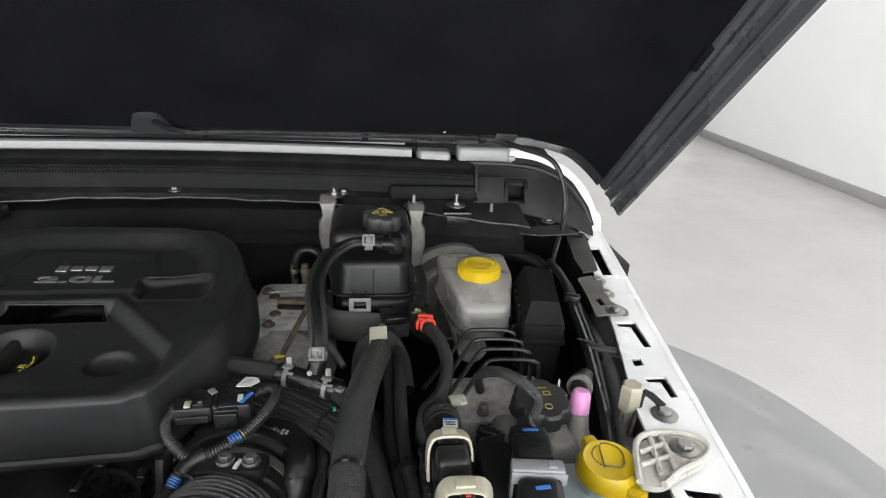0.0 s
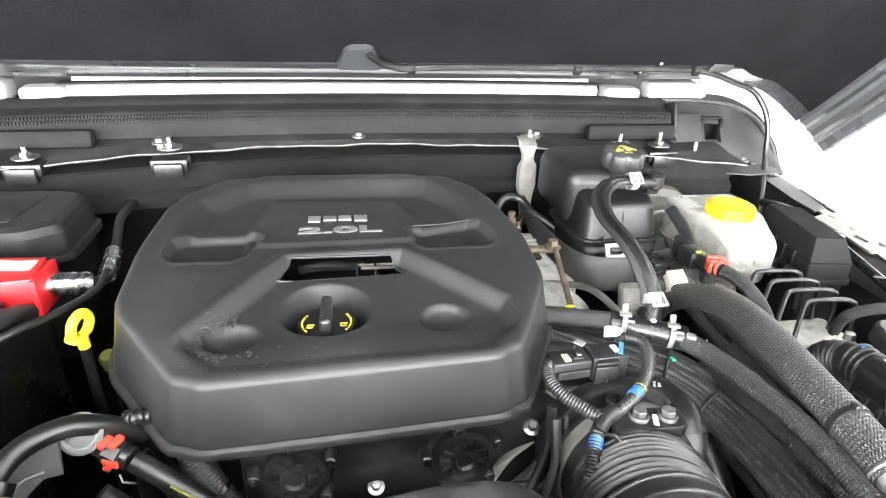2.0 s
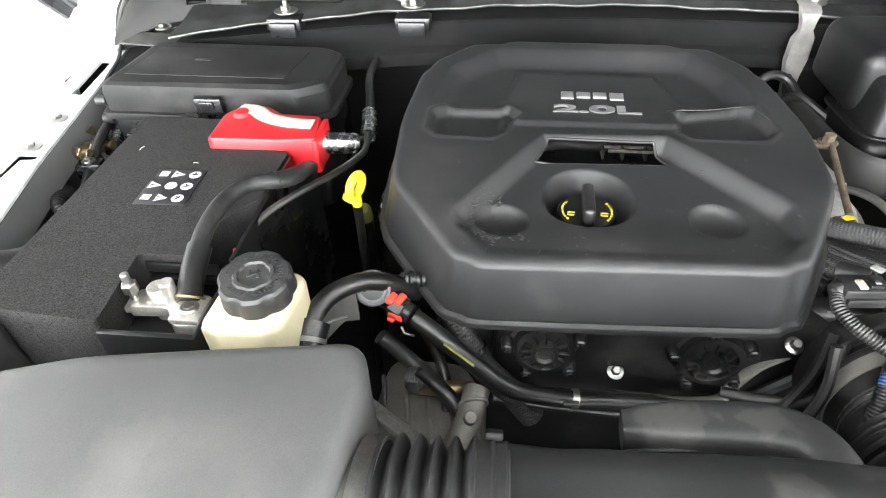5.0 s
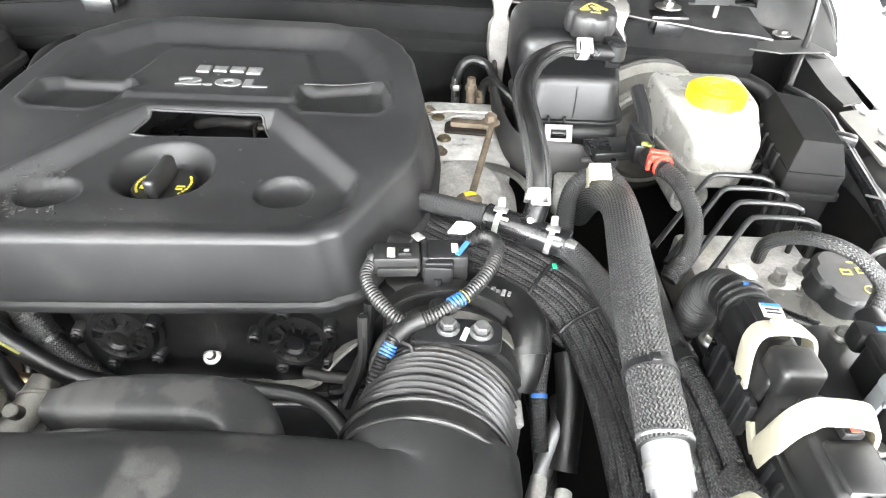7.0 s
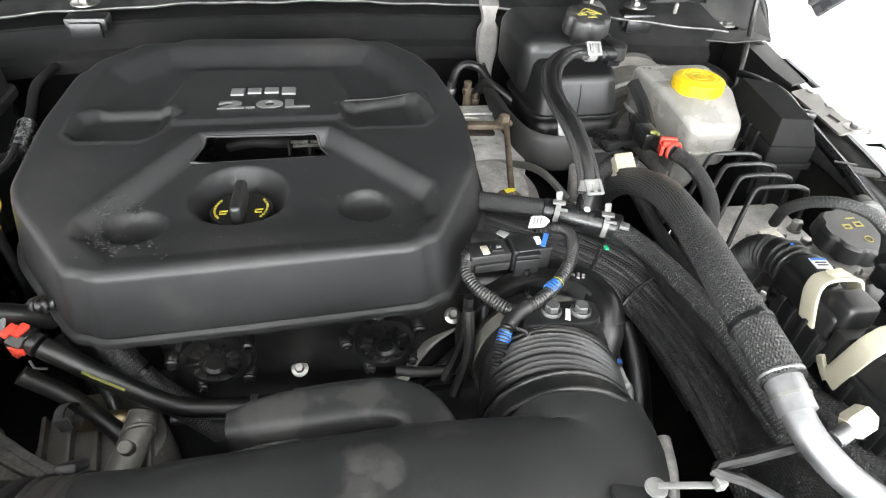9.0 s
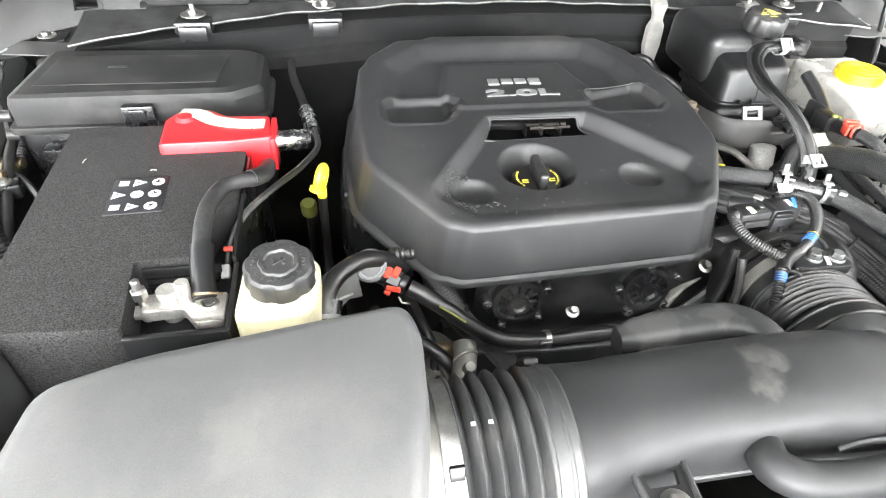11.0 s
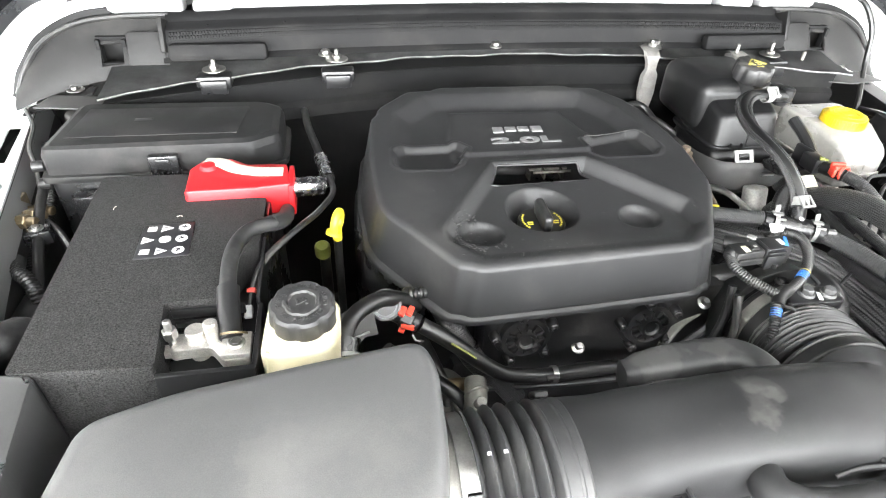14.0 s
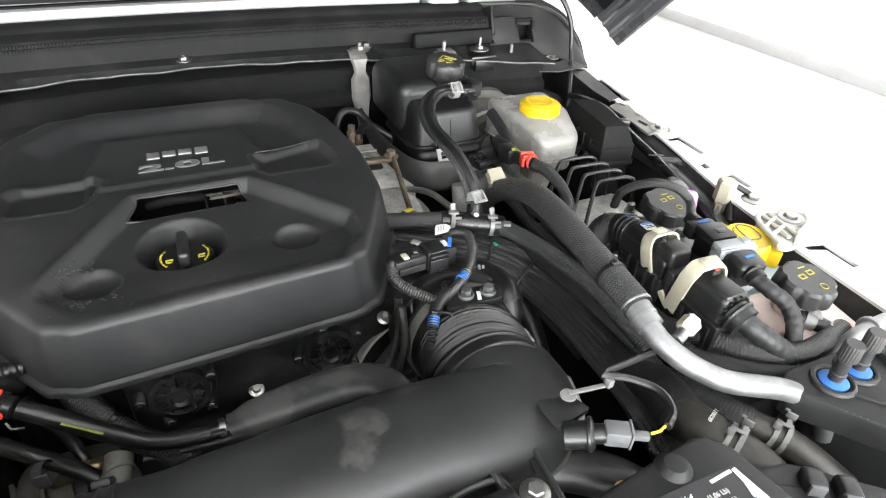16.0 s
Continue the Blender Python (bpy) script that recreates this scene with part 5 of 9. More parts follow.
part("resonator", loft([(-0.0430, 0.337, 1.1045), (-0.0415, 0.337, 1.1047), (-0.0385, 0.337, 1.1049), (-0.033, 0.337, 1.1051), (0.0, 0.338, 1.1053), (0.030, 0.339, 1.1055), (0.054, 0.338, 1.1053), (0.070, 0.332, 1.1040), (0.080, 0.318, 1.1015), (0.084, 0.298, 1.0965)],
                       [(0.0150, 0.0105), (0.0195, 0.0145), (0.0215, 0.0165), (0.0225, 0.0175), (0.0228, 0.0178), (0.0228, 0.0178), (0.0228, 0.018), (0.0228, 0.0185), (0.0222, 0.019), (0.021, 0.019)], 44, step=0.002, square=3.6), M_DUCT, duct, "box-shaped resonator on the duct", angle=60)
part("resonator_foot", tube([(-0.043, 0.3215, 1.1050), (-0.02, 0.3212, 1.1110), (0.02, 0.3225, 1.1130), (0.048, 0.3215, 1.1130), (0.062, 0.314, 1.1135)], 0.0016, 6), M_DUCT, duct)
part("seam_flange", tube([(-0.108, 0.238, 1.070), (-0.07, 0.230, 1.078), (0.0, 0.227, 1.082), (0.08, 0.226, 1.084), (0.14, 0.225, 1.080), (0.185, 0.228, 1.074), (0.225, 0.256, 1.066)], 0.0038, 8, flat=0.6), M_GREYCAP, duct, "dusty moulded seam of the duct")
part("collar", lathe([(0.056, -0.014), (0.0625, -0.014), (0.0640, -0.012), (0.0640, 0.007), (0.0625, 0.009), (0.056, 0.010)], (-0.124, 0.262, 1.081), (1, 0, 0.06), 48), M_CAP, duct, "broad moulded end collar")
part("collar_tab", box((-0.128, 0.318, 1.118), (0.012, 0.02, 0.006), 0.002, rx=-50), M_DUCT, duct)
part("branch_pipe", loft([(0.034, 0.250, 1.096), (0.024, 0.230, 1.106), (0.020, 0.216, 1.109), (0.026, 0.206, 1.109), (0.044, 0.1995, 1.107), (0.075, 0.1965, 1.106), (0.124, 0.198, 1.105)], [(0.013, 0.013), (0.0142, 0.0142), (0.0142, 0.0142), (0.0138, 0.0138), (0.0138, 0.0138), (0.0138, 0.0138), (0.0142, 0.0142)], 24), M_DUCT, duct, "short curved side branch", angle=60)
part("branch_lip", torus((0.1245, 0.198, 1.105), (1, 0.02, 0), 0.0138, 0.0012, 24, 6), M_DUCT, duct)
for bx, by, bz in ((-0.059, 0.2055, 1.106), (0.1405, 0.2065, 1.110)):
    br = part("mount_bracket", plate([(bx - 0.022, by + 0.030), (bx + 0.018, by + 0.024), (bx + 0.014, by - 0.034), (bx - 0.016, by - 0.034)], [[(bx - 0.015, by + 0.021), (bx + 0.012, by + 0.017), (bx + 0.010, by + 0.006), (bx - 0.012, by + 0.006)]], bz, 0.005), M_DUCT, duct, "open plastic mounting bracket")
    part("bracket_rim", merge(tube([(bx - 0.022, by + 0.030, bz + 0.003), (bx - 0.016, by - 0.034, bz + 0.003)], 0.0022, 8), tube([(bx + 0.018, by + 0.024, bz + 0.003), (bx + 0.014, by - 0.034, bz + 0.003)], 0.0022, 8)), M_CAP, br)
    bolt((bx, by - 0.008, bz + 0.001), 0.0066, 0.006, (0, 0, 1), 1.7, label="pale zinc bolt with broad washer on the duct bracket")
part("side_frame", tube([(0.084, 0.222, 1.100), (0.100, 0.2215, 1.108), (0.120, 0.2185, 1.111), (0.1245, 0.212, 1.111), (0.128, 0.190, 1.108)], 0.0028, 8), M_CAP, duct, "open frame beside the bracket")

bel = thing("intake_bellows", (-0.17, 0.262, 1.01), "black ribbed rubber bellows between airbox and duct", "bellows", "intake bellows")
part("ribbed_sleeve", tube([(-0.198, 0.260, 1.080), (-0.16, 0.261, 1.080), (-0.122, 0.262, 1.080)], 0.0612, 40, pitch=0.0118, depth=0.0052), M_CAP, bel, angle=80)
part("metal_ring", ring((-0.203, 0.260, 1.080), (1, 0, 0), 0.060, 0.004, 0.014), M_STEEL, bel, "polished steel clamp band")
part("front_lip", ring((-0.215, 0.260, 1.080), (1, 0, 0), 0.055, 0.005, 0.012), M_BOOSTER, bel)
part("arrow_mark", box((-0.2022, 0.226, 1.1345), (0.010, 0.004, 0.010), 0.001, rx=-30), M_BLACK, bel)
for dz in (0.0, 0.012):
    part("white_mark", box((-0.1875 + dz * 0.98, 0.252, 1.1462), (0.0030, 0.0022, 0.0012), 0), M_LABEL, bel)

bel2 = thing("throttle_bellows", (0.205, 0.36, 1.0), "black finely ribbed rubber bellows on the throttle body", "bellows", "intake bellows")
part("ribbed_sleeve", tube([(0.1815, 0.334, 1.0645), (0.185, 0.350, 1.0615), (0.189, 0.367, 1.058), (0.193, 0.384, 1.055)], 0.0550, 44, pitch=0.0063, depth=0.0027), M_RUBBER, bel2, angle=80)
part("smooth_cuff", loft([(0.192, 0.380, 1.055), (0.195, 0.398, 1.052)], [(0.0545, 0.0545), (0.0545, 0.0545)], 40), M_RUBBER, bel2)
part("duct_cuff", loft([(0.1800, 0.316, 1.068), (0.1815, 0.334, 1.0645)], [(0.0575, 0.0575), (0.0565, 0.0565)], 44), M_RUBBER, bel2, "smooth cuff over the end of the duct")
for y in (0.317, 0.333):
    part("cuff_ring", torus((0.1800 + 0.09 * (y - 0.317), y, 1.068 - 0.2 * (y - 0.317)), (0.1, 1, -0.18), 0.0572, 0.0022, 44), M_RUBBER, bel2)
worm_clamp(bel2, (0.1925, 0.384, 1.055), (0.2, 1, -0.15), 0.0548)
part("clamp_screw", merge(box((0.243, 0.370, 1.074), (0.007, 0.010, 0.012), 0.0015), cyl((0.243, 0.356, 1.076), (0.243, 0.372, 1.076), 0.004)), M_LIGHTGREY, bel2)

throttle = thing("throttle_valve", (0.2, 0.43, 0.98), "black throttle body with two dark flange bolts", "throttle body")
part("housing", lathe([(0.05, -0.014), (0.057, -0.012), (0.059, 0.004), (0.059, 0.022), (0.055, 0.026), (0.055, 0.030), (0.065, 0.032), (0.066, 0.046), (0.06, 0.05), (0.05, 0.056), (0, 0.056)], (0.195, 0.410, 1.050), (-0.02, 1, -0.1), 40), M_HOSE, throttle)
part("flange", prism(rounded([(0.166, 0.398), (0.232, 0.396), (0.234, 0.420), (0.180, 0.424)], 0.008), 1.098, 1.110, 0.002), M_SATIN, throttle)
part("seal_ring", ring((0.195, 0.440, 1.049), (-0.02, 1, -0.1), 0.0635, 0.003, 0.004), M_RUBBER, throttle, "dusty seal ring")
part("steel_band", lathe([(0.0592, -0.006), (0.0606, -0.006), (0.0606, 0.007), (0.0592, 0.007), (0.0592, -0.006)], (0.1952, 0.418, 1.0492), (-0.02, 1, -0.1), 48), M_BOOSTER, throttle, "dull steel clamp band")
for p in ((0.1945, 0.4115, 1.110), (0.2180, 0.4085, 1.110)):
    part("flange_bolt", hexbolt(p, 0.0060, 0.007, washer=1.4), M_FLANGE, throttle)
part("paint_mark", box((0.2065, 0.406, 1.1105), (0.004, 0.012, 0.001), 0, rz=-20), M_LABEL, throttle)
part("inlet_pipe", loft([(0.192, 0.462, 1.045), (0.19, 0.50, 1.04), (0.22, 0.54, 1.03), (0.26, 0.55, 1.0)], [(0.046, 0.046), (0.044, 0.044), (0.044, 0.044), (0.044, 0.044)], 28), M_SATIN, throttle, "glossy black rubber elbow")

ob = thing("breather_hose", (0.21, 0.48, 1.05), "smooth black rubber hose with worn white print", "hose")
part("hose", tube([(0.150, 0.500, 1.062), (0.175, 0.491, 1.074), (0.205, 0.486, 1.080), (0.232, 0.477, 1.082), (0.249, 0.462, 1.082), (0.257, 0.441, 1.080), (0.255, 0.424, 1.072), (0.250, 0.412, 1.050)], 0.0158, 24), M_HOSE, ob)
part("hose_band", ring((0.2545, 0.424, 1.072), (0.1, -0.8, -0.55), 0.0160, 0.0014, 0.006), M_SATIN, ob)
rnd = random.Random(8)
for k in range(13):
    u = k / 12
    c = Vector((0.192, 0.4815, 1.0945)).lerp(Vector((0.243, 0.462, 1.0955)), u)
    part("worn_print", box((c.x, c.y, c.z + 0.0012), (0.0026 + 0.002 * rnd.random() * (u > 0.4), 0.0025 + 0.004 * (u > 0.45) * rnd.random(), 0.0016), 0.0003, rz=-20, rx=8), M_PRINT, ob, "worn white print")

airbox = thing("air_filter_box", (-0.34, 0.22, 0.95), "large smooth black air filter housing, dusty", "air filter box")
outline = []
for p, q in zip(*[(lambda r: (r, r[1:] + r[:1]))(rounded([(-0.466, 0.313), (-0.405, 0.332), (-0.306, 0.347), (-0.218, 0.358), (-0.210, 0.330), (-0.214, 0.26), (-0.226, 0.19), (-0.234, 0.02), (-0.478, 0.0), (-0.480, 0.22)], 0.016, 6))][0]):
    steps = max(1, round(math.hypot(q[0] - p[0], q[1] - p[1]) / 0.012))
    outline += [(p[0] + (q[0] - p[0]) * k / steps, p[1] + (q[1] - p[1]) * k / steps) for k in range(steps)]
bm = dome(outline, 1.03, 1.162, 0.017)
for v in bm.verts:
    if v.co.z > 1.04:
        v.co.z -= 0.75 * max(0.0, 0.27 - v.co.y) ** 2 + 0.25 * max(0.0, -0.36 - v.co.x) ** 2 + 0.001 * math.sin(9 * v.co.y)
part("lid", bm, M_AIRBOX, airbox, angle=70)

part("tray", prism(rounded([(-0.462, 0.305), (-0.405, 0.337), (-0.306, 0.350), (-0.225, 0.356), (-0.210, 0.335), (-0.214, 0.26), (-0.226, 0.19), (-0.234, 0.02), (-0.478, 0.0), (-0.480, 0.24)], 0.02, 4), 0.85, 1.028, 0.004), M_BLACK, airbox)
part("rim", prism(rounded([(-0.466, 0.307), (-0.405, 0.340), (-0.306, 0.353), (-0.222, 0.359), (-0.206, 0.337), (-0.210, 0.26), (-0.222, 0.19), (-0.230, 0.02), (-0.482, 0.0), (-0.484, 0.24)], 0.02, 4), 1.024, 1.034, 0.002), M_BLACK, airbox)
for k in range(3):
    part("clip", box((-0.2085, 0.30 - k * 0.035, 1.105 - k * 0.006), (0.008, 0.012, 0.018), 0.002), M_BLACK, airbox)
snorkel = thing("air_inlet", (-0.57, 0.33, 0.95), "black plastic air inlet with ribs beside the filter box", "air inlet")
part("mouth", prism(rounded([(-0.64, 0.405), (-0.526, 0.392), (-0.512, 0.30), (-0.52, 0.0), (-0.66, 0.0)], 0.01), 1.04, 1.130, 0.005, inset=0.004), M_AIRBOX, snorkel)
part("ledge", prism([(-0.645, 0.33), (-0.50, 0.318), (-0.50, 0.0), (-0.66, 0.0)], 1.02, 1.066, 0.004), M_DUCT, snorkel)
part("body", prism([(-0.515, 0.352), (-0.468, 0.352), (-0.46, 0.05), (-0.52, 0.05)], 0.9, 1.062, 0.003), M_BLACK, snorkel)
for k in range(5):
    part("rib", box((-0.492, 0.335 - k * 0.034, 1.066), (0.046, 0.003, 0.010), 0.0006, rz=35 if k % 2 else -35), M_BLACK, snorkel)

# ---- battery side ----
battery = thing("battery", (-0.46, 0.55, 0.9), "car battery wrapped in a dark grey felt jacket", "battery")
felt = [(-0.558, 0.703), (-0.458, 0.700), (-0.454, 0.642), (-0.362, 0.634), (-0.364, 0.545), (-0.376, 0.532), (-0.386, 0.512), (-0.390, 0.488), (-0.392, 0.460), (-0.442, 0.459), (-0.435, 0.380), (-0.548, 0.388)]
bm = plate(rounded(felt, 0.005, 3), [], 1.131, 0.231)
rim = [e for e in bm.edges if len(e.link_faces) == 2 and e.calc_face_angle() > 1.2 and all(v.co.z > 1.12 for v in e.verts)]
bmesh.ops.bevel(bm, geom=rim, offset=0.004, segments=3, affect="EDGES", profile=0.5)
part("felt_jacket", bm, M_FELT, battery, angle=50)
part("case", prism([(-0.452, 0.70), (-0.356, 0.692), (-0.358, 0.384), (-0.442, 0.384), (-0.442, 0.45)], 0.90, 1.092, 0.003), M_SATIN, battery, "glossy black battery case")
part("jacket_rim", merge(box((-0.3600, 0.545, 1.05), (0.004, 0.17, 0.156), 0.0015), box((-0.396, 0.377, 1.06), (0.080, 0.006, 0.128), 0.002), box((-0.3575, 0.417, 1.06), (0.005, 0.080, 0.128), 0.002), box((-0.405, 0.4575, 1.118), (0.066, 0.004, 0.010), 0.001), box((-0.405, 0.4535, 1.108), (0.060, 0.005, 0.006), 0.001)), M_SATIN, battery)
sticker = part("warning_sticker", box((-0.4595, 0.559, 1.1318), (0.052, 0.061, 0.001), 0.0004, rz=2), M_LABELBLACK, battery, "black warning sticker with white signs")
for r in range(3):
    y = 0.580 - r * 0.0205
    part("round_sign", lathe([(0, 0.0004), (0.006, 0.0004), (0.006, 0)], (-0.4435, y, 1.1323), (0, 0, 1), 20), M_LABEL, sticker)
    if r == 1:
        part("round_sign", lathe([(0, 0.0004), (0.006, 0.0004), (0.006, 0)], (-0.460, y, 1.1323), (0, 0, 1), 20), M_LABEL, sticker)
    else:
        part("square_sign", box((-0.476, y, 1.1325), (0.009, 0.008, 0.0004), 0), M_LABEL, sticker)
    part("sign_icon", merge(box((-0.4435, y, 1.1330), (0.006, 0.0014, 0.0003), 0, rz=30 * r), box((-0.4435, y + 0.001, 1.1330), (0.0014, 0.005, 0.0003), 0, rz=30 * r)), M_LABELBLACK, sticker)
    x = -0.4765 if r == 1 else -0.4605
    part("sign_icon", box((x - 0.002, y, 1.1330), (0.0035, 0.0014, 0.0003), 0), M_LABELBLACK, sticker)
    part("triangle_sign", prism([(x - 0.006, y + 0.006), (x - 0.006, y - 0.006), (x + 0.006, y)] if r != 2 else [(x - 0.005, y + 0.006), (x - 0.005, y - 0.006), (x + 0.006, y)], 1.1323, 1.1327, 0), M_LABEL, sticker)
term = thing("negative_terminal", (-0.405, 0.42, 1.09), "tin-plated negative terminal clamp with bolt", "battery terminal")
part("clamp", prism(rounded([(-0.432, 0.432), (-0.395, 0.436), (-0.366, 0.428), (-0.364, 0.395), (-0.385, 0.393), (-0.398, 0.412), (-0.432, 0.410)], 0.004), 1.104, 1.116, 0.002), M_LEAD, term)
part("post", cyl((-0.412, 0.428, 1.09), (-0.412, 0.428, 1.124), 0.009), M_LEAD, term)
part("sensor_post", cyl((-0.396, 0.420, 1.10), (-0.396, 0.420, 1.138), 0.006), M_LEAD, term)
part("clamp_bolt", merge(cyl((-0.431, 0.422, 1.095), (-0.431, 0.422, 1.142), 0.0035), cyl((-0.431, 0.422, 1.122), (-0.431, 0.422, 1.132), 0.0065, seg=6)), M_STEEL, term)
part("side_lug", box((-0.437, 0.419, 1.108), (0.014, 0.012, 0.006), 0.001), M_LEAD, term)
part("lug", box((-0.375, 0.408, 1.119), (0.026, 0.028, 0.006), 0.002), M_LEAD, term)
part("lug_bolt", hexbolt((-0.375, 0.408, 1.121), 0.005, 0.003), M_STEEL, term)
part("sensor_block", box((-0.376, 0.402, 1.095), (0.026, 0.022, 0.016), 0.002), M_SATIN, term)
ob = thing("negative_cable", (-0.38, 0.5, 1.12), "thick black battery cable with heat-shrink end", "cable")
part("cable", tube([(-0.380, 0.418, 1.120), (-0.383, 0.440, 1.132), (-0.385, 0.475, 1.145), (-0.383, 0.510, 1.149), (-0.374, 0.537, 1.149), (-0.359, 0.552, 1.147), (-0.345, 0.562, 1.142), (-0.338, 0.585, 1.134), (-0.339, 0.620, 1.120), (-0.345, 0.65, 1.10)], 0.0078, 16), M_WRAP, ob)
part("tape_end", tube([(-0.350, 0.558, 1.1445), (-0.341, 0.572, 1.139), (-0.338, 0.590, 1.132)], 0.0088, 14), M_WRAP, ob, "wrinkled tape wrap")
part("heat_shrink", tube([(-0.380, 0.416, 1.120), (-0.383, 0.440, 1.132), (-0.3845, 0.462, 1.140)], 0.0102, 16), M_SATIN, ob, "shiny heat-shrink sleeve")
part("copper_lip", ring((-0.378, 0.418, 1.123), (0, 1, 0.8), 0.011, 0.001, 0.002), M_BRASS, ob)
red = thing("positive_terminal_cover", (-0.40, 0.66, 1.09), "bright red plastic positive terminal cover with pale tape", "terminal cover")
part("cover", prism(rounded([(-0.453, 0.634), (-0.456, 0.690), (-0.440, 0.716), (-0.408, 0.714), (-0.386, 0.697), (-0.338, 0.692), (-0.331, 0.640), (-0.375, 0.634)], 0.004, 3), 1.106, 1.144, 0.003, 2, inset=0.002), M_RED, red)
part("flap", box((-0.364, 0.6295, 1.098), (0.010, 0.005, 0.046), 0.0015), M_RED, red)
part("lip", box((-0.415, 0.6325, 1.112), (0.07, 0.004, 0.007), 0.001), M_RED, red)
part("end_wall", box((-0.334, 0.664, 1.122), (0.006, 0.052, 0.040), 0.0015), M_RED, red)
part("notch", box((-0.402, 0.6322, 1.112), (0.007, 0.004, 0.010), 0.0005), M_LINER, red)
part("dome", lathe([(0, 0.006), (0.008, 0.005), (0.012, 0)], (-0.432, 0.69, 1.143)), M_RED, red)
part("tape", tube([(-0.438, 0.702, 1.146), (-0.418, 0.696, 1.147), (-0.398, 0.680, 1.146), (-0.37, 0.672, 1.145), (-0.343, 0.670, 1.145)], 0.010, 10, flat=0.12), M_TAPE, red, "wrinkled pale tape strip")
pos = thing("positive_cable", (-0.31, 0.68, 1.08), "black cable with crumpled foil wrapping", "cable")
part("foil", tube([(-0.336, 0.668, 1.122), (-0.318, 0.670, 1.122), (-0.300, 0.680, 1.116)], 0.012, 14), M_FOIL, pos, "crumpled silver foil sleeve")
part("cable", tube([(-0.302, 0.680, 1.116), (-0.292, 0.70, 1.110), (-0.296, 0.735, 1.11), (-0.306, 0.79, 1.115), (-0.318, 0.85, 1.12), (-0.325, 0.93, 1.11)], 0.0055, 12), M_RUBBER, pos)
part("foil", tube([(-0.292, 0.705, 1.111), (-0.297, 0.74, 1.112), (-0.301, 0.76, 1.113)], 0.0095, 12), M_FOIL, pos, "crumpled silver foil sleeve")
solo("thin_wire", tube([(-0.290, 0.70, 1.118), (-0.286, 0.655, 1.120), (-0.304, 0.607, 1.124), (-0.323, 0.573, 1.128), (-0.345, 0.544, 1.126), (-0.358, 0.526, 1.122), (-0.367, 0.508, 1.114), (-0.372, 0.494, 1.104), (-0.374, 0.482, 1.095)], 0.0036, 8), M_RUBBER, "thin black taped wire beside the battery", "wire")
solo("wire_plug", box((-0.3745, 0.477, 1.094), (0.008, 0.014, 0.009), 0.0015, rx=25), M_LABEL, "small white plug at the end of a wire", "plug")
solo("wire_mark", box((-0.3715, 0.496, 1.106), (0.009, 0.005, 0.009), 0.001, rx=35), M_REDCLIP, "small red wire mark", "wire mark")
for k in range(3):
    a = k * 1.3
    rnd = random.Random(k)
    x, y = rnd.uniform(-0.54, -0.44), rnd.uniform(0.42, 0.66)
    solo("straw_speck", tube([(x, y, 1.1326), (x + 0.003 * math.cos(a), y + 0.004 * math.sin(a), 1.1334), (x + 0.006 * math.cos(a), y + 0.008 * math.sin(a), 1.1326)], 0.0004, 5), M_TAPE, "tiny dry straw on the felt jacket", "straw", "straw specks")

fuse = thing("fuse_box", (-0.49, 0.81, 0.98), "black plastic fuse box with a clipped lid", "fuse box")
part("lid", dome(rounded([(-0.640, 0.742), (-0.385, 0.738), (-0.349, 0.762), (-0.349, 0.855), (-0.375, 0.874), (-0.632, 0.880)], 0.010, 4), 1.112, 1.154, 0.013, 2), M_LID, fuse, angle=20)
part("lid_rim", prism(rounded([(-0.646, 0.736), (-0.383, 0.732), (-0.343, 0.759), (-0.343, 0.860), (-0.374, 0.880), (-0.638, 0.886)], 0.012, 4), 1.106, 1.116, 0.002), M_LID, fuse)
part("base", prism(rounded([(-0.640, 0.744), (-0.36, 0.740), (-0.352, 0.86), (-0.634, 0.876)], 0.01, 3), 0.98, 1.105, 0.004), M_SATIN, fuse)
part("raised_panel", prism([(-0.615, 0.768), (-0.405, 0.764), (-0.395, 0.848), (-0.608, 0.856)], 1.1535, 1.1548, 0.0005), M_LID, fuse)
for x in (-0.53,):
    part("embossed_mark", box((x, 0.815, 1.1552), (0.022, 0.006, 0.0006), 0.0002), M_BLACK, fuse)
latch = part("latch", box((-0.494, 0.733, 1.122), (0.036, 0.010, 0.040), 0.002), M_SATIN, fuse)
for k in range(6):
    part("latch_rib", box((-0.509 + k * 0.006, 0.727, 1.112), (0.002, 0.004, 0.016), 0.0006), M_SATIN, latch)
part("latch_hook", box((-0.494, 0.728, 1.134), (0.018, 0.006, 0.010), 0.0015), M_SATIN, latch)
for z in (1.10, 1.125):
    part("hinge_knob", cyl((-0.655, 0.752, z), (-0.640, 0.752, z), 0.007), M_BLACK, fuse)
part("side_bracket", box((-0.585, 0.728, 1.075), (0.05, 0.02, 0.04), 0.003), M_SATIN, fuse)

ps = thing("power_steering_reservoir", (-0.317, 0.41, 0.93), "cream plastic fluid reservoir with a black screw cap", "fluid reservoir")
part("tank", prism(rounded([(-0.350, 0.376), (-0.290, 0.378), (-0.286, 0.44), (-0.346, 0.446)], 0.014, 5), 0.95, 1.136, 0.006, 3, inset=-0.003), M_CREAMTANK, ps)
cap = part("cap", lathe([(0, 0.0225), (0.011, 0.0225), (0.012, 0.0245), (0.0145, 0.0245), (0.0155, 0.0225), (0.0245, 0.0225), (0.0265, 0.020), (0.0275, 0.004), (0.0255, 0.0), (0, 0)], (-0.316, 0.416, 1.134), (0.02, -0.08, 1), 112, 7, 0.07), M_CAP, ps, "black scalloped screw cap with raised writing")
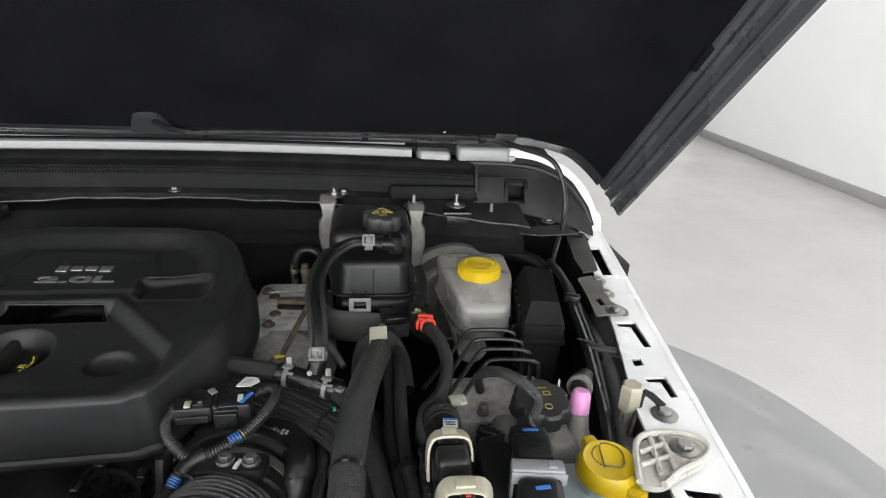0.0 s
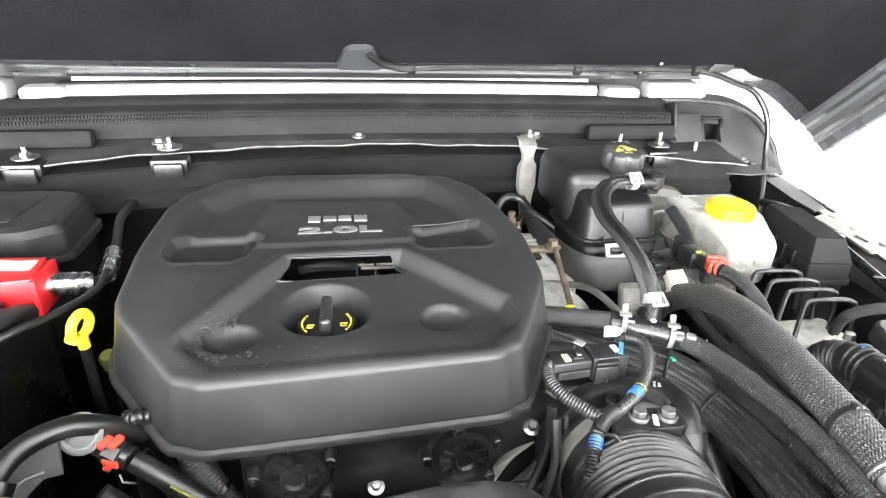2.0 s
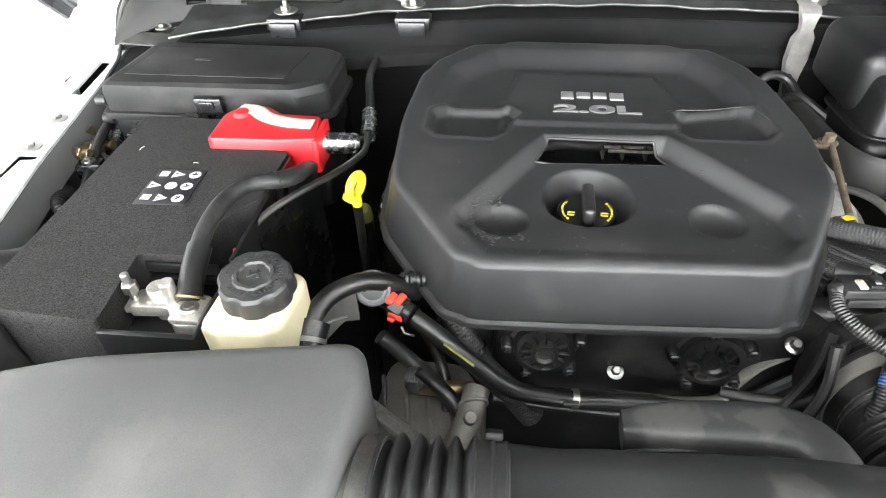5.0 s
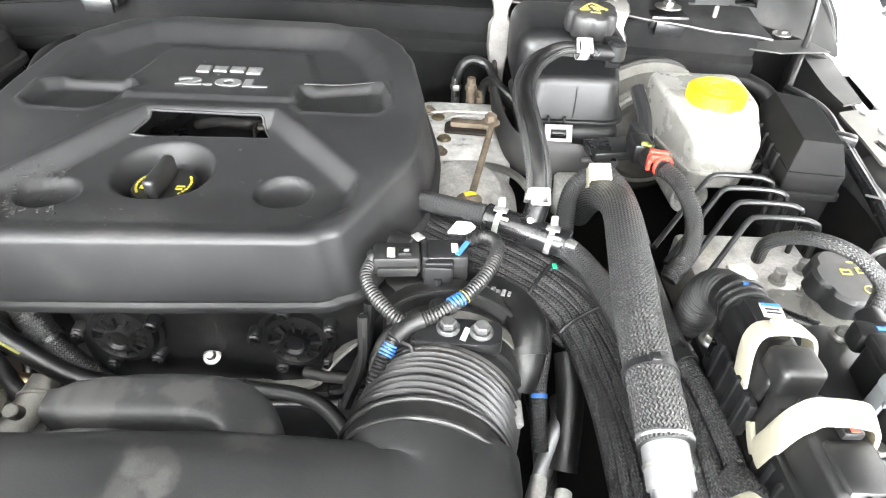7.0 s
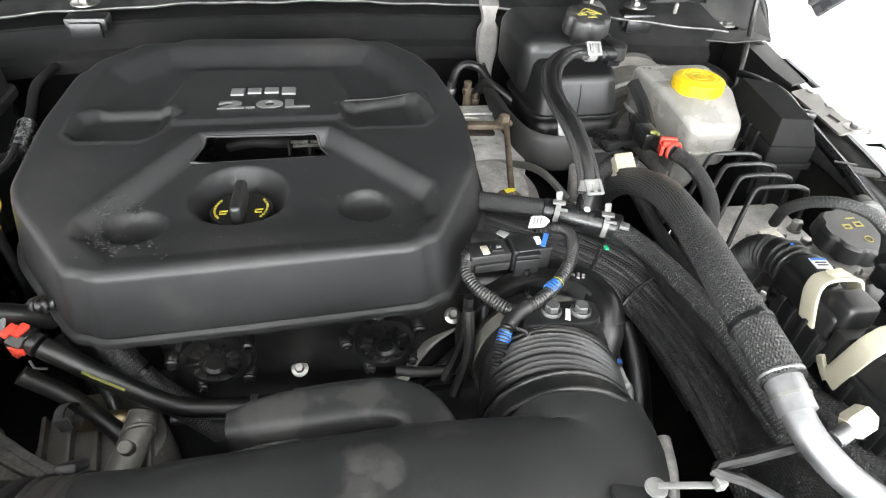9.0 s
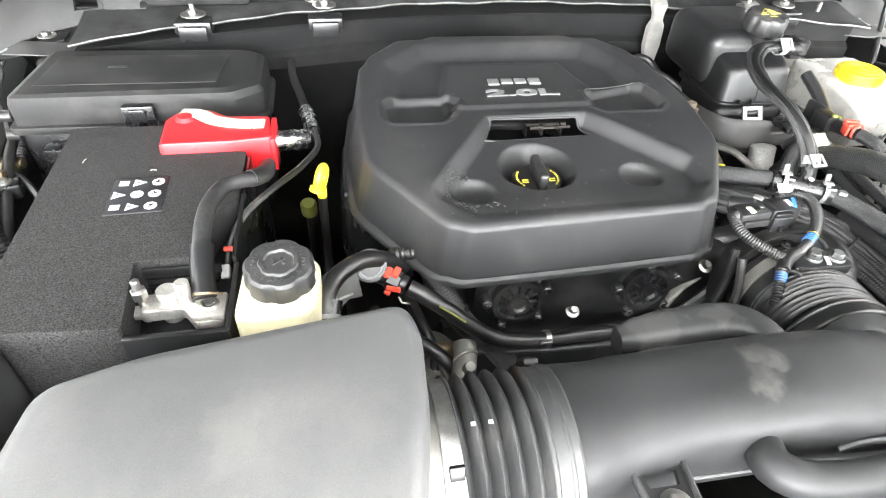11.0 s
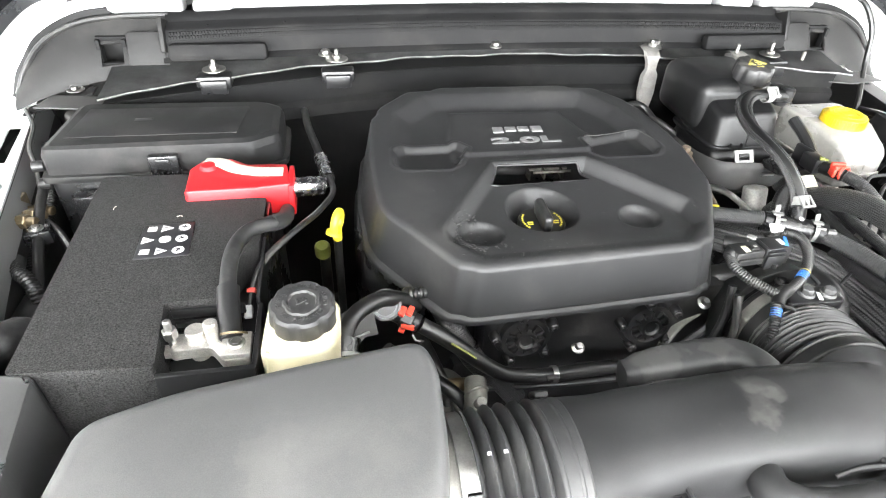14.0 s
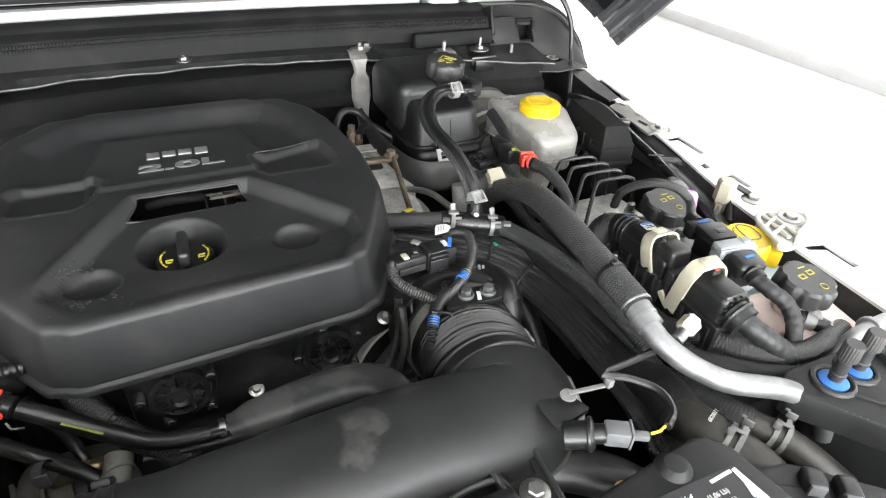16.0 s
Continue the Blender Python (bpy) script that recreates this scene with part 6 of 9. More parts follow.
for text, start in (("POWER STEERING FLUID", 190), ("USE APPROVED", 330)):
    for k, ch in enumerate(text):
        a = radians(start - k * 10.6) if start == 190 else radians(215 + k * 10.0)
        out = a if start == 190 else a + math.pi
        if ch != " ":
            part("raised_letter", words(ch, 0.0058, pose(-0.3155 + 0.0200 * math.cos(a), 0.4145 + 0.0200 * math.sin(a), 1.1566 + 0.0016 * math.sin(a), 4.5, 0, math.degrees(out) - 90), depth=0.0005), M_CAP, cap)
part("raised_sign", merge(box((-0.3155, 0.4145, 1.1572), (0.011, 0.0022, 0.001), 0.0003, rz=35), box((-0.3125, 0.4150, 1.1572), (0.0022, 0.009, 0.001), 0.0003, rz=20), box((-0.3190, 0.4150, 1.1572), (0.0022, 0.007, 0.001), 0.0003, rz=20)), M_GREYCAP, cap)
part("cold_mark", words("COLD", 0.013, pose(-0.318, 0.3745, 1.082, 90, 0, 0), depth=0.0007), M_CREAMTANK, ps, "raised word COLD on the tank")

solo("dipstick_tube", cyl((-0.286, 0.603, 0.80), (-0.284, 0.600, 1.092), 0.005), M_ENGINE, "dark steel dipstick guide tube", "guide tube")
dip = thing("dipstick", (-0.284, 0.599, 1.09), "yellow plastic dipstick with a ring handle", "dipstick")
part("handle", torus((-0.283, 0.600, 1.113), (0.93, -0.32, -0.12), 0.0122, 0.0048), M_DIP, dip)
part("collar", lathe([(0, 0.006), (0.006, 0.006), (0.0095, 0.003), (0.0095, -0.002), (0, -0.002)], (-0.288, 0.595, 1.100), (0.3, 0.3, 0.8), 20), M_DIP, dip)
part("stem", cyl((-0.284, 0.600, 1.088), (-0.284, 0.599, 1.104), 0.0055), M_DIP, dip)
solo("filler_plug", lathe([(0, 0.014), (0.008, 0.0135), (0.011, 0.009), (0.011, -0.008), (0, -0.008)], (-0.308, 0.700, 1.000), (0, -0.4, 1)), M_DULLGREEN, "dull green plastic plug deep in the bay", "plug")
solo("plug_pipe", cyl((-0.306, 0.71, 0.70), (-0.306, 0.706, 0.99), 0.008), M_ENGINE, "dark pipe under the plug", "pipe")

vent = thing("breather_pipe", (-0.26, 0.45, 1.05), "black breather pipe through a grey ring", "breather pipe")
part("pipe", tube([(-0.205, 0.490, 1.072), (-0.228, 0.474, 1.098), (-0.250, 0.462, 1.108), (-0.274, 0.442, 1.106), (-0.284, 0.415, 1.092), (-0.280, 0.39, 1.05), (-0.27, 0.37, 1.0)], 0.0085, 14), M_HOSE, vent)
part("ring", lathe([(0.0108, -0.0012), (0.0158, -0.0012), (0.0165, 0), (0.0158, 0.0012), (0.0138, 0.0022), (0.0125, 0.0012), (0.0108, 0.0012), (0.0108, -0.0012)], (-0.240, 0.466, 1.098), (0.02, -0.80, 0.60), 40), M_PLUG, vent, "pale grey plastic ring")
part("ring_core", lathe([(0, 0.0006), (0.0112, 0.0006), (0.0112, -0.0008), (0, -0.0008)], (-0.240, 0.466, 1.098), (0.02, -0.80, 0.60), 30), M_SATIN, vent)
part("cuff", tube([(-0.281, 0.424, 1.098), (-0.284, 0.405, 1.083), (-0.279, 0.388, 1.055)], 0.0140, 16), M_SATIN, vent)
part("cuff_band", ring((-0.284, 0.410, 1.088), (0.0, -1, -0.6), 0.0140, 0.0012, 0.004), M_LIGHTGREY, vent)
part("shield", tube([(-0.292, 0.432, 1.075), (-0.272, 0.452, 1.088), (-0.252, 0.455, 1.092)], 0.017, 12, flat=0.1, side=(0.3, -0.7, 0.6)), M_GREYCAP, vent)
part("shield_edge", tube([(-0.296, 0.418, 1.066), (-0.276, 0.436, 1.082), (-0.258, 0.440, 1.088)], 0.0012, 6), M_LIGHTGREY, vent, "pale cut edge of the shield")
conn = thing("vacuum_hose", (-0.14, 0.42, 1.0), "black hose with a red quick connector", "hose")
part("connector", merge(cyl((-0.232, 0.470, 1.084), (-0.206, 0.459, 1.074), 0.0095), cyl((-0.224, 0.4665, 1.081), (-0.212, 0.4615, 1.0765), 0.0118, seg=8)), M_SATIN, conn)
for dx, dz in ((-0.004, 0.0115), (0.004, 0.0110), (-0.004, -0.0115)):
    part("red_clip", box((-0.219 + dx, 0.462, 1.079 + dz), (0.0065, 0.013, 0.0040), 0.0012, rz=-25, ry=20), M_REDCLIP, conn, "red locking clip")
part("red_band", box((-0.219, 0.4525, 1.0775), (0.014, 0.003, 0.006), 0.001, rz=-25), M_REDCLIP, conn, "red locking clip")
part("spring_wire", tube([(-0.214, 0.452, 1.066), (-0.210, 0.447, 1.060), (-0.205, 0.447, 1.062), (-0.203, 0.449, 1.058)], 0.0011, 6), M_STEEL, conn, "bent bright spring wire")
part("hose", tube([(-0.204, 0.458, 1.073), (-0.188, 0.452, 1.064), (-0.165, 0.445, 1.048), (-0.140, 0.440, 1.026), (-0.115, 0.437, 1.008), (-0.085, 0.438, 0.998), (-0.054, 0.440, 0.993), (-0.015, 0.444, 0.990), (0.02, 0.446, 0.988)], 0.0085, 16), M_HOSE, conn)
part("hose_seam", tube([(-0.175, 0.4405, 1.060), (-0.160, 0.4375, 1.049), (-0.148, 0.4355, 1.039)], 0.0022, 6, flat=0.4), M_DULLGREEN, conn, "worn yellowish print on the hose")
part("hose_clip", merge(ring((-0.054, 0.440, 0.993), (1, 0, -0.1), 0.009, 0.0012, 0.006), box((-0.058, 0.431, 0.999), (0.014, 0.005, 0.004), 0.001)), M_STEEL, conn, "small bright spring clip")
ob = thing("braided_hose", (-0.13, 0.46, 0.95), "black braided hose in front of the engine", "hose")
part("sleeve", tube([(-0.178, 0.495, 1.066), (-0.160, 0.474, 1.035), (-0.140, 0.462, 1.004), (-0.112, 0.455, 0.976), (-0.09, 0.452, 0.945)], 0.0130, 20), M_BRAIDFINE, ob)
part("sleeve_tie", ring((-0.150, 0.468, 1.020), (0.55, -0.3, -0.78), 0.0132, 0.001, 0.004), M_SATIN, ob, "black cable tie")
solo("small_loom", tube([(-0.205, 0.52, 1.07), (-0.214, 0.492, 1.088), (-0.204, 0.484, 1.094), (-0.19, 0.492, 1.088)], 0.006, 10, pitch=0.004, depth=0.0008), M_RUBBER, "thin corrugated wire loom", "wire loom")
solo("coolant_neck", merge(tube([(-0.145, 0.440, 0.998), (-0.150, 0.415, 0.992), (-0.160, 0.385, 0.98), (-0.165, 0.35, 0.955)], 0.0125, 16), cyl((-0.150, 0.408, 0.995), (-0.148, 0.400, 1.012), 0.006), torus((-0.1475, 0.425, 0.995), (0.2, -1, -0.2), 0.0125, 0.002)), M_BOOSTER, "dull cast coolant neck under the hoses", "coolant neck")
alt = thing("alternator", (-0.21, 0.42, 0.85), "dark cast alternator low in the bay", "alternator")
part("housing", lathe([(0, 0.04), (0.03, 0.04), (0.05, 0.03), (0.055, 0.0), (0.055, -0.06), (0, -0.06)], (-0.205, 0.43, 0.90), (0, -1, 0.3)), M_ENGINE, alt)
part("mount", prism(rounded([(-0.308, 0.418), (-0.298, 0.466), (-0.276, 0.458), (-0.232, 0.424), (-0.186, 0.394), (-0.190, 0.380), (-0.214, 0.386), (-0.284, 0.402)], 0.008, 4), 0.955, 0.985, 0.006, 3), M_CASTGREY, alt, "pale grey cast mounting arm")
part("mount_boss", lathe([(0, 0.016), (0.012, 0.016), (0.016, 0.010), (0.017, -0.02), (0, -0.02)], (-0.286, 0.446, 0.985), (0.1, -0.3, 1), 24), M_CASTGREY, alt)
for p in ((-0.292, 0.416, 0.985), (-0.272, 0.412, 0.985)):
    part("mount_lug", lathe([(0.004, 0.006), (0.009, 0.006), (0.011, 0.002), (0.011, -0.01), (0, -0.01), (0.004, 0.0)], p, (0, -0.3, 1), 18), M_CASTGREY, alt)
part("mount_web", box((-0.232, 0.404, 0.987), (0.075, 0.004, 0.010), 0.002, rz=-33), M_CASTGREY, alt)
part("pulley", lathe([(0, 0.02), (0.028, 0.02), (0.028, 0.0), (0, 0)], (-0.205, 0.378, 0.885), (0, -1, 0.3)), M_ENGINE, alt)
solo("spring_clip", merge(ring((-0.205, 0.445, 1.0), (0.9, -0.2, 0.3), 0.010, 0.0012, 0.010), box((-0.205, 0.434, 1.003), (0.010, 0.003, 0.016), 0.001)), M_FLANGE, "dull steel spring clip on a pipe", "clip")

# pipes and brackets in the dark in front of the engine
for pts, r, m in (([(-0.02, 0.452, 0.985), (0.037, 0.447, 0.985), (0.073, 0.441, 0.985), (0.099, 0.426, 0.983), (0.120, 0.400, 0.975), (0.13, 0.37, 0.95)], 0.007, M_RUBBER),
                  ([(-0.13, 0.448, 0.975), (-0.06, 0.450, 0.965), (0.02, 0.450, 0.962), (0.10, 0.452, 0.962)], 0.0045, M_ENGINE),
                  ([(0.150, 0.45, 1.09), (0.148, 0.435, 1.06), (0.135, 0.43, 1.03), (0.10, 0.442, 1.012), (0.075, 0.45, 1.008)], 0.005, M_RUBBER),
                  ([(-0.24, 0.47, 1.03), (-0.21, 0.465, 1.0), (-0.176, 0.44, 0.99), (-0.15, 0.42, 0.97)], 0.008, M_RUBBER),
                  ([(-0.21, 0.49, 1.05), (-0.187, 0.478, 1.0), (-0.175, 0.45, 0.97), (-0.18, 0.42, 0.93)], 0.006, M_RUBBER)):
    solo("engine_pipe", tube(pts, r, 12), m, "dark pipe across the front of the engine", "pipe", "engine front pipes")
ob = thing("chain_cover_bracket", (0.11, 0.47, 0.95), "dull cast bracket on the front of the engine", "bracket")
part("arm", tube([(0.135, 0.480, 1.03), (0.112, 0.474, 1.018), (0.092, 0.464, 1.0), (0.078, 0.456, 0.985), (0.03, 0.455, 0.978)], 0.006, 8, flat=0.5), M_BOOSTER, ob)
part("foot", box((0.015, 0.457, 0.977), (0.05, 0.012, 0.008), 0.002), M_BOOSTER, ob)
ob = thing("cast_housing", (-0.2, 0.45, 0.9), "dull grey cast housing with ribs low beside the engine", "housing")
part("casting", prism(rounded([(-0.25, 0.40), (-0.16, 0.39), (-0.13, 0.44), (-0.16, 0.50), (-0.24, 0.50)], 0.02, 4), 0.90, 0.962, 0.006), M_BOOSTER, ob)
for k in range(5):
    part("cooling_rib", box((-0.235 + 0.022 * k, 0.435, 0.966), (0.004, 0.07, 0.012), 0.001, rz=12), M_BOOSTER, ob)
part("pipe_stub", tube([(-0.205, 0.455, 0.975), (-0.188, 0.448, 0.985), (-0.168, 0.447, 0.986), (-0.150, 0.455, 0.975)], 0.008, 14), M_BRASS, ob, "dull metal pipe bend")

# left wing
brass = thing("hydraulic_fittings", (-0.655, 0.69, 1.05), "tarnished brass hydraulic fittings on the inner wing", "pipe fittings")
for k in range(3):
    y = 0.735 - k * 0.022
    part("union", merge(cyl((-0.678, y, 1.072 + 0.006 * k), (-0.640, y - 0.008, 1.074 + 0.006 * k), 0.0062), cyl((-0.662, y - 0.003, 1.073 + 0.006 * k), (-0.650, y - 0.006, 1.0735 + 0.006 * k), 0.0095, seg=6)), M_BRASS, brass)
part("manifold", box((-0.678, 0.713, 1.078), (0.012, 0.07, 0.03), 0.003), M_BRASS, brass)
part("pipe", tube([(-0.640, 0.70, 1.075), (-0.62, 0.685, 1.06), (-0.60, 0.66, 1.0)], 0.005, 8), M_ENGINE, brass)
solo("rubber_boot", tube([(-0.640, 0.39, 1.02), (-0.622, 0.43, 1.075), (-0.600, 0.465, 1.088), (-0.580, 0.49, 1.07), (-0.57, 0.50, 1.02)], 0.0215, 20, pitch=0.017, depth=0.0008, helix=1), M_WRAP, "creased black rubber boot beside the battery", "rubber boot")
solo("side_relay", box((-0.612, 0.555, 1.03), (0.03, 0.05, 0.06), 0.004), M_BLACK, "small black relay on the inner wing", "relay")
solo("wing_edge_seal", tube([(-0.735, 0.95, 1.118), (-0.70, 0.88, 1.122), (-0.685, 0.82, 1.118), (-0.672, 0.79, 1.10), (-0.668, 0.76, 1.06)], 0.003, 8), M_GREYCAP, "thin metal edge on the inner wing", "edge trim")
for p in ((-0.697, 0.722, 1.112), (-0.686, 0.652, 1.112), (-0.665, 0.50, 1.112), (-0.64, 0.40, 1.112)):
    bolt(p, 0.007, 0.005, washer=1.9, label="zinc-plated bolt on the white wing flange", group="wing bolts")
for pts, r in (([(-0.70, 0.90, 1.08), (-0.672, 0.82, 1.075), (-0.660, 0.74, 1.05), (-0.655, 0.66, 1.03), (-0.64, 0.56, 1.0)], 0.009),
               ([(-0.66, 0.78, 1.09), (-0.648, 0.72, 1.088), (-0.636, 0.66, 1.07), (-0.622, 0.60, 1.05), (-0.615, 0.54, 1.02)], 0.006),
               ([(-0.655, 0.64, 1.06), (-0.635, 0.60, 1.075), (-0.612, 0.575, 1.07), (-0.60, 0.55, 1.03)], 0.0075),
               ([(-0.68, 0.96, 1.10), (-0.655, 0.93, 1.105), (-0.62, 0.915, 1.10), (-0.57, 0.91, 1.09)], 0.010)):
    solo("side_loom", tube(pts, r, 12, pitch=0.0045 if r > 0.007 else 0, depth=0.0008), M_RUBBER, "black wire loom between battery and wing", "wire loom", "side looms")
ob = thing("pipe_clip", (-0.63, 0.68, 1.05), "black plastic clip holding pipes on the inner wing", "clip")
part("clip_body", box((-0.640, 0.675, 1.072), (0.03, 0.022, 0.018), 0.003, rz=15), M_SATIN, ob)
part("clip_screw", hexbolt((-0.640, 0.675, 1.081), 0.005, 0.004), M_STEEL, ob)

# ---- right side of the bay ----
tank = thing("coolant_reservoir", (0.34, 0.8, 1.05), "glossy black coolant reservoir with a scalloped cap", "coolant reservoir")
bm = dome(rounded([(0.280, 0.739), (0.392, 0.739), (0.396, 0.84), (0.276, 0.84)], 0.024, 7), 1.108, 1.158, 0.011, 8)
for v in bm.verts:
    k = max(0.0, min(1.0, (v.co.z - 1.108) / 0.05))
    v.co.x += (0.336 - v.co.x) * 0.13 * k
    v.co.y += 0.010 * k * max(0.0, 1 - (v.co.y - 0.739) / 0.06)
    if v.co.z > 1.13:
        v.co.z += 0.32 * max(0.0, v.co.y - 0.760)
part("front_body", bm, M_TANK, tank, angle=60)
part("rear_body", box((0.333, 0.852, 1.150), (0.126, 0.134, 0.084), 0.022, 5), M_TANK, tank)
part("seam", prism(rounded([(0.274, 0.7345), (0.397, 0.7345), (0.404, 0.86), (0.268, 0.86)], 0.030, 7), 1.1055, 1.1105, 0.0015), M_TANK, tank)
part("lower_body", box((0.338, 0.800, 1.078), (0.116, 0.126, 0.054), 0.020, 4), M_TANK, tank)
part("mould_line", tube([(0.335, 0.7388, 1.111), (0.336, 0.7428, 1.13), (0.336, 0.7470, 1.146), (0.336, 0.7560, 1.157)], 0.0008, 6), M_TANK, tank)
for x in (0.307, 0.325):
    part("clip_lug", box((x, 0.7345, 1.113), (0.003, 0.006, 0.006), 0.001), M_TANK, tank)
part("neck", cyl((0.349, 0.800, 1.165), (0.349, 0.800, 1.196), 0.022, bevel=0.002), M_TANK, tank)
CAP_TILT = Matrix.Translation((0.349, 0.800, 1.193)) @ Matrix.Rotation(radians(9), 4, "X")
cap = part("cap", turn(lathe([(0, 0.024), (0.0225, 0.024), (0.0245, 0.0225), (0.0255, 0.0195), (0.0262, 0.004), (0.0245, 0), (0, 0)], seg=98, lobes=7, lobe=0.11), CAP_TILT), M_CAP, tank, "black scalloped pressure cap")
for a, b, w in (((-0.015, -0.004), (-0.004, 0.009), 0.0016), ((-0.004, 0.009), (0.001, 0.012), 0.002), ((0.002, 0.010), (0.015, -0.004), 0.0034), ((-0.002, 0.004), (0.010, -0.003), 0.0018), ((-0.015, -0.005), (-0.004, -0.004), 0.0022), ((-0.011, -0.001), (-0.005, 0.001), 0.0028), ((0.000, -0.002), (0.006, -0.006), 0.0016)):
    ang = math.degrees(math.atan2(b[1] - a[1], b[0] - a[0]))
    part("cap_print", turn(box(((a[0] + b[0]) / 2, (a[1] + b[1]) / 2, 0.0245), (math.hypot(b[0] - a[0], b[1] - a[1]), w, 0.0006), 0, rz=ang), CAP_TILT), M_ICON, cap, "faded yellow printed warning sign")
for dx in (-0.003, 0.001, 0.005):
    part("print_mark", turn(box((dx, -0.0105, 0.0245), (0.003, 0.0024, 0.0005), 0), CAP_TILT), M_ICON, cap)
part("outlet", merge(cyl((0.366, 0.733, 1.190), (0.340, 0.728, 1.194), 0.008), cyl((0.366, 0.734, 1.182), (0.366, 0.734, 1.203), 0.010, bevel=0.003), box((0.366, 0.750, 1.186), (0.018, 0.03, 0.026), 0.004)), M_TANK, tank)
clip = part("steel_clip", plate([(0.301, 0.009), (0.331, 0.009), (0.331, -0.010), (0.301, -0.010)], [[(0.307, 0.004), (0.325, 0.004), (0.325, -0.006), (0.307, -0.006)]], 0.0, 0.002), M_LIGHTGREY, tank, "bright steel clip on the tank seam")
clip.data.transform(Matrix.Translation((0, 0.711, 1.108)) @ Matrix.Rotation(radians(55), 4, "X"))
part("clip_tongue", box((0.316, 0.713, 1.107), (0.016, 0.004, 0.006), 0.001, rx=50), M_BLACK, tank)
part("tray", loft([(0.258, 0.93, 1.09), (0.257, 0.86, 1.078), (0.262, 0.77, 1.075), (0.275, 0.715, 1.078), (0.315, 0.700, 1.078), (0.385, 0.705, 1.075)], [(0.014, 0.005), (0.018, 0.006), (0.022, 0.006), (0.024, 0.007), (0.024, 0.007), (0.018, 0.006)], 14), M_GREYCAP, tank, "dull grey support tray under the tank")
part("tray_tab", box((0.352, 0.696, 1.085), (0.020, 0.010, 0.004), 0.001), M_STEEL, tank)
part("outlet_pipe", merge(cyl((0.330, 0.668, 1.025), (0.330, 0.682, 1.072), 0.017, bevel=0.002)), M_CAST, tank, "grey alloy outlet pipe")
part("outlet_band", ring((0.330, 0.668, 1.028), (0, 0.3, 1), 0.0172, 0.001, 0.006), M_RUST, tank)

ob = thing("coolant_hose", (0.31, 0.66, 1.12), "black braided coolant hose with pale clamps", "hose")
line = [(0.345, 0.728, 1.194), (0.328, 0.728, 1.197), (0.306, 0.729, 1.196), (0.288, 0.716, 1.192), (0.273, 0.692, 1.187), (0.264, 0.660, 1.183), (0.262, 0.630, 1.180), (0.264, 0.600, 1.174), (0.268, 0.572, 1.163), (0.270, 0.550, 1.148), (0.268, 0.536, 1.132)]
part("hose", tube(line, 0.0062, 14), M_HOSE, ob)
strands(ob, line, 4, 0.0050, 0.0037, M_BRAID)
for p, ax, tilt in (((0.328, 0.725, 1.197), (-1, -0.1, 0.05), 0), ((0.2695, 0.540, 1.137), (-0.25, -0.6, -0.75), -50)):
    cl = part("clamp", ring(p, ax, 0.0098, 0.0012, 0.010), M_LIGHTGREY, ob, "pale spring clamp")
    m = pose(p[0], p[1] - 0.009, p[2] + 0.007, 40 if not tilt else 25, 0, 0)
    for dx, dy, w, h in ((0, 0.007, 0.016, 0.003), (0, -0.007, 0.016, 0.003), (-0.007, 0, 0.003, 0.016), (0.007, 0, 0.003, 0.016), (0, 0, 0.004, 0.012)):
        part("clamp_loop", turn(box((dx, dy, 0), (w, h, 0.0025), 0.0008), m), M_LIGHTGREY, cl)


def strut(x, y):
    """A pressed steel strap hanging from the cowl flange."""
    st = thing("steel_strap", (x, y, 1.07), "bare pressed steel strap hanging from the cowl", "bracket", "steel straps")
    bm = bmesh.new()
    rows = []
    for z, w, dy in ((1.190, 0.012, 0.030), (1.188, 0.014, 0.008), (1.182, 0.015, 0.0), (1.170, 0.011, -0.002), (1.160, 0.010, -0.003), (1.150, 0.016, -0.004), (1.120, 0.0165, -0.006), (1.098, 0.012, -0.008), (1.080, 0.010, -0.012), (1.060, 0.010, -0.02)):
        rows.append([bm.verts.new((x + k * w, y + dy + (0.006 if abs(k) > 0.9 else 0), z)) for k in (-1, -0.8, 0, 0.8, 1)])
    for a, b in zip(rows, rows[1:]):
        for i in range(4):
            bm.faces.new((a[i], a[i + 1], b[i + 1], b[i]))
    bmesh.ops.solidify(bm, geom=bm.faces[:], thickness=0.002)
    part("strap", bm, M_BRACKET, st)
    return st


strut(0.262, 0.936)
strut(0.410, 0.900)

brake = thing("brake_fluid_reservoir", (0.497, 0.745, 1.05), "milky white brake fluid reservoir with a bright yellow cap", "brake reservoir")
part("tank_lower", prism(rounded([(0.459, 0.677), (0.521, 0.678), (0.536, 0.745), (0.538, 0.812), (0.442, 0.812), (0.445, 0.755)], 0.018, 5), 1.062, 1.089, 0.006, 3, inset=-0.003), M_WHITETANK, brake)
bm = dome(rounded([(0.456, 0.672), (0.524, 0.673), (0.541, 0.745), (0.544, 0.818), (0.436, 0.818), (0.439, 0.755)], 0.013, 6), 1.088, 1.141, 0.008)
for v in bm.verts:
    v.co.z -= 0.55 * max(0.0, 0.715 - v.co.y) * sm(1.09, 1.125, v.co.z)
part("tank_upper", bm, M_WHITETANK, brake, angle=60)
part("seam", prism(rounded([(0.453, 0.668), (0.527, 0.669), (0.545, 0.745), (0.547, 0.821), (0.433, 0.821), (0.436, 0.753)], 0.018, 5), 1.0850, 1.0895, 0.001), M_WHITETANK, brake)
part("stem", box((0.475, 0.715, 1.055), (0.03, 0.04, 0.05), 0.008), M_WHITETANK, brake)
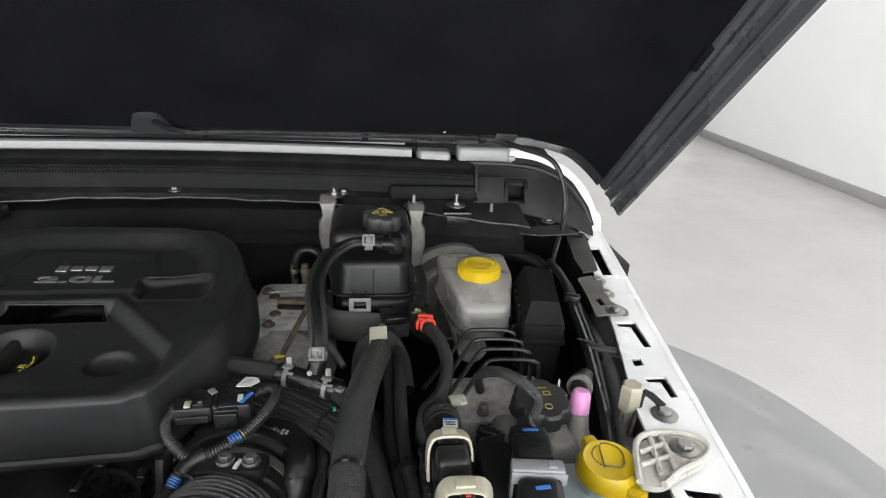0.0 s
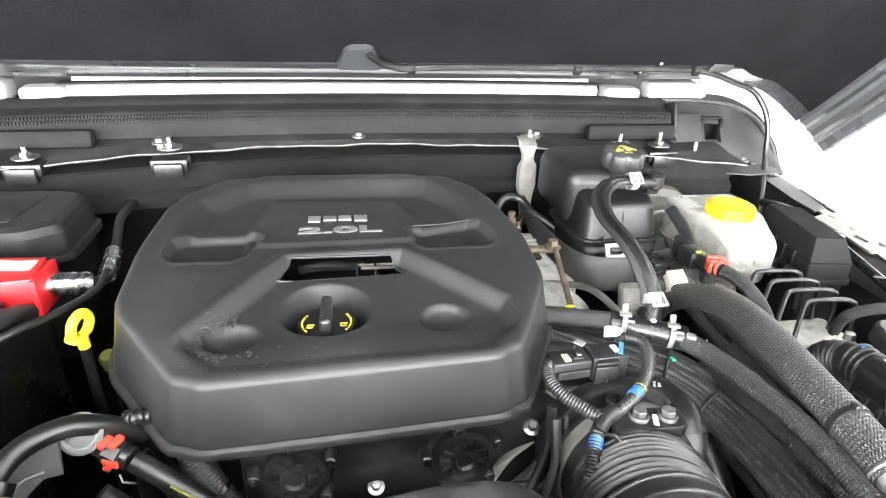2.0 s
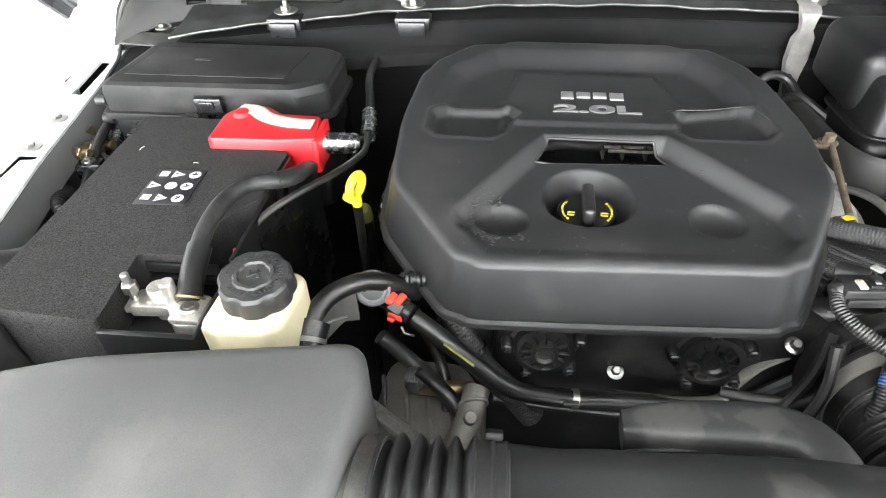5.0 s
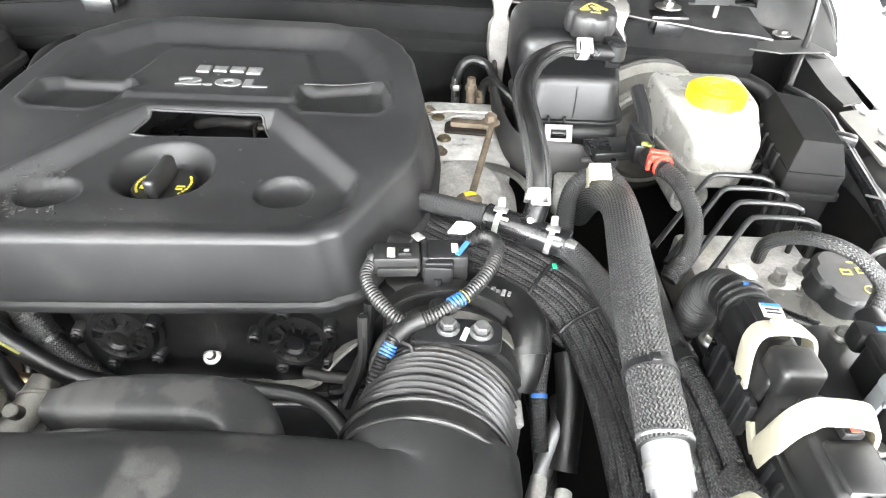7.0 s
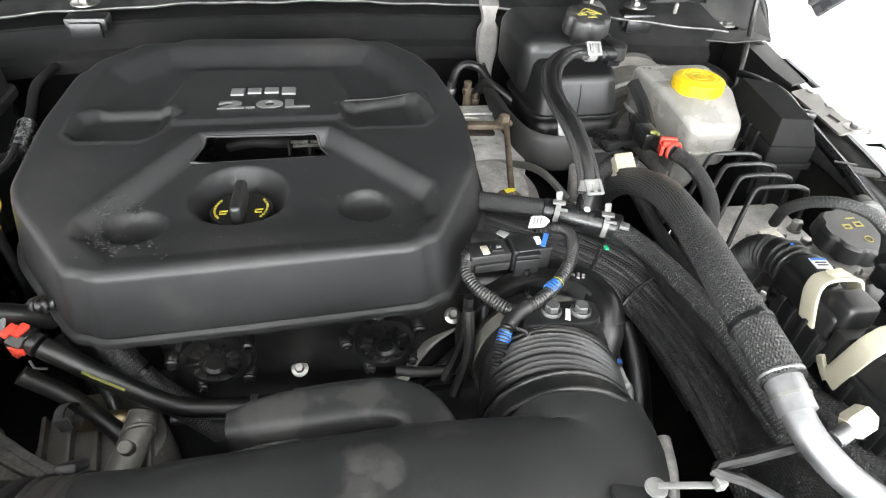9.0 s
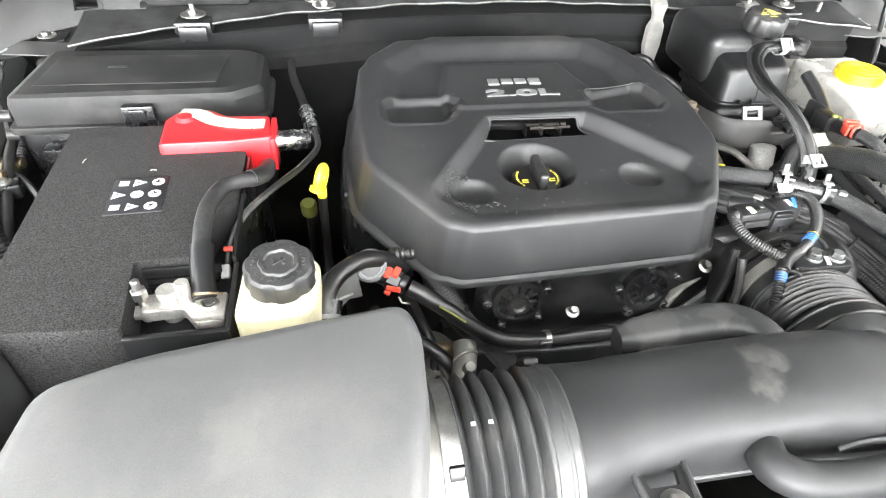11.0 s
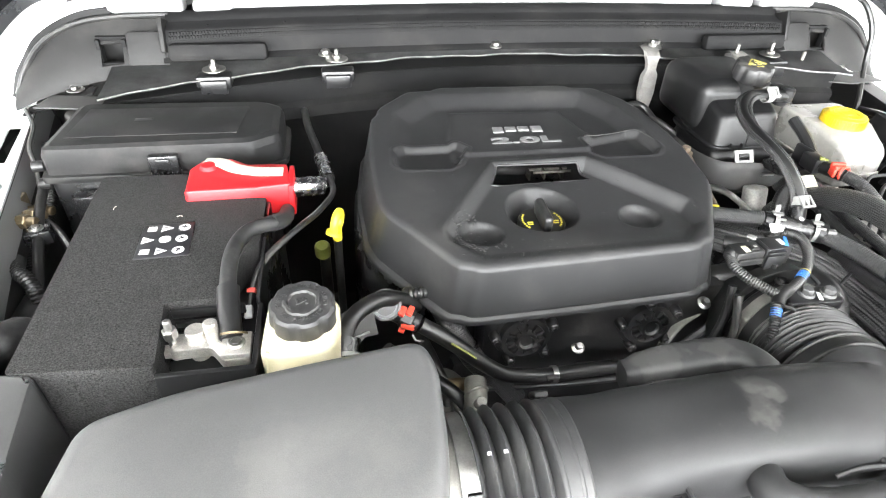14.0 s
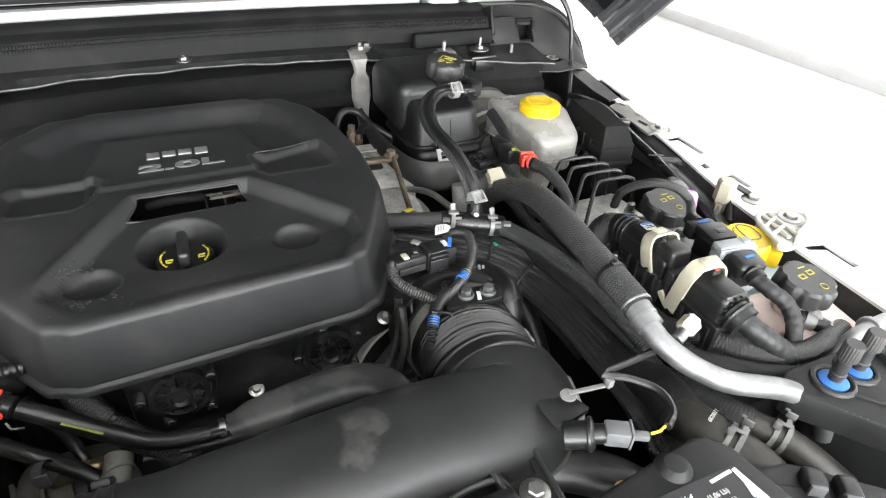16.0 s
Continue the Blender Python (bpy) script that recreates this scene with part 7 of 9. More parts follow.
cap = part("cap", lathe([(0, 0.0165), (0.0265, 0.0165), (0.0302, 0.0145), (0.0315, 0.003), (0.0320, 0.0), (0, 0)], (0.490, 0.742, 1.139), (0, 0, 1), 56), M_YELLOW, brake, "bright yellow screw cap with raised writing")
for k in range(48):
    a = 2 * math.pi * k / 48
    part("grip_ridge", box((0.490 + 0.0311 * math.cos(a), 0.742 + 0.0311 * math.sin(a), 1.1465), (0.0015, 0.0017, 0.011), 0, rz=math.degrees(a)), M_YELLOW, cap)
for R in (0.009, 0.0155, 0.0215):
    part("raised_ring", torus((0.490, 0.742, 1.1553), (0, 0, 1), R * 1.1, 0.0010, 36, 6), M_YELLOW, cap)
for k in range(30):
    a = 2 * math.pi * k / 30
    part("raised_letter", box((0.490 + 0.0204 * math.cos(a), 0.742 + 0.0204 * math.sin(a), 1.1560), (0.0030, 0.0014, 0.0016), 0, rz=math.degrees(a)), M_YELLOW, cap)
part("level_mark", box((0.500, 0.6718, 1.100), (0.020, 0.001, 0.008), 0), M_WHITETANK, brake)
boost = thing("brake_booster", (0.46, 0.9, 0.95), "round pale metal brake booster behind the reservoir", "brake booster")
part("shell", lathe([(0, -0.012), (0.030, -0.012), (0.034, -0.004), (0.056, 0.0), (0.060, 0.008), (0.078, 0.012), (0.083, 0.022), (0.086, 0.034), (0.098, 0.036), (0.101, 0.040), (0.101, 0.048), (0.096, 0.05), (0.094, 0.10), (0, 0.10)], (0.480, 0.865, 1.020), (0, 1, -0.05), 56), M_BOOSTER, boost)
part("rim", torus((0.480, 0.906, 1.018), (0, 1, -0.05), 0.099, 0.0045, 56), M_GREYCAP, boost)
part("pressed_ring", torus((0.480, 0.873, 1.0195), (0, 1, -0.05), 0.069, 0.003, 56), M_CAST, boost)
part("master_cylinder", cyl((0.48, 0.70, 1.035), (0.478, 0.87, 1.03), 0.022), M_CAST, boost, "grey cast master cylinder")
solo("vacuum_pipe", tube([(0.40, 0.925, 1.092), (0.46, 0.93, 1.100), (0.56, 0.925, 1.100), (0.63, 0.90, 1.085), (0.645, 0.87, 1.06)], 0.012, 14), M_DARK, "thick black hose along the firewall", "hose")

relay = thing("relay_box", (0.565, 0.69, 0.98), "black plastic relay box with a chamfered lid", "relay box")
part("base", prism(rounded([(0.530, 0.628), (0.584, 0.622), (0.604, 0.742), (0.550, 0.760)], 0.006, 3), 0.98, 1.092, 0.003), M_COWL, relay)
part("rim", prism(rounded([(0.526, 0.624), (0.588, 0.617), (0.608, 0.745), (0.548, 0.765)], 0.006, 3), 1.090, 1.098, 0.001), M_COWL, relay)
part("lid", prism(rounded([(0.530, 0.628), (0.586, 0.621), (0.606, 0.744), (0.550, 0.762)], 0.004, 3), 1.097, 1.118, 0.001), M_COWL, relay)
bm = prism([(0.531, 0.629), (0.585, 0.622), (0.605, 0.743), (0.551, 0.761)], 1.118, 1.146, 0.0012, 2)
for v in bm.verts:
    if v.co.z > 1.13:
        v.co.x += 0.011 if v.co.x < 0.565 else -0.006
        v.co.y += 0.014 if v.co.y < 0.69 else -0.004
part("lid_top", bm, M_COWL, relay, angle=15)
for k in range(5):
    part("lid_rib", box((0.5345 + 0.0035 * k, 0.66 + 0.022 * k, 1.110), (0.004, 0.003, 0.022), 0.0008, rz=-9), M_BLACK, relay)
for dy in (0.0, 0.02):
    part("clip", box((0.527, 0.66 + dy, 1.088), (0.006, 0.006, 0.03), 0.001, rx=20), M_BLACK, relay)

hyd = thing("hydraulic_unit", (0.48, 0.55, 0.98), "cast metal hydraulic unit with four bent black brake pipes", "hydraulic unit")
part("valve_block", box((0.485, 0.555, 1.030), (0.12, 0.09, 0.06), 0.006), M_CAST, hyd)
part("tag", box((0.475, 0.502, 1.055), (0.03, 0.004, 0.014), 0.001), M_LABELBLACK, hyd)
for k in range(4):
    y = 0.628 - k * 0.0235
    x = 0.004 * k
    part("brake_pipe", tube([(0.392 + x, y - 0.066, 1.070), (0.420 + x, y - 0.036, 1.085), (0.444 + x, y - 0.012, 1.103), (0.454 + x, y - 0.003, 1.110), (0.464 + x, y, 1.112), (0.496 + x, y - 0.001, 1.112), (0.512 + x, y - 0.003, 1.110), (0.519 + x, y - 0.005, 1.102), (0.521 + x, y - 0.008, 1.06)], 0.0027, 10), M_SATIN, hyd, "bent black brake pipe")
for p in ((0.46, 0.525, 1.06), (0.50, 0.53, 1.06), (0.53, 0.545, 1.06), (0.52, 0.515, 1.06)):
    part("union_nut", hexbolt(p, 0.006, 0.012, washer=1.3), M_STEEL, hyd)

ob = thing("air_conditioning_hose", (0.33, 0.45, 1.1), "thick black braided hose running forward, tied with a strap", "hose")
part("hose", tube([(0.335, 0.640, 1.05), (0.338, 0.622, 1.080), (0.340, 0.596, 1.104), (0.338, 0.562, 1.124), (0.331, 0.51, 1.146), (0.319, 0.445, 1.158), (0.309, 0.375, 1.1585), (0.306, 0.32, 1.154), (0.3050, 0.296, 1.1505)], 0.0145, 24), M_BRAIDLIGHT, ob)
part("strap", ring((0.3065, 0.338, 1.156), (-0.08, -1, -0.05), 0.0147, 0.0011, 0.0045), M_SATIN, ob, "black cable tie")
part("strap_lock", box((0.305, 0.337, 1.172), (0.006, 0.006, 0.005), 0.001), M_SATIN, ob)
tag = part("plastic_tag", box((0.339, 0.608, 1.1225), (0.021, 0.018, 0.003), 0.001, rx=32, ry=-3), M_CREAM, ob, "cream plastic tag wrapped round the hose")
part("tag_side", box((0.3285, 0.608, 1.1175), (0.002, 0.018, 0.012), 0.001, rx=32), M_CREAM, tag)
part("tag_tail", box((0.3280, 0.602, 1.106), (0.002, 0.009, 0.016), 0.001, rx=15), M_CREAM, tag)
ob = thing("air_conditioning_pipe", (0.36, 0.22, 1.08), "bright bare aluminium pipe bending towards the wing", "pipe")
part("pipe", tube([(0.305, 0.300, 1.151), (0.3035, 0.282, 1.146), (0.304, 0.262, 1.140), (0.314, 0.242, 1.132), (0.331, 0.225, 1.124), (0.345, 0.215, 1.120), (0.368, 0.205, 1.116), (0.395, 0.197, 1.108), (0.422, 0.190, 1.092), (0.445, 0.182, 1.072), (0.46, 0.175, 1.04)], 0.0098, 24), M_ALU, ob)
part("ferrule", tube([(0.3052, 0.303, 1.1515), (0.304, 0.288, 1.148), (0.3037, 0.276, 1.1445)], 0.0120, 24), M_ALU, ob, "crimped aluminium ferrule")
part("ferrule_ring", torus((0.3052, 0.300, 1.1512), (-0.08, -1, -0.25), 0.0128, 0.0022), M_ALU, ob)
part("ferrule_groove", ring((0.3040, 0.286, 1.1474), (-0.05, -1, -0.3), 0.0121, 0.0006, 0.002), M_STEEL, ob)
part("service_neck", cyl((0.318, 0.258, 1.140), (0.330, 0.262, 1.144), 0.0055), M_ALU, ob)
part("service_cap", merge(lathe([(0, 0.017), (0.0072, 0.017), (0.0088, 0.015), (0.0088, 0.003), (0.0068, 0.0), (0, 0)], (0.328, 0.2625, 1.1435), (0.85, 0.22, 0.25), 6)), M_CREAM, ob, "cream plastic service valve cap")

ob = thing("wiring_bundle", (0.25, 0.45, 1.05), "broad black braided wiring bundle", "wiring bundle", "wiring bundles")
strands(ob, [(0.125, 0.622, 1.075), (0.165, 0.585, 1.086), (0.200, 0.556, 1.088), (0.241, 0.536, 1.084), (0.280, 0.514, 1.077), (0.310, 0.492, 1.067), (0.326, 0.460, 1.060), (0.335, 0.420, 1.056), (0.340, 0.375, 1.053), (0.341, 0.335, 1.050), (0.340, 0.29, 1.046), (0.338, 0.24, 1.035), (0.340, 0.19, 1.01)], 10, 0.0068, 0.0053, M_BRAIDFINE)
for p, ax in (((0.283, 0.512, 1.076), (0.80, -0.6, 0)), ((0.320, 0.476, 1.063), (0.5, -0.87, 0)), ((0.343, 0.392, 1.050), (0.2, -0.97, 0))):
    side = Vector(ax).normalized().cross(Vector((0, 0, 1)))
    band = [Vector(p) + side * (0.0360 * math.cos(a)) + Vector((0, 0, 0.0072 * math.sin(a) - 0.004 * math.cos(a) ** 2)) for a in (2 * math.pi * k / 24 for k in range(25))]
    part("tape_band", tube(band, 0.0016, 6), M_SATIN, ob, "black tape band")
part("green_mark", box((0.288, 0.512, 1.0845), (0.004, 0.006, 0.002), 0.0005), M_GREEN, ob)
ob = thing("wiring_bundle", (0.26, 0.48, 1.04), "second black braided bundle below the first", "wiring bundle", "wiring bundles")
strands(ob, [(0.11, 0.585, 1.06), (0.16, 0.545, 1.065), (0.215, 0.512, 1.062), (0.258, 0.500, 1.050), (0.300, 0.480, 1.036), (0.332, 0.445, 1.020), (0.348, 0.38, 1.00)], 4, 0.0072, 0.0056, M_BRAIDFINE)
for pts, r in (([(0.345, 0.66, 1.08), (0.352, 0.650, 1.100), (0.360, 0.62, 1.106), (0.363, 0.58, 1.104), (0.362, 0.55, 1.102), (0.359, 0.468, 1.100), (0.360, 0.405, 1.100), (0.365, 0.367, 1.100), (0.370, 0.30, 1.095), (0.374, 0.24, 1.08)], 0.0070),
               ([(0.336, 0.64, 1.075), (0.350, 0.60, 1.094), (0.350, 0.54, 1.088), (0.348, 0.47, 1.088), (0.349, 0.441, 1.089), (0.351, 0.406, 1.090), (0.357, 0.354, 1.090), (0.357, 0.306, 1.088), (0.360, 0.24, 1.07)], 0.0072),
               ([(0.332, 0.52, 1.068), (0.336, 0.44, 1.074), (0.340, 0.37, 1.076), (0.342, 0.30, 1.072), (0.345, 0.22, 1.06)], 0.0080),
               ([(0.314, 0.600, 1.05), (0.315, 0.612, 1.078), (0.320, 0.618, 1.097), (0.331, 0.618, 1.110), (0.345, 0.616, 1.113), (0.358, 0.609, 1.108), (0.367, 0.585, 1.098), (0.370, 0.54, 1.085)], 0.0095)):
    solo("harness_hose", tube(pts, r, 14), M_BRAID, "narrow black braided hose running forward", "hose", "harness hoses")
for p in ((0.350, 0.405, 1.090), (0.361, 0.400, 1.100)):
    solo("harness_tie", ring(p, (0.1, -1, 0), 0.0074, 0.0014, 0.012), M_SATIN, "black tape wound round a hose", "tape")

ob = thing("heater_hose", (0.24, 0.53, 1.1), "black sleeved heater hose with pale retaining clips", "hose")
part("hose", tube([(0.125, 0.605, 1.098), (0.160, 0.575, 1.108), (0.200, 0.552, 1.114), (0.240, 0.534, 1.116), (0.282, 0.518, 1.110), (0.306, 0.49, 1.106), (0.322, 0.44, 1.104), (0.336, 0.38, 1.098), (0.345, 0.30, 1.08)], 0.0098, 16), M_BRAID, ob)
part("tee", merge(cyl((0.226, 0.540, 1.115), (0.296, 0.512, 1.108), 0.0125), cyl((0.264, 0.526, 1.112), (0.272, 0.543, 1.134), 0.010)), M_SATIN, ob, "black plastic tee piece")
for p in ((0.238, 0.534, 1.116), (0.281, 0.5165, 1.111)):
    cl = part("retaining_clip", ring(p, (1, -0.4, -0.1), 0.0125, 0.0011, 0.005), M_LIGHTGREY, ob, "pale grey retaining clip")
    part("clip_stem", box((p[0] + 0.001, p[1] + 0.002, p[2] + 0.017), (0.0065, 0.0030, 0.010), 0.0014, rx=-15), M_LIGHTGREY, cl)
    part("clip_arm", box((p[0], p[1] - 0.003, p[2] + 0.0130), (0.012, 0.007, 0.0025), 0.001, rz=-20), M_LIGHTGREY, cl)
    part("clip_arm", box((p[0] + 0.001, p[1] - 0.010, p[2] + 0.009), (0.011, 0.003, 0.003), 0.001, rz=-20), M_LIGHTGREY, cl)
part("white_dot", lathe([(0, 0.002), (0.003, 0.001), (0.003, 0)], (0.262, 0.520, 1.1265), (0, -0.3, 1), 12), M_LABEL, ob)
part("square_clip", box((0.295, 0.503, 1.117), (0.009, 0.008, 0.004), 0.001, rz=-30), M_LIGHTGREY, ob)
solo("vacuum_connector", merge(cyl((0.395, 0.650, 1.118), (0.402, 0.618, 1.122), 0.009), box((0.392, 0.665, 1.118), (0.02, 0.03, 0.022), 0.003)), M_SATIN, "black connector block beside the reservoir", "connector")
solo("red_lock", merge(box((0.400, 0.632, 1.1305), (0.019, 0.006, 0.008), 0.0015, rz=-15), box((0.398, 0.624, 1.1295), (0.017, 0.005, 0.008), 0.0015, rz=-15), box((0.390, 0.627, 1.124), (0.004, 0.014, 0.012), 0.0012, rz=-15)), M_REDCLIP, "small red locking clip on a connector", "clip")
solo("yellow_clip", merge(box((0.391, 0.652, 1.1305), (0.007, 0.005, 0.004), 0.0012, rz=-15), box((0.394, 0.648, 1.131), (0.003, 0.006, 0.003), 0.001, rz=20)), M_DULLGREEN, "small yellow-green locking clip on a connector", "clip")
solo("lock_ring", torus((0.402, 0.620, 1.124), (0.2, -0.95, 0.1), 0.0092, 0.0018, 24, 6), M_REDCLIP, "red ring at the end of a connector", "ring")
solo("vacuum_loom", tube([(0.404, 0.618, 1.122), (0.414, 0.595, 1.118), (0.420, 0.565, 1.105), (0.412, 0.535, 1.09), (0.392, 0.515, 1.07)], 0.008, 12), M_BRAID, "short braided loom curving down", "wire loom")
solo("support_clip", merge(box((0.38, 0.695, 1.10), (0.07, 0.035, 0.012), 0.003, rz=12), box((0.395, 0.69, 1.115), (0.012, 0.03, 0.03), 0.003), tube([(0.40, 0.74, 1.15), (0.404, 0.71, 1.135), (0.402, 0.68, 1.12)], 0.008, 10)), M_SATIN, "black plastic carrier under the reservoir", "carrier")

# sensor on the throttle side
ob = thing("pressure_sensor", (0.17, 0.47, 1.1), "black pressure sensor with plug, blue paint stripe and paper tag", "sensor")
plug = part("plug", box((0.1545, 0.469, 1.124), (0.036, 0.021, 0.017), 0.003, rz=4), M_BLACK, ob)
part("plug_ledge", box((0.1555, 0.4575, 1.121), (0.030, 0.004, 0.008), 0.001, rz=4), M_BLACK, plug)
part("plug_window", box((0.1505, 0.4655, 1.1330), (0.006, 0.010, 0.002), 0.0005, rz=4), M_CREAM, plug)
part("plug_lock", box((0.1605, 0.466, 1.1335), (0.010, 0.008, 0.003), 0.001, rz=4), M_SATIN, plug)
part("lock_tip", box((0.1620, 0.466, 1.1353), (0.004, 0.003, 0.001), 0.0003), M_LIGHTGREY, plug)
part("plug_gland", cyl((0.1385, 0.468, 1.124), (0.1335, 0.466, 1.123), 0.0085, 0.007, 16), M_RUBBER, plug)
part("body", box((0.1925, 0.474, 1.119), (0.033, 0.024, 0.027), 0.004, rz=4), M_BLACK, ob)
part("collar", box((0.1755, 0.4725, 1.122), (0.005, 0.025, 0.023), 0.002, rz=4), M_SATIN, ob)
part("blue_stripe", box((0.2045, 0.473, 1.1331), (0.004, 0.018, 0.0008), 0, rz=-28), M_BLUE, ob)
part("sensor_label", box((0.1985, 0.473, 1.1331), (0.005, 0.010, 0.0008), 0, rz=4), M_LABEL, ob)
part("stand", box((0.1865, 0.4585, 1.098), (0.022, 0.004, 0.056), 0.0018), M_SATIN, ob, "folded black steel stand")
part("stand_top", box((0.1865, 0.470, 1.1285), (0.022, 0.026, 0.004), 0.0015, rz=2), M_SATIN, ob)
part("stand_crease", tube([(0.1865, 0.4562, 1.116), (0.1865, 0.4545, 1.095), (0.1865, 0.4555, 1.078)], 0.003, 8), M_SATIN, ob)
part("foot_screw", hexbolt((0.188, 0.438, 1.104), 0.005, 0.004), M_ENGINE, ob)
part("paper_tag", prism(rounded([(0.192, 0.484), (0.200, 0.500), (0.211, 0.499), (0.215, 0.492), (0.207, 0.484)], 0.002, 2), 1.138, 1.139, 0), M_LABEL, ob, "small white paper tag")
for k in range(3):
    part("tag_print", box((0.200 + 0.0030 * k, 0.492, 1.1392), (0.0009, 0.009, 0.0004), 0, rz=-25), M_GREY, ob)
part("tube_stub", cyl((0.150, 0.498, 1.118), (0.168, 0.482, 1.124), 0.0085), M_RUBBER, ob)
part("stub_mark", box((0.170, 0.484, 1.134), (0.007, 0.009, 0.002), 0.0006, rz=40), M_LIGHTGREY, ob)
ob = thing("sensor_loom", (0.17, 0.43, 1.09), "looped black corrugated wire loom with blue tape", "wire loom")
part("loom", tube([(0.136, 0.466, 1.123), (0.133, 0.452, 1.121), (0.138, 0.438, 1.118), (0.149, 0.425, 1.115), (0.163, 0.415, 1.112), (0.185, 0.420, 1.114), (0.208, 0.436, 1.120), (0.226, 0.460, 1.126), (0.232, 0.484, 1.128), (0.224, 0.500, 1.124), (0.208, 0.502, 1.116)], 0.0052, 14, pitch=0.0026, depth=0.0004), M_RUBBER, ob)
part("tail", tube([(0.166, 0.414, 1.110), (0.157, 0.404, 1.106), (0.150, 0.392, 1.098), (0.144, 0.380, 1.085), (0.14, 0.37, 1.05)], 0.0052, 14, pitch=0.0026, depth=0.0004), M_RUBBER, ob)
part("branch_wrap", tube([(0.176, 0.417, 1.113), (0.164, 0.411, 1.110), (0.157, 0.403, 1.106)], 0.0068, 12), M_RUBBER, ob, "taped branch of the loom")
for k in range(4):
    a, b = [Vector(p) for p in [(0.1545, 0.3995, 1.1035), (0.1515, 0.3945, 1.0995)]]
    part("blue_mark", tube([a.lerp(b, k / 3 - 0.09), a.lerp(b, k / 3 + 0.09)], 0.0057, 12), M_BLUE, ob, "blue printed dashes")
for k in range(4):
    a, b = [Vector(p) for p in [(0.1965, 0.4278, 1.1172), (0.2035, 0.4325, 1.1187)]]
    part("blue_mark", tube([a.lerp(b, k / 3 - 0.09), a.lerp(b, k / 3 + 0.09)], 0.0057, 12), M_BLUE, ob, "blue printed dashes")
part("yellow_tape", tube([(0.2058, 0.4342, 1.1194), (0.2064, 0.4347, 1.1196)], 0.0057, 12), M_ICON, ob, "yellow identification tape")
part("loose_end", tube([(0.158, 0.402, 1.106), (0.168, 0.397, 1.107), (0.172, 0.392, 1.104)], 0.0018, 6), M_RUBBER, ob)
for i, (a, b) in enumerate((((0.132, 0.43, 1.10), (0.118, 0.40, 1.03)), ((0.135, 0.445, 1.10), (0.115, 0.425, 1.02)))):
    solo("wire_run", tube([a, ((a[0] + b[0]) / 2 + 0.006, (a[1] + b[1]) / 2, (a[2] + b[2]) / 2), b], 0.0045, 8), M_RUBBER, "dark wire dropping beside the engine", "wire", "wires")

# control connectors
mod = thing("control_module", (0.43, 0.37, 1.0), "black control module on a carrier", "control module")
part("case", box((0.424, 0.34, 1.075), (0.098, 0.17, 0.05), 0.006), M_BLACK, mod)
part("carrier", box((0.43, 0.34, 1.03), (0.10, 0.24, 0.05), 0.006), M_SATIN, mod)
part("cover_plate", prism(rounded([(0.418, 0.300), (0.446, 0.300), (0.470, 0.395), (0.455, 0.412), (0.425, 0.405)], 0.006, 3), 1.10, 1.128, 0.003), M_BLACK, mod)
for p in ((0.458, 0.397, 1.130), (0.378, 0.405, 1.112), (0.432, 0.31, 1.128)):
    part("case_bolt", hexbolt(p, 0.005, 0.006), M_STEEL, mod)


def strip(pts, thick, wide, n=0.003):
    """A flat plastic strap bent along a line."""
    return loft(pts, [(thick, wide), (thick, wide)], 16, n, side=(1, 0, 0), square=6)


def cream_lever(ob, pts, w):
    lever = part("cream_lever", strip(pts, 0.0014, w), M_CREAM, ob, "cream plastic locking lever")
    x0, x1 = pts[4], pts[5]
    part("lever_bar", box(((x0[0] + x1[0]) / 2, (x0[1] + x1[1]) / 2 + 0.001, x0[2] + 0.002), (abs(x1[0] - x0[0]) * 0.75, w * 1.3, 0.003), 0.001), M_CREAM, lever)
    return lever


# plug with its cable leaving to the rear
ob = thing("module_plug", (0.392, 0.37, 1.1), "large black wiring plug held by a cream lever, rear cable", "wiring plug", "module plugs")
part("housing", box((0.3925, 0.372, 1.126), (0.033, 0.066, 0.050), 0.005, 3), M_BLACK, ob)
part("raised_lid", box((0.3935, 0.388, 1.152), (0.025, 0.034, 0.014), 0.004, taper=0.85), M_BLACK, ob)
part("head_block", box((0.3925, 0.347, 1.150), (0.029, 0.026, 0.028), 0.005, 3, taper=0.92), M_BLACK, ob, "smooth box-shaped plug head")
part("front_ledge", box((0.3925, 0.331, 1.128), (0.034, 0.012, 0.036), 0.003), M_BLACK, ob)
part("side_shelf", box((0.3735, 0.365, 1.118), (0.006, 0.060, 0.030), 0.002), M_SATIN, ob)
for q in range(4):
    part("side_rib", box((0.3705, 0.342 + 0.013 * q, 1.120), (0.003, 0.004, 0.032), 0.001), M_SATIN, ob)
cream_lever(ob, [(0.3725, 0.345, 1.110), (0.3730, 0.354, 1.128), (0.3735, 0.364, 1.150), (0.3765, 0.368, 1.160), (0.383, 0.369, 1.1645), (0.401, 0.368, 1.165), (0.408, 0.367, 1.161), (0.4105, 0.364, 1.153), (0.411, 0.361, 1.144)], 0.0075)
boot = part("boot", tube([(0.3925, 0.402, 1.142), (0.392, 0.414, 1.141), (0.390, 0.426, 1.138)], 0.0160, 20), M_RUBBER, ob)
for q in range(3):
    part("boot_ring", torus((0.3922, 0.405 + 0.006 * q, 1.1415), (0, 1, -0.1), 0.0160, 0.0016, 24, 6), M_RUBBER, boot)
part("taped_sleeve", tube([(0.3905, 0.424, 1.138), (0.389, 0.438, 1.131), (0.388, 0.448, 1.114), (0.388, 0.453, 1.08)], 0.0150, 20, pitch=0.004, depth=0.0009, helix=1), M_WRAP, ob, "taped cable sleeve")
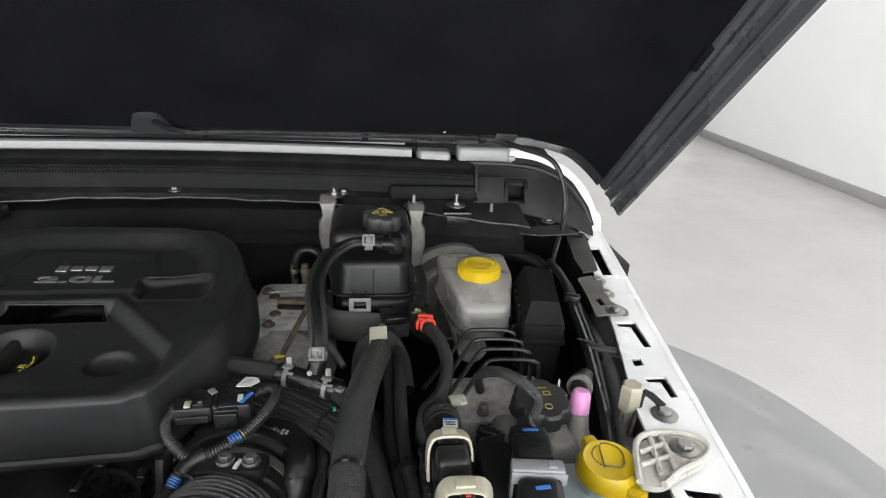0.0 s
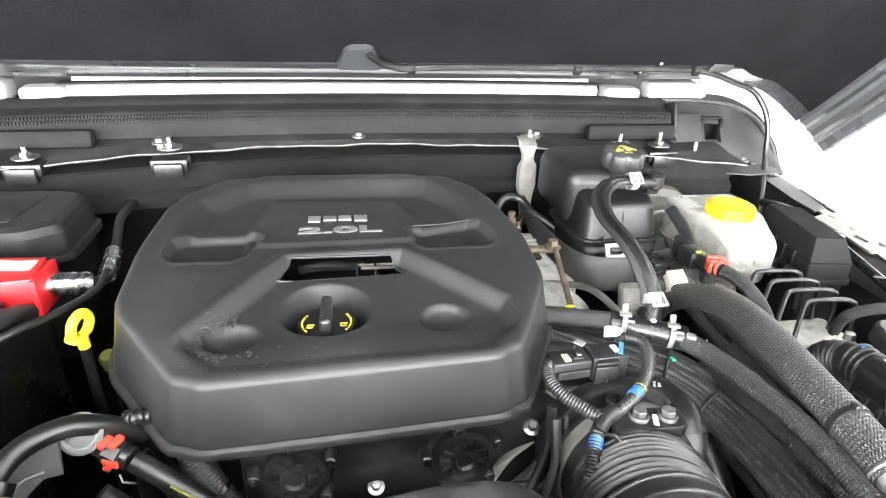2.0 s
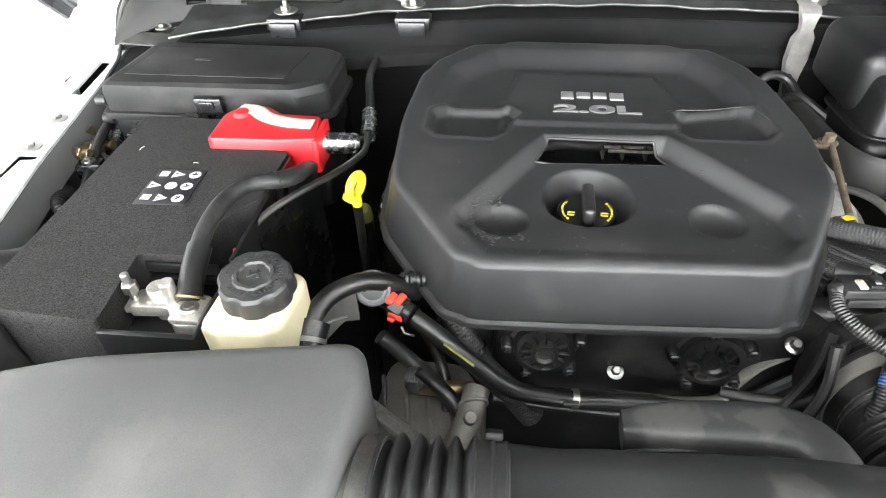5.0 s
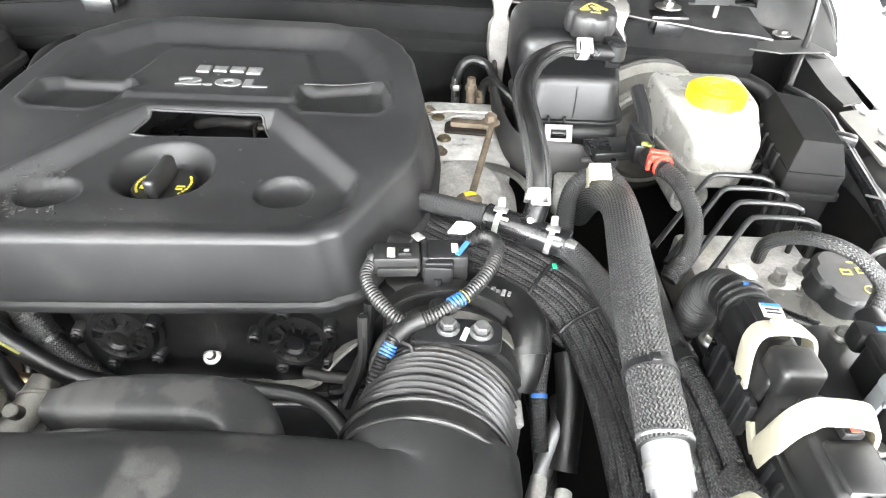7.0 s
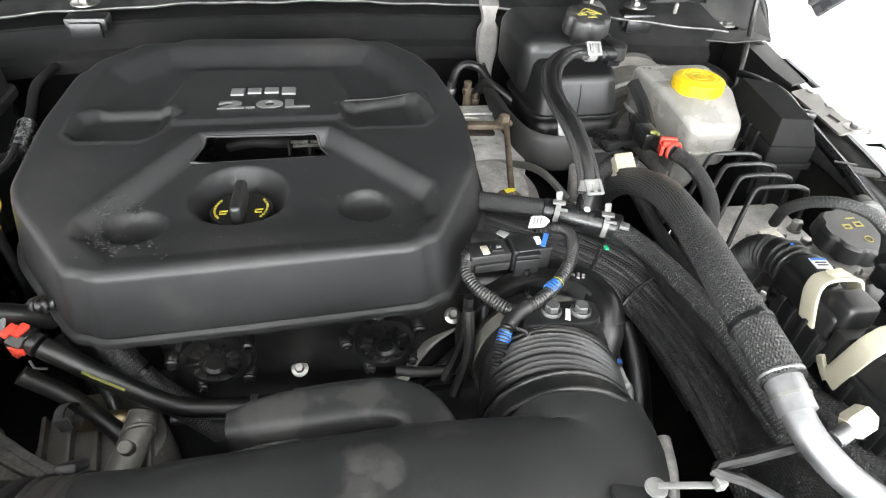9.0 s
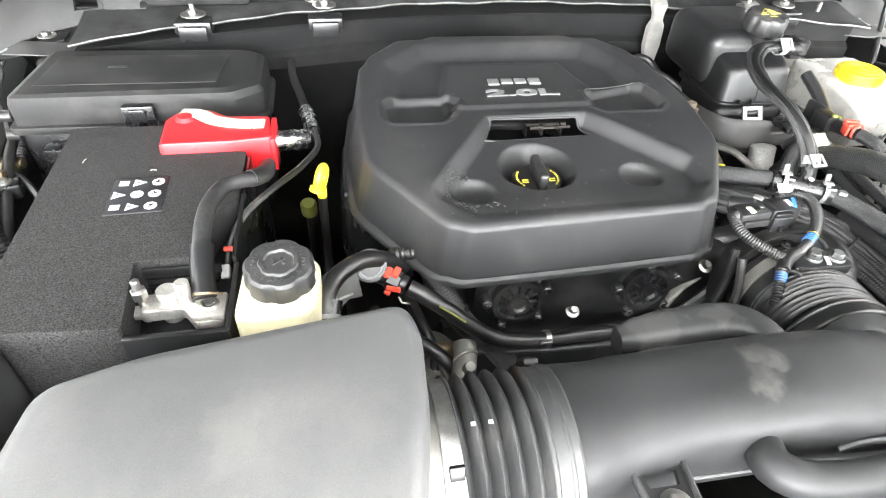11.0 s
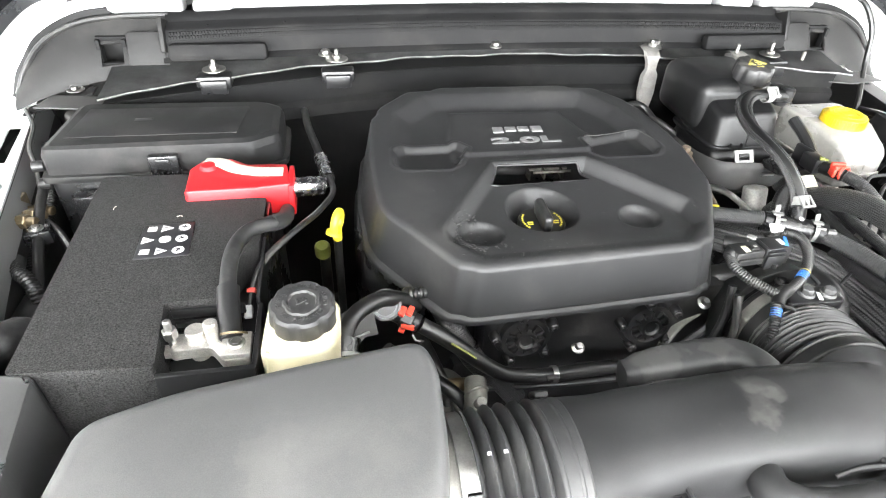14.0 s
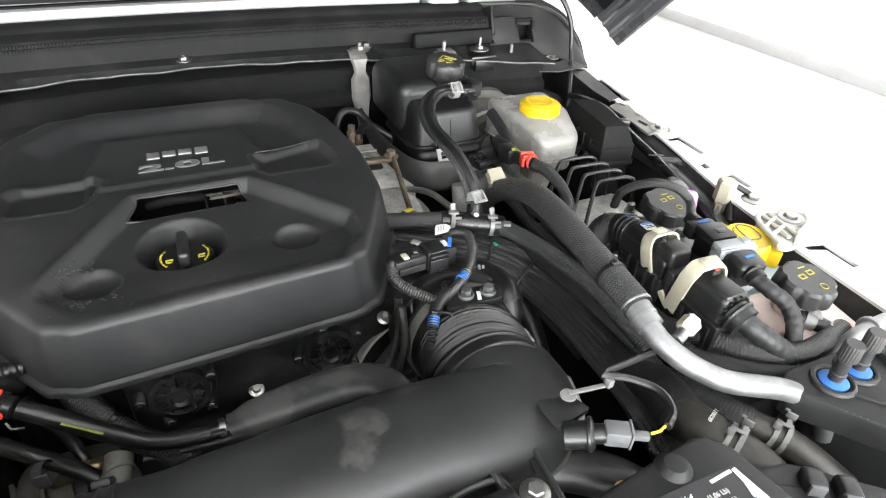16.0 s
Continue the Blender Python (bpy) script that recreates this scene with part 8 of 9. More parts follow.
label = part("plug_label", box((0.396, 0.389, 1.1595), (0.013, 0.012, 0.0008), 0, rz=-6), M_LABEL, ob, "white label with a blue stripe")
part("label_stripe", box((0.3965, 0.3933, 1.1602), (0.012, 0.0025, 0.0004), 0, rz=-6), M_BLUE, label)
for q in range(2):
    part("print_bar", box((0.396, 0.3895 - 0.003 * q, 1.1602), (0.009, 0.0012, 0.0004), 0, rz=-6), M_LABELBLACK, label)
part("blue_mark", box((0.391, 0.416, 1.1573), (0.003, 0.005, 0.0008), 0, rz=-25), M_BLUE, ob)

# plug with its cable leaving to the front
ob = thing("module_plug", (0.395, 0.29, 1.1), "large black wiring plug held by a cream lever, front cable", "wiring plug", "module plugs")
part("housing", box((0.396, 0.294, 1.130), (0.034, 0.054, 0.052), 0.005, 3), M_BLACK, ob)
part("raised_lid", box((0.396, 0.316, 1.156), (0.030, 0.014, 0.012), 0.003), M_BLACK, ob)
part("sloped_top", box((0.396, 0.284, 1.153), (0.029, 0.034, 0.012), 0.004, taper=0.88), M_BLACK, ob)
lock = part("lock_frame", box((0.3965, 0.301, 1.163), (0.011, 0.009, 0.006), 0.0015), M_SATIN, ob)
part("lock_mark", box((0.3965, 0.2985, 1.1662), (0.004, 0.002, 0.0008), 0), M_REDCLIP, lock)
part("side_shelf", box((0.3775, 0.290, 1.115), (0.007, 0.056, 0.030), 0.002), M_SATIN, ob)
for q in range(4):
    part("side_rib", box((0.3735, 0.270 + 0.011 * q, 1.112), (0.003, 0.004, 0.026), 0.001), M_SATIN, ob)
lever = cream_lever(ob, [(0.3745, 0.318, 1.110), (0.3750, 0.315, 1.128), (0.3760, 0.311, 1.152), (0.3790, 0.309, 1.162), (0.385, 0.309, 1.1665), (0.406, 0.307, 1.167), (0.4125, 0.306, 1.163), (0.4150, 0.305, 1.156), (0.4155, 0.303, 1.147)], 0.0080)
part("lever_hook", strip([(0.3745, 0.319, 1.110), (0.3745, 0.326, 1.114), (0.3745, 0.334, 1.121)], 0.0014, 0.0035), M_CREAM, lever)
boot = part("boot", tube([(0.396, 0.268, 1.140), (0.398, 0.254, 1.136)], 0.0150, 20), M_RUBBER, ob)
for q in range(14):
    a = 2 * math.pi * q / 14
    part("boot_tooth", box((0.3963 + 0.0162 * math.cos(a), 0.2665, 1.140 + 0.0162 * math.sin(a)), (0.002, 0.004, 0.003), 0.0006, ry=-math.degrees(a)), M_RUBBER, boot)
part("boot_ring", torus((0.3965, 0.262, 1.1385), (0.1, -1, -0.2), 0.0155, 0.002, 24, 6), M_RUBBER, boot)
solo("plug_loom", tube([(0.398, 0.258, 1.137), (0.404, 0.246, 1.132), (0.420, 0.234, 1.120), (0.440, 0.226, 1.100), (0.448, 0.22, 1.05)], 0.0098, 20, pitch=0.0095, depth=0.0003, helix=1), M_WRAP, "thick taped wire loom from a plug", "wire loom", "plug looms")

ob = thing("lever_plug", (0.462, 0.34, 1.1), "black wiring plug with a grey locking lever", "wiring plug")
part("housing", box((0.463, 0.338, 1.136), (0.036, 0.066, 0.034), 0.005, 3, rz=-8), M_BLACK, ob)
part("upper_shell", box((0.4655, 0.360, 1.152), (0.032, 0.030, 0.010), 0.003, rz=-8), M_BLACK, ob)
part("shell_step", box((0.4665, 0.381, 1.145), (0.034, 0.016, 0.018), 0.004, rz=-8), M_BLACK, ob)
part("maker_mark", box((0.468, 0.357, 1.1572), (0.012, 0.008, 0.0006), 0.0002, rz=-8), M_SATIN, ob)
lever = part("grey_lever", box((0.461, 0.333, 1.1545), (0.044, 0.014, 0.010), 0.002, rz=-8), M_GREY, ob, "grey plastic locking lever")
part("lever_lip", box((0.4605, 0.3255, 1.1515), (0.046, 0.003, 0.012), 0.001, rz=-8), M_GREY, lever)
part("lever_tab", box((0.4725, 0.331, 1.1605), (0.007, 0.008, 0.002), 0.0006, rz=-8), M_GREY, lever)
part("lever_arm", box((0.441, 0.336, 1.140), (0.003, 0.012, 0.034), 0.001, rz=-8), M_GREY, lever)
part("front_hood", box((0.458, 0.312, 1.146), (0.034, 0.026, 0.020), 0.006, 3, rz=-8, rx=8), M_BLACK, ob)
part("rear_shell", tube([(0.467, 0.388, 1.146), (0.469, 0.400, 1.148)], 0.010, 16, r_end=0.008), M_BLACK, ob)
boot = part("front_boot", tube([(0.455, 0.302, 1.146), (0.453, 0.290, 1.143)], 0.0095, 16), M_RUBBER, ob)
part("boot_ring", torus((0.4545, 0.298, 1.145), (-0.1, -1, -0.2), 0.0098, 0.0016, 20, 6), M_RUBBER, boot)
part("blue_mark", box((0.468, 0.381, 1.1545), (0.014, 0.003, 0.0008), 0, rz=-3), M_BLUE, ob)
part("blue_mark", box((0.459, 0.311, 1.1568), (0.012, 0.003, 0.0008), 0, rz=2, rx=8), M_BLUE, ob)
solo("plug_loom", tube([(0.453, 0.292, 1.143), (0.456, 0.276, 1.140), (0.464, 0.260, 1.132), (0.462, 0.244, 1.118), (0.452, 0.232, 1.095), (0.448, 0.225, 1.05)], 0.0078, 16, pitch=0.0085, depth=0.0003, helix=1), M_WRAP, "thick taped wire loom from a plug", "wire loom", "plug looms")
solo("braided_loom", tube([(0.471, 0.4, 1.146), (0.486, 0.418, 1.153), (0.483, 0.425, 1.16), (0.472, 0.436, 1.168), (0.457, 0.451, 1.168), (0.447, 0.469, 1.157), (0.44, 0.483, 1.14), (0.447, 0.495, 1.115)], 0.0053, 14), M_BRAID, "braided wire loom arching over the caps", "wire loom")
solo("tape_tab", box((0.416, 0.462, 1.128), (0.018, 0.016, 0.004), 0.0015, rz=8), M_TAPE, "pale plastic tab on a loom", "tape")
solo("small_plug", merge(cyl((0.432, 0.425, 1.12), (0.452, 0.410, 1.122), 0.006), cyl((0.43, 0.418, 1.115), (0.45, 0.402, 1.117), 0.005)), M_SATIN, "pair of small black plugs", "plug")

washer = thing("washer_reservoir", (0.53, 0.36, 0.98), "milky washer fluid reservoir with a yellow flip cap", "washer reservoir")
part("tank", prism(rounded([(0.490, 0.325), (0.585, 0.325), (0.590, 0.410), (0.495, 0.412)], 0.02, 4), 0.98, 1.088, 0.008), M_BLUETANK, washer)
part("neck", cyl((0.545, 0.376, 1.07), (0.545, 0.376, 1.110), 0.022), M_BLUETANK, washer)
cap = part("cap", lathe([(0, 0.012), (0.0220, 0.012), (0.0240, 0.0132), (0.0255, 0.0115), (0.0285, 0.003), (0.0290, -0.004), (0, -0.004)], (0.545, 0.374, 1.109), (0.0, -0.08, 1), 56), M_YELLOW, washer, "bright yellow flip cap with a wiper sign")
part("hinge_tab", box((0.540, 0.406, 1.113), (0.014, 0.014, 0.010), 0.003, rz=12), M_YELLOW, cap)
part("lift_tab", prism(rounded([(0.548, 0.353), (0.570, 0.358), (0.572, 0.342), (0.560, 0.336)], 0.003, 3), 1.094, 1.112, 0.002), M_YELLOW, cap)
part("wiper_sign", tube([(0.537, 0.366, 1.1225), (0.555, 0.364, 1.1222), (0.559, 0.384, 1.1240), (0.543, 0.392, 1.1246), (0.537, 0.366, 1.1225)], 0.0008, 6, step=0.004), M_RUST, cap, "dark printed windscreen sign")
for k in range(9):
    a = 2.0 + 0.26 * k
    part("spray_dot", box((0.546 + 0.0155 * math.cos(a), 0.377 + 0.0155 * math.sin(a), 1.1228), (0.0028, 0.0012, 0.0006), 0, rz=math.degrees(a) + 90), M_RUST, cap)
ob = thing("filler_bracket", (0.6, 0.375, 1.1), "milky plastic bracket bolted to the white wing", "bracket")
part("plate", plate(rounded([(0.578, 0.392), (0.606, 0.404), (0.640, 0.396), (0.648, 0.380), (0.634, 0.362), (0.604, 0.350), (0.580, 0.336), (0.560, 0.342)], 0.010, 4), [], 1.121, 0.006), M_CLEAR, ob)
part("raised_edge", tube([(0.560, 0.343, 1.124), (0.579, 0.391, 1.125), (0.606, 0.402, 1.126), (0.638, 0.395, 1.126), (0.646, 0.380, 1.126), (0.633, 0.364, 1.126), (0.604, 0.352, 1.125), (0.581, 0.338, 1.124)], 0.0032, 8), M_CLEAR, ob)
for a, b in (((0.584, 0.350), (0.596, 0.398)), ((0.600, 0.352), (0.608, 0.402)), ((0.570, 0.362), (0.604, 0.372)), ((0.576, 0.378), (0.606, 0.388))):
    part("rib", tube([(*a, 1.124), (*b, 1.124)], 0.0026, 8), M_CLEAR, ob)
part("bolt_pad", lathe([(0, 0.003), (0.0155, 0.003), (0.018, 0.0), (0, 0)], (0.622, 0.380, 1.121)), M_CLEAR, ob)
bolt((0.622, 0.380, 1.124), 0.008, 0.006, washer=1.7, label="zinc-plated bolt through the milky bracket", group="wing bolts")


def tank_cap(x, y, z, r, name_label):
    ob = part("cap", lathe([(0, 0.020), (r * 0.84, 0.020), (r * 0.92, 0.017), (r * 0.95, 0.002), (r * 0.9, 0), (0, 0)], (x, y, z), (0.03, -0.1, 1), 84, 7, 0.11), M_CAP, None, name_label)
    return ob


for x, y, z, r, body, mtl, lab in ((0.506, 0.466, 1.106, 0.031, [(0.455, 0.43), (0.55, 0.43), (0.56, 0.50), (0.46, 0.505)], M_WHITETANK, "milky coolant degas bottle with a black cap"),
                                  (0.502, 0.273, 1.126, 0.0275, [(0.432, 0.225), (0.555, 0.205), (0.575, 0.31), (0.45, 0.318)], M_PINKTANK, "pinkish translucent coolant bottle with a black cap")):
    ob = thing("coolant_bottle", (x, y, 0.98), lab, "coolant bottle", "coolant bottles")
    part("bottle", prism(rounded(body, 0.022, 5), 0.98, z - 0.022, 0.014, 4, inset=0.004), mtl, ob)
    part("neck", cyl((x, y, z - 0.03), (x, y, z + 0.004), r * 0.72), mtl, ob)
    cap = tank_cap(x, y, z, r, "black scalloped cap with yellow print")
    cap.parent = ob
    cap.matrix_parent_inverse = Matrix.Translation(-ob.location)
    for dx, dy, w, h in ((-0.006, 0.004, 0.007, 0.0014), (-0.006, -0.001, 0.007, 0.0014), (-0.0095, 0.0015, 0.0014, 0.006), (-0.0025, 0.0015, 0.0014, 0.006), (0.007, 0.006, 0.008, 0.0014), (0.007, 0.001, 0.008, 0.0014), (0.0105, 0.0035, 0.0014, 0.006), (0.0035, 0.0035, 0.0014, 0.006), (0.004, 0.012, 0.010, 0.0014)):
        part("cap_print", box((x + dx, y + dy, z + 0.0206 + 0.1 * dy), (w, h, 0.0006), 0, rx=5.7), M_ICON, cap)
    part("print_ring", torus((x + 0.004, y - 0.016, z + 0.0188), (0, -0.1, 1), 0.0038, 0.0006, 20, 5), M_ICON, cap)
part("bottle_bolt", merge(lathe([(0, 0.008), (0.006, 0.008), (0.008, 0.004), (0.008, 0), (0, 0)], (0.458, 0.306, 1.108), (0, -0.2, 1), 16)), M_SATIN, ob)
part("pink_liquid_line", box((0.50, 0.2085, 1.06), (0.05, 0.002, 0.03), 0.0006, rz=-9), M_PINK, ob)
solo("pink_plug", merge(lathe([(0, 0.026), (0.008, 0.025), (0.0105, 0.021), (0.0115, 0.0), (0, 0)], (0.554, 0.473, 1.098), (0.1, 0.2, 1), 24)), M_PINK, "small pink plastic plug on a milky neck", "plug")
solo("filler_neck", lathe([(0.0, 0.038), (0.0095, 0.038), (0.012, 0.02), (0.020, 0.0), (0, 0)], (0.552, 0.462, 1.062), (0.05, 0.2, 1), 24), M_WHITETANK, "milky filler neck below the pink plug", "filler neck")
ob = thing("service_valve", (0.608, 0.467, 1.09), "service valve with a cream plastic cap", "valve")
part("valve_cap", lathe([(0, 0.034), (0.010, 0.034), (0.0125, 0.031), (0.0125, 0.004), (0.008, 0.0), (0.008, -0.012), (0, -0.012)], (0.608, 0.467, 1.102), (0, 0, 1), 6), M_CREAM, ob)
part("valve_stem", cyl((0.606, 0.466, 1.06), (0.608, 0.467, 1.10), 0.007), M_ALU, ob)
solo("wing_duct", tube([(0.668, 0.70, 1.085), (0.660, 0.655, 1.090), (0.652, 0.60, 1.090), (0.643, 0.55, 1.086), (0.634, 0.50, 1.078), (0.628, 0.46, 1.06)], 0.0135, 20), M_GREYCAP, "smooth dark grey conduit along the inner wing", "conduit")
solo("wing_duct_clip", merge(box((0.622, 0.585, 1.106), (0.040, 0.012, 0.006), 0.002, rz=-25), box((0.640, 0.572, 1.104), (0.018, 0.012, 0.0015), 0.0005, rz=-25)), M_GREYCAP, "dark clip holding cable and conduit", "clip")
ob = thing("pipe_run", (0.6, 0.55, 1.05), "grey metal pipe along the inner wing", "pipe")
part("pipe", tube([(0.655, 0.72, 1.07), (0.645, 0.66, 1.080), (0.635, 0.60, 1.084), (0.625, 0.54, 1.084), (0.614, 0.49, 1.080), (0.605, 0.45, 1.07), (0.60, 0.40, 1.04)], 0.0120, 16), M_ALU, ob)
for i, pts in enumerate(([(0.640, 0.86, 1.105), (0.628, 0.80, 1.120), (0.622, 0.74, 1.126), (0.614, 0.68, 1.118), (0.606, 0.60, 1.108), (0.594, 0.53, 1.100), (0.582, 0.47, 1.096), (0.575, 0.43, 1.08)],
                         [(0.648, 0.84, 1.10), (0.634, 0.78, 1.115), (0.628, 0.72, 1.118), (0.622, 0.66, 1.110), (0.614, 0.59, 1.102), (0.602, 0.53, 1.096), (0.592, 0.48, 1.088), (0.59, 0.44, 1.06)],
                         [(0.655, 0.80, 1.09), (0.642, 0.74, 1.10), (0.634, 0.66, 1.098), (0.626, 0.58, 1.09), (0.618, 0.51, 1.082), (0.61, 0.45, 1.06)])):
    solo("wing_cable", tube(pts, 0.0062 - 0.0008 * i, 10), M_RUBBER if i else M_SATIN, "black cable clipped along the inner wing", "cable", "wing cables")
solo("cable_tie", box((0.604, 0.592, 1.114), (0.024, 0.003, 0.002), 0.001, rz=-25), M_BLACK, "black cable tie across the wing cables", "cable tie")
solo("cable_clip", box((0.618, 0.69, 1.124), (0.022, 0.014, 0.012), 0.003, rz=-30), M_SATIN, "black clip on the wing cables", "clip")
solo("hose_end", merge(cyl((0.585, 0.535, 1.10), (0.562, 0.500, 1.108), 0.010), cyl((0.572, 0.516, 1.104), (0.566, 0.506, 1.106), 0.014)), M_RUBBER, "short black hose end with clamp", "hose end")
solo("hose_end_clamp", ring((0.566, 0.506, 1.106), (-0.6, -0.9, 0.2), 0.0105, 0.004, 0.008), M_LIGHTGREY, "pale spring clamp on a hose end", "clamp")
solo("wing_bracket", plate(rounded([(0.655, 0.770), (0.684, 0.780), (0.694, 0.765), (0.684, 0.735), (0.678, 0.690), (0.692, 0.668), (0.690, 0.652), (0.660, 0.655), (0.640, 0.650), (0.648, 0.70)], 0.006, 3), [[(0.657, 0.700), (0.666, 0.704), (0.666, 0.682), (0.658, 0.678)]], 1.117, 0.003), M_BOOSTER, "dark metal bracket bolted to the wing flange", "bracket")
solo("wing_cover_plate", plate([(0.70, 0.965), (0.735, 0.95), (0.70, 0.80), (0.672, 0.79), (0.675, 0.84)], [], 1.118, 0.003), M_GREYCAP, "dark rubber flap on the wing flange", "flap")
for p in ((0.687, 0.768, 1.112), (0.683, 0.723, 1.112), (0.673, 0.664, 1.116), (0.637, 0.444, 1.112)):
    bolt(p, 0.0075, 0.006, washer=1.9, label="zinc-plated bolt on the white wing flange", group="wing bolts")
solo("ground_wire", tube([(0.640, 0.452, 1.116), (0.625, 0.470, 1.122), (0.612, 0.455, 1.105), (0.600, 0.44, 1.09)], 0.004, 8), M_RUBBER, "short black earth wire at the wing", "wire")

# ---- front right ----
rad = thing("radiator_cover", (0.25, 0.06, 1.0), "black radiator top cover with a black and white data label", "radiator cover")
part("cover", prism(rounded([(0.165, 0.172), (0.272, 0.184), (0.288, 0.166), (0.33, -0.12), (0.12, -0.12)], 0.008, 3), 1.06, 1.130, 0.006, 3), M_DUCT, rad)
part("side_step", prism(rounded([(0.288, 0.160), (0.345, 0.150), (0.40, 0.10), (0.42, -0.12), (0.33, -0.12)], 0.008, 3), 1.04, 1.098, 0.005), M_DUCT, rad)
part("dome", lathe([(0, 0.007), (0.008, 0.006), (0.013, 0.001), (0.0135, 0)], (0.233, 0.167, 1.129), (0, 0, 1), 24), M_DUCT, rad)
part("dome", lathe([(0, 0.006), (0.007, 0.005), (0.011, 0.001), (0.0115, 0)], (0.180, 0.150, 1.129), (0, 0, 1), 24), M_DUCT, rad)
label = part("data_label", prism(rounded([(0.194, 0.1535), (0.2735, 0.1515), (0.286, 0.06), (0.207, 0.055)], 0.002, 3), 1.1302, 1.1308, 0), M_LABELBLACK, rad, "black data label with white print")
# Irregular white patch near the label's right edge.
part("label_patch", prism([(0.2690, 0.1490), (0.2725, 0.1495), (0.2835, 0.07), (0.2680, 0.07), (0.2700, 0.125), (0.2665, 0.128), (0.2690, 0.138)], 1.1309, 1.1313, 0), M_LABEL, label, "ragged white patch on the label")
part("label_print", words("R-1234yf", 0.0062, pose(0.2165, 0.1445, 1.1310, 0, 0, -4), depth=0.0002, fat=0.00012), M_LABEL, label)
part("label_print", words("(1.06 Lb)", 0.0050, pose(0.2455, 0.1385, 1.1310, 0, 0, -2), depth=0.0002, fat=0.00008), M_LABEL, label)
part("label_print", words("(1.06 Lb)", 0.0050, pose(0.2465, 0.1315, 1.1310, 0, 0, -2), depth=0.0002, fat=0.00008), M_LABEL, label)
part("maker_bar", box((0.2575, 0.1480, 1.1311), (0.020, 0.0026, 0.0004), 0, rz=3), M_LABEL, label)
for k in range(6):
    part("print_bar", box((0.2380 + 0.0015 * k, 0.124 - 0.008 * k, 1.1311), (0.050 - 0.006 * (k % 3), 0.0022, 0.0004), 0, rz=-2), M_LABEL, label)
for x, y, d in ((0.345, 0.128, 0.018), (0.362, 0.112, 0.020)):
    plug = part("side_plug", box((x, y, 1.100), (0.017, d, 0.016), 0.004, 3, rz=-35), M_BLACK, rad, "small black plug beside the cover")
    part("plug_face", box((x - 0.006, y - 0.008, 1.102), (0.012, 0.003, 0.012), 0.001, rz=-35), M_PLUG, plug)
ob = thing("lower_hose", (0.33, 0.2, 1.0), "thick brown worn rubber hose out of a braided sleeve", "hose")
part("sleeve", tube([(0.345, 0.335, 1.040), (0.339, 0.290, 1.054), (0.330, 0.252, 1.066), (0.320, 0.226, 1.0725)], 0.0212, 24), M_BRAID, ob, "black braided sleeve")
part("hose", tube([(0.324, 0.236, 1.070), (0.325, 0.208, 1.075), (0.334, 0.185, 1.074), (0.345, 0.158, 1.068), (0.36, 0.12, 1.04)], 0.0195, 24), M_WORN, ob)
part("hose_print", words("6828071", 0.005, pose(0.3275, 0.207, 1.0952, 12, 0, 22), depth=0.0002), M_LABEL, ob, "faded white print")
def spring_clamp(x, y, z, r, axis, rz):
    sp = thing("spring_clamp", (x, y, z), "pale steel spring clamp with bent ears round a hose", "clamp", "spring clamps")
    ax = Vector(axis).normalized()
    for k in (-1, 1):
        part("band", ring((x + ax.x * 0.0045 * k, y + ax.y * 0.0045 * k, z), axis, r, 0.0011, 0.0042), M_LIGHTGREY, sp)
    for dx, dy, dz, w, d, h, tilt in ((-0.004, 0.005, 0.0012, 0.006, 0.004, 0.0016, 0), (0.005, -0.004, 0.0012, 0.010, 0.0045, 0.0016, 0), (-0.0075, 0.0045, 0.004, 0.0014, 0.006, 0.007, 12), (0.011, -0.004, 0.005, 0.0014, 0.0085, 0.010, -20), (0.0115, 0.001, 0.009, 0.0014, 0.004, 0.004, -20), (0.001, 0.0, 0.0015, 0.004, 0.012, 0.0014, 0)):
        part("ear", turn(box((dx, dy, dz), (w, d, h), 0.0005, ry=tilt), pose(x, y, z + r, 0, 0, rz)), M_LIGHTGREY, sp)
    return sp
spring_clamp(0.333, 0.186, 1.0745, 0.0205, (0.42, -0.9, -0.05), 25)
spring_clamp(0.386, 0.180, 1.069, 0.0148, (0.5, -0.85, -0.15), 30)
ob = thing("braided_hose", (0.37, 0.2, 1.0), "braided hose ending in worn brown rubber", "hose")
part("sleeve", tube([(0.345, 0.30, 1.05), (0.353, 0.25, 1.066), (0.365, 0.213, 1.071), (0.374, 0.198, 1.071)], 0.0150, 20), M_BRAID, ob, "black braided sleeve")
part("hose", tube([(0.370, 0.204, 1.071), (0.386, 0.180, 1.069), (0.402, 0.158, 1.06), (0.425, 0.13, 1.04)], 0.0138, 20), M_WORN, ob)
solo("front_loom", tube([(0.365, 0.315, 1.095), (0.380, 0.280, 1.105), (0.398, 0.252, 1.108), (0.425, 0.232, 1.108), (0.460, 0.224, 1.106), (0.495, 0.226, 1.108), (0.53, 0.235, 1.10)], 0.0095, 14), M_BRAID, "braided wire loom round the coolant bottle", "wire loom")
solo("front_loom", tube([(0.36, 0.305, 1.082), (0.376, 0.268, 1.09), (0.40, 0.238, 1.094), (0.44, 0.214, 1.094), (0.49, 0.205, 1.09)], 0.008, 14), M_BRAID, "braided wire loom round the coolant bottle", "wire loom")
ob = thing("valve_bracket", (0.46, 0.18, 1.05), "black bracket with two blue-collared valves", "bracket")
part("plate", prism(rounded([(0.410, 0.212), (0.394, 0.196), (0.428, 0.152), (0.47, 0.09), (0.60, 0.09), (0.605, 0.198), (0.565, 0.212), (0.50, 0.210)], 0.010, 4), 1.080, 1.110, 0.004), M_DUCT, ob)
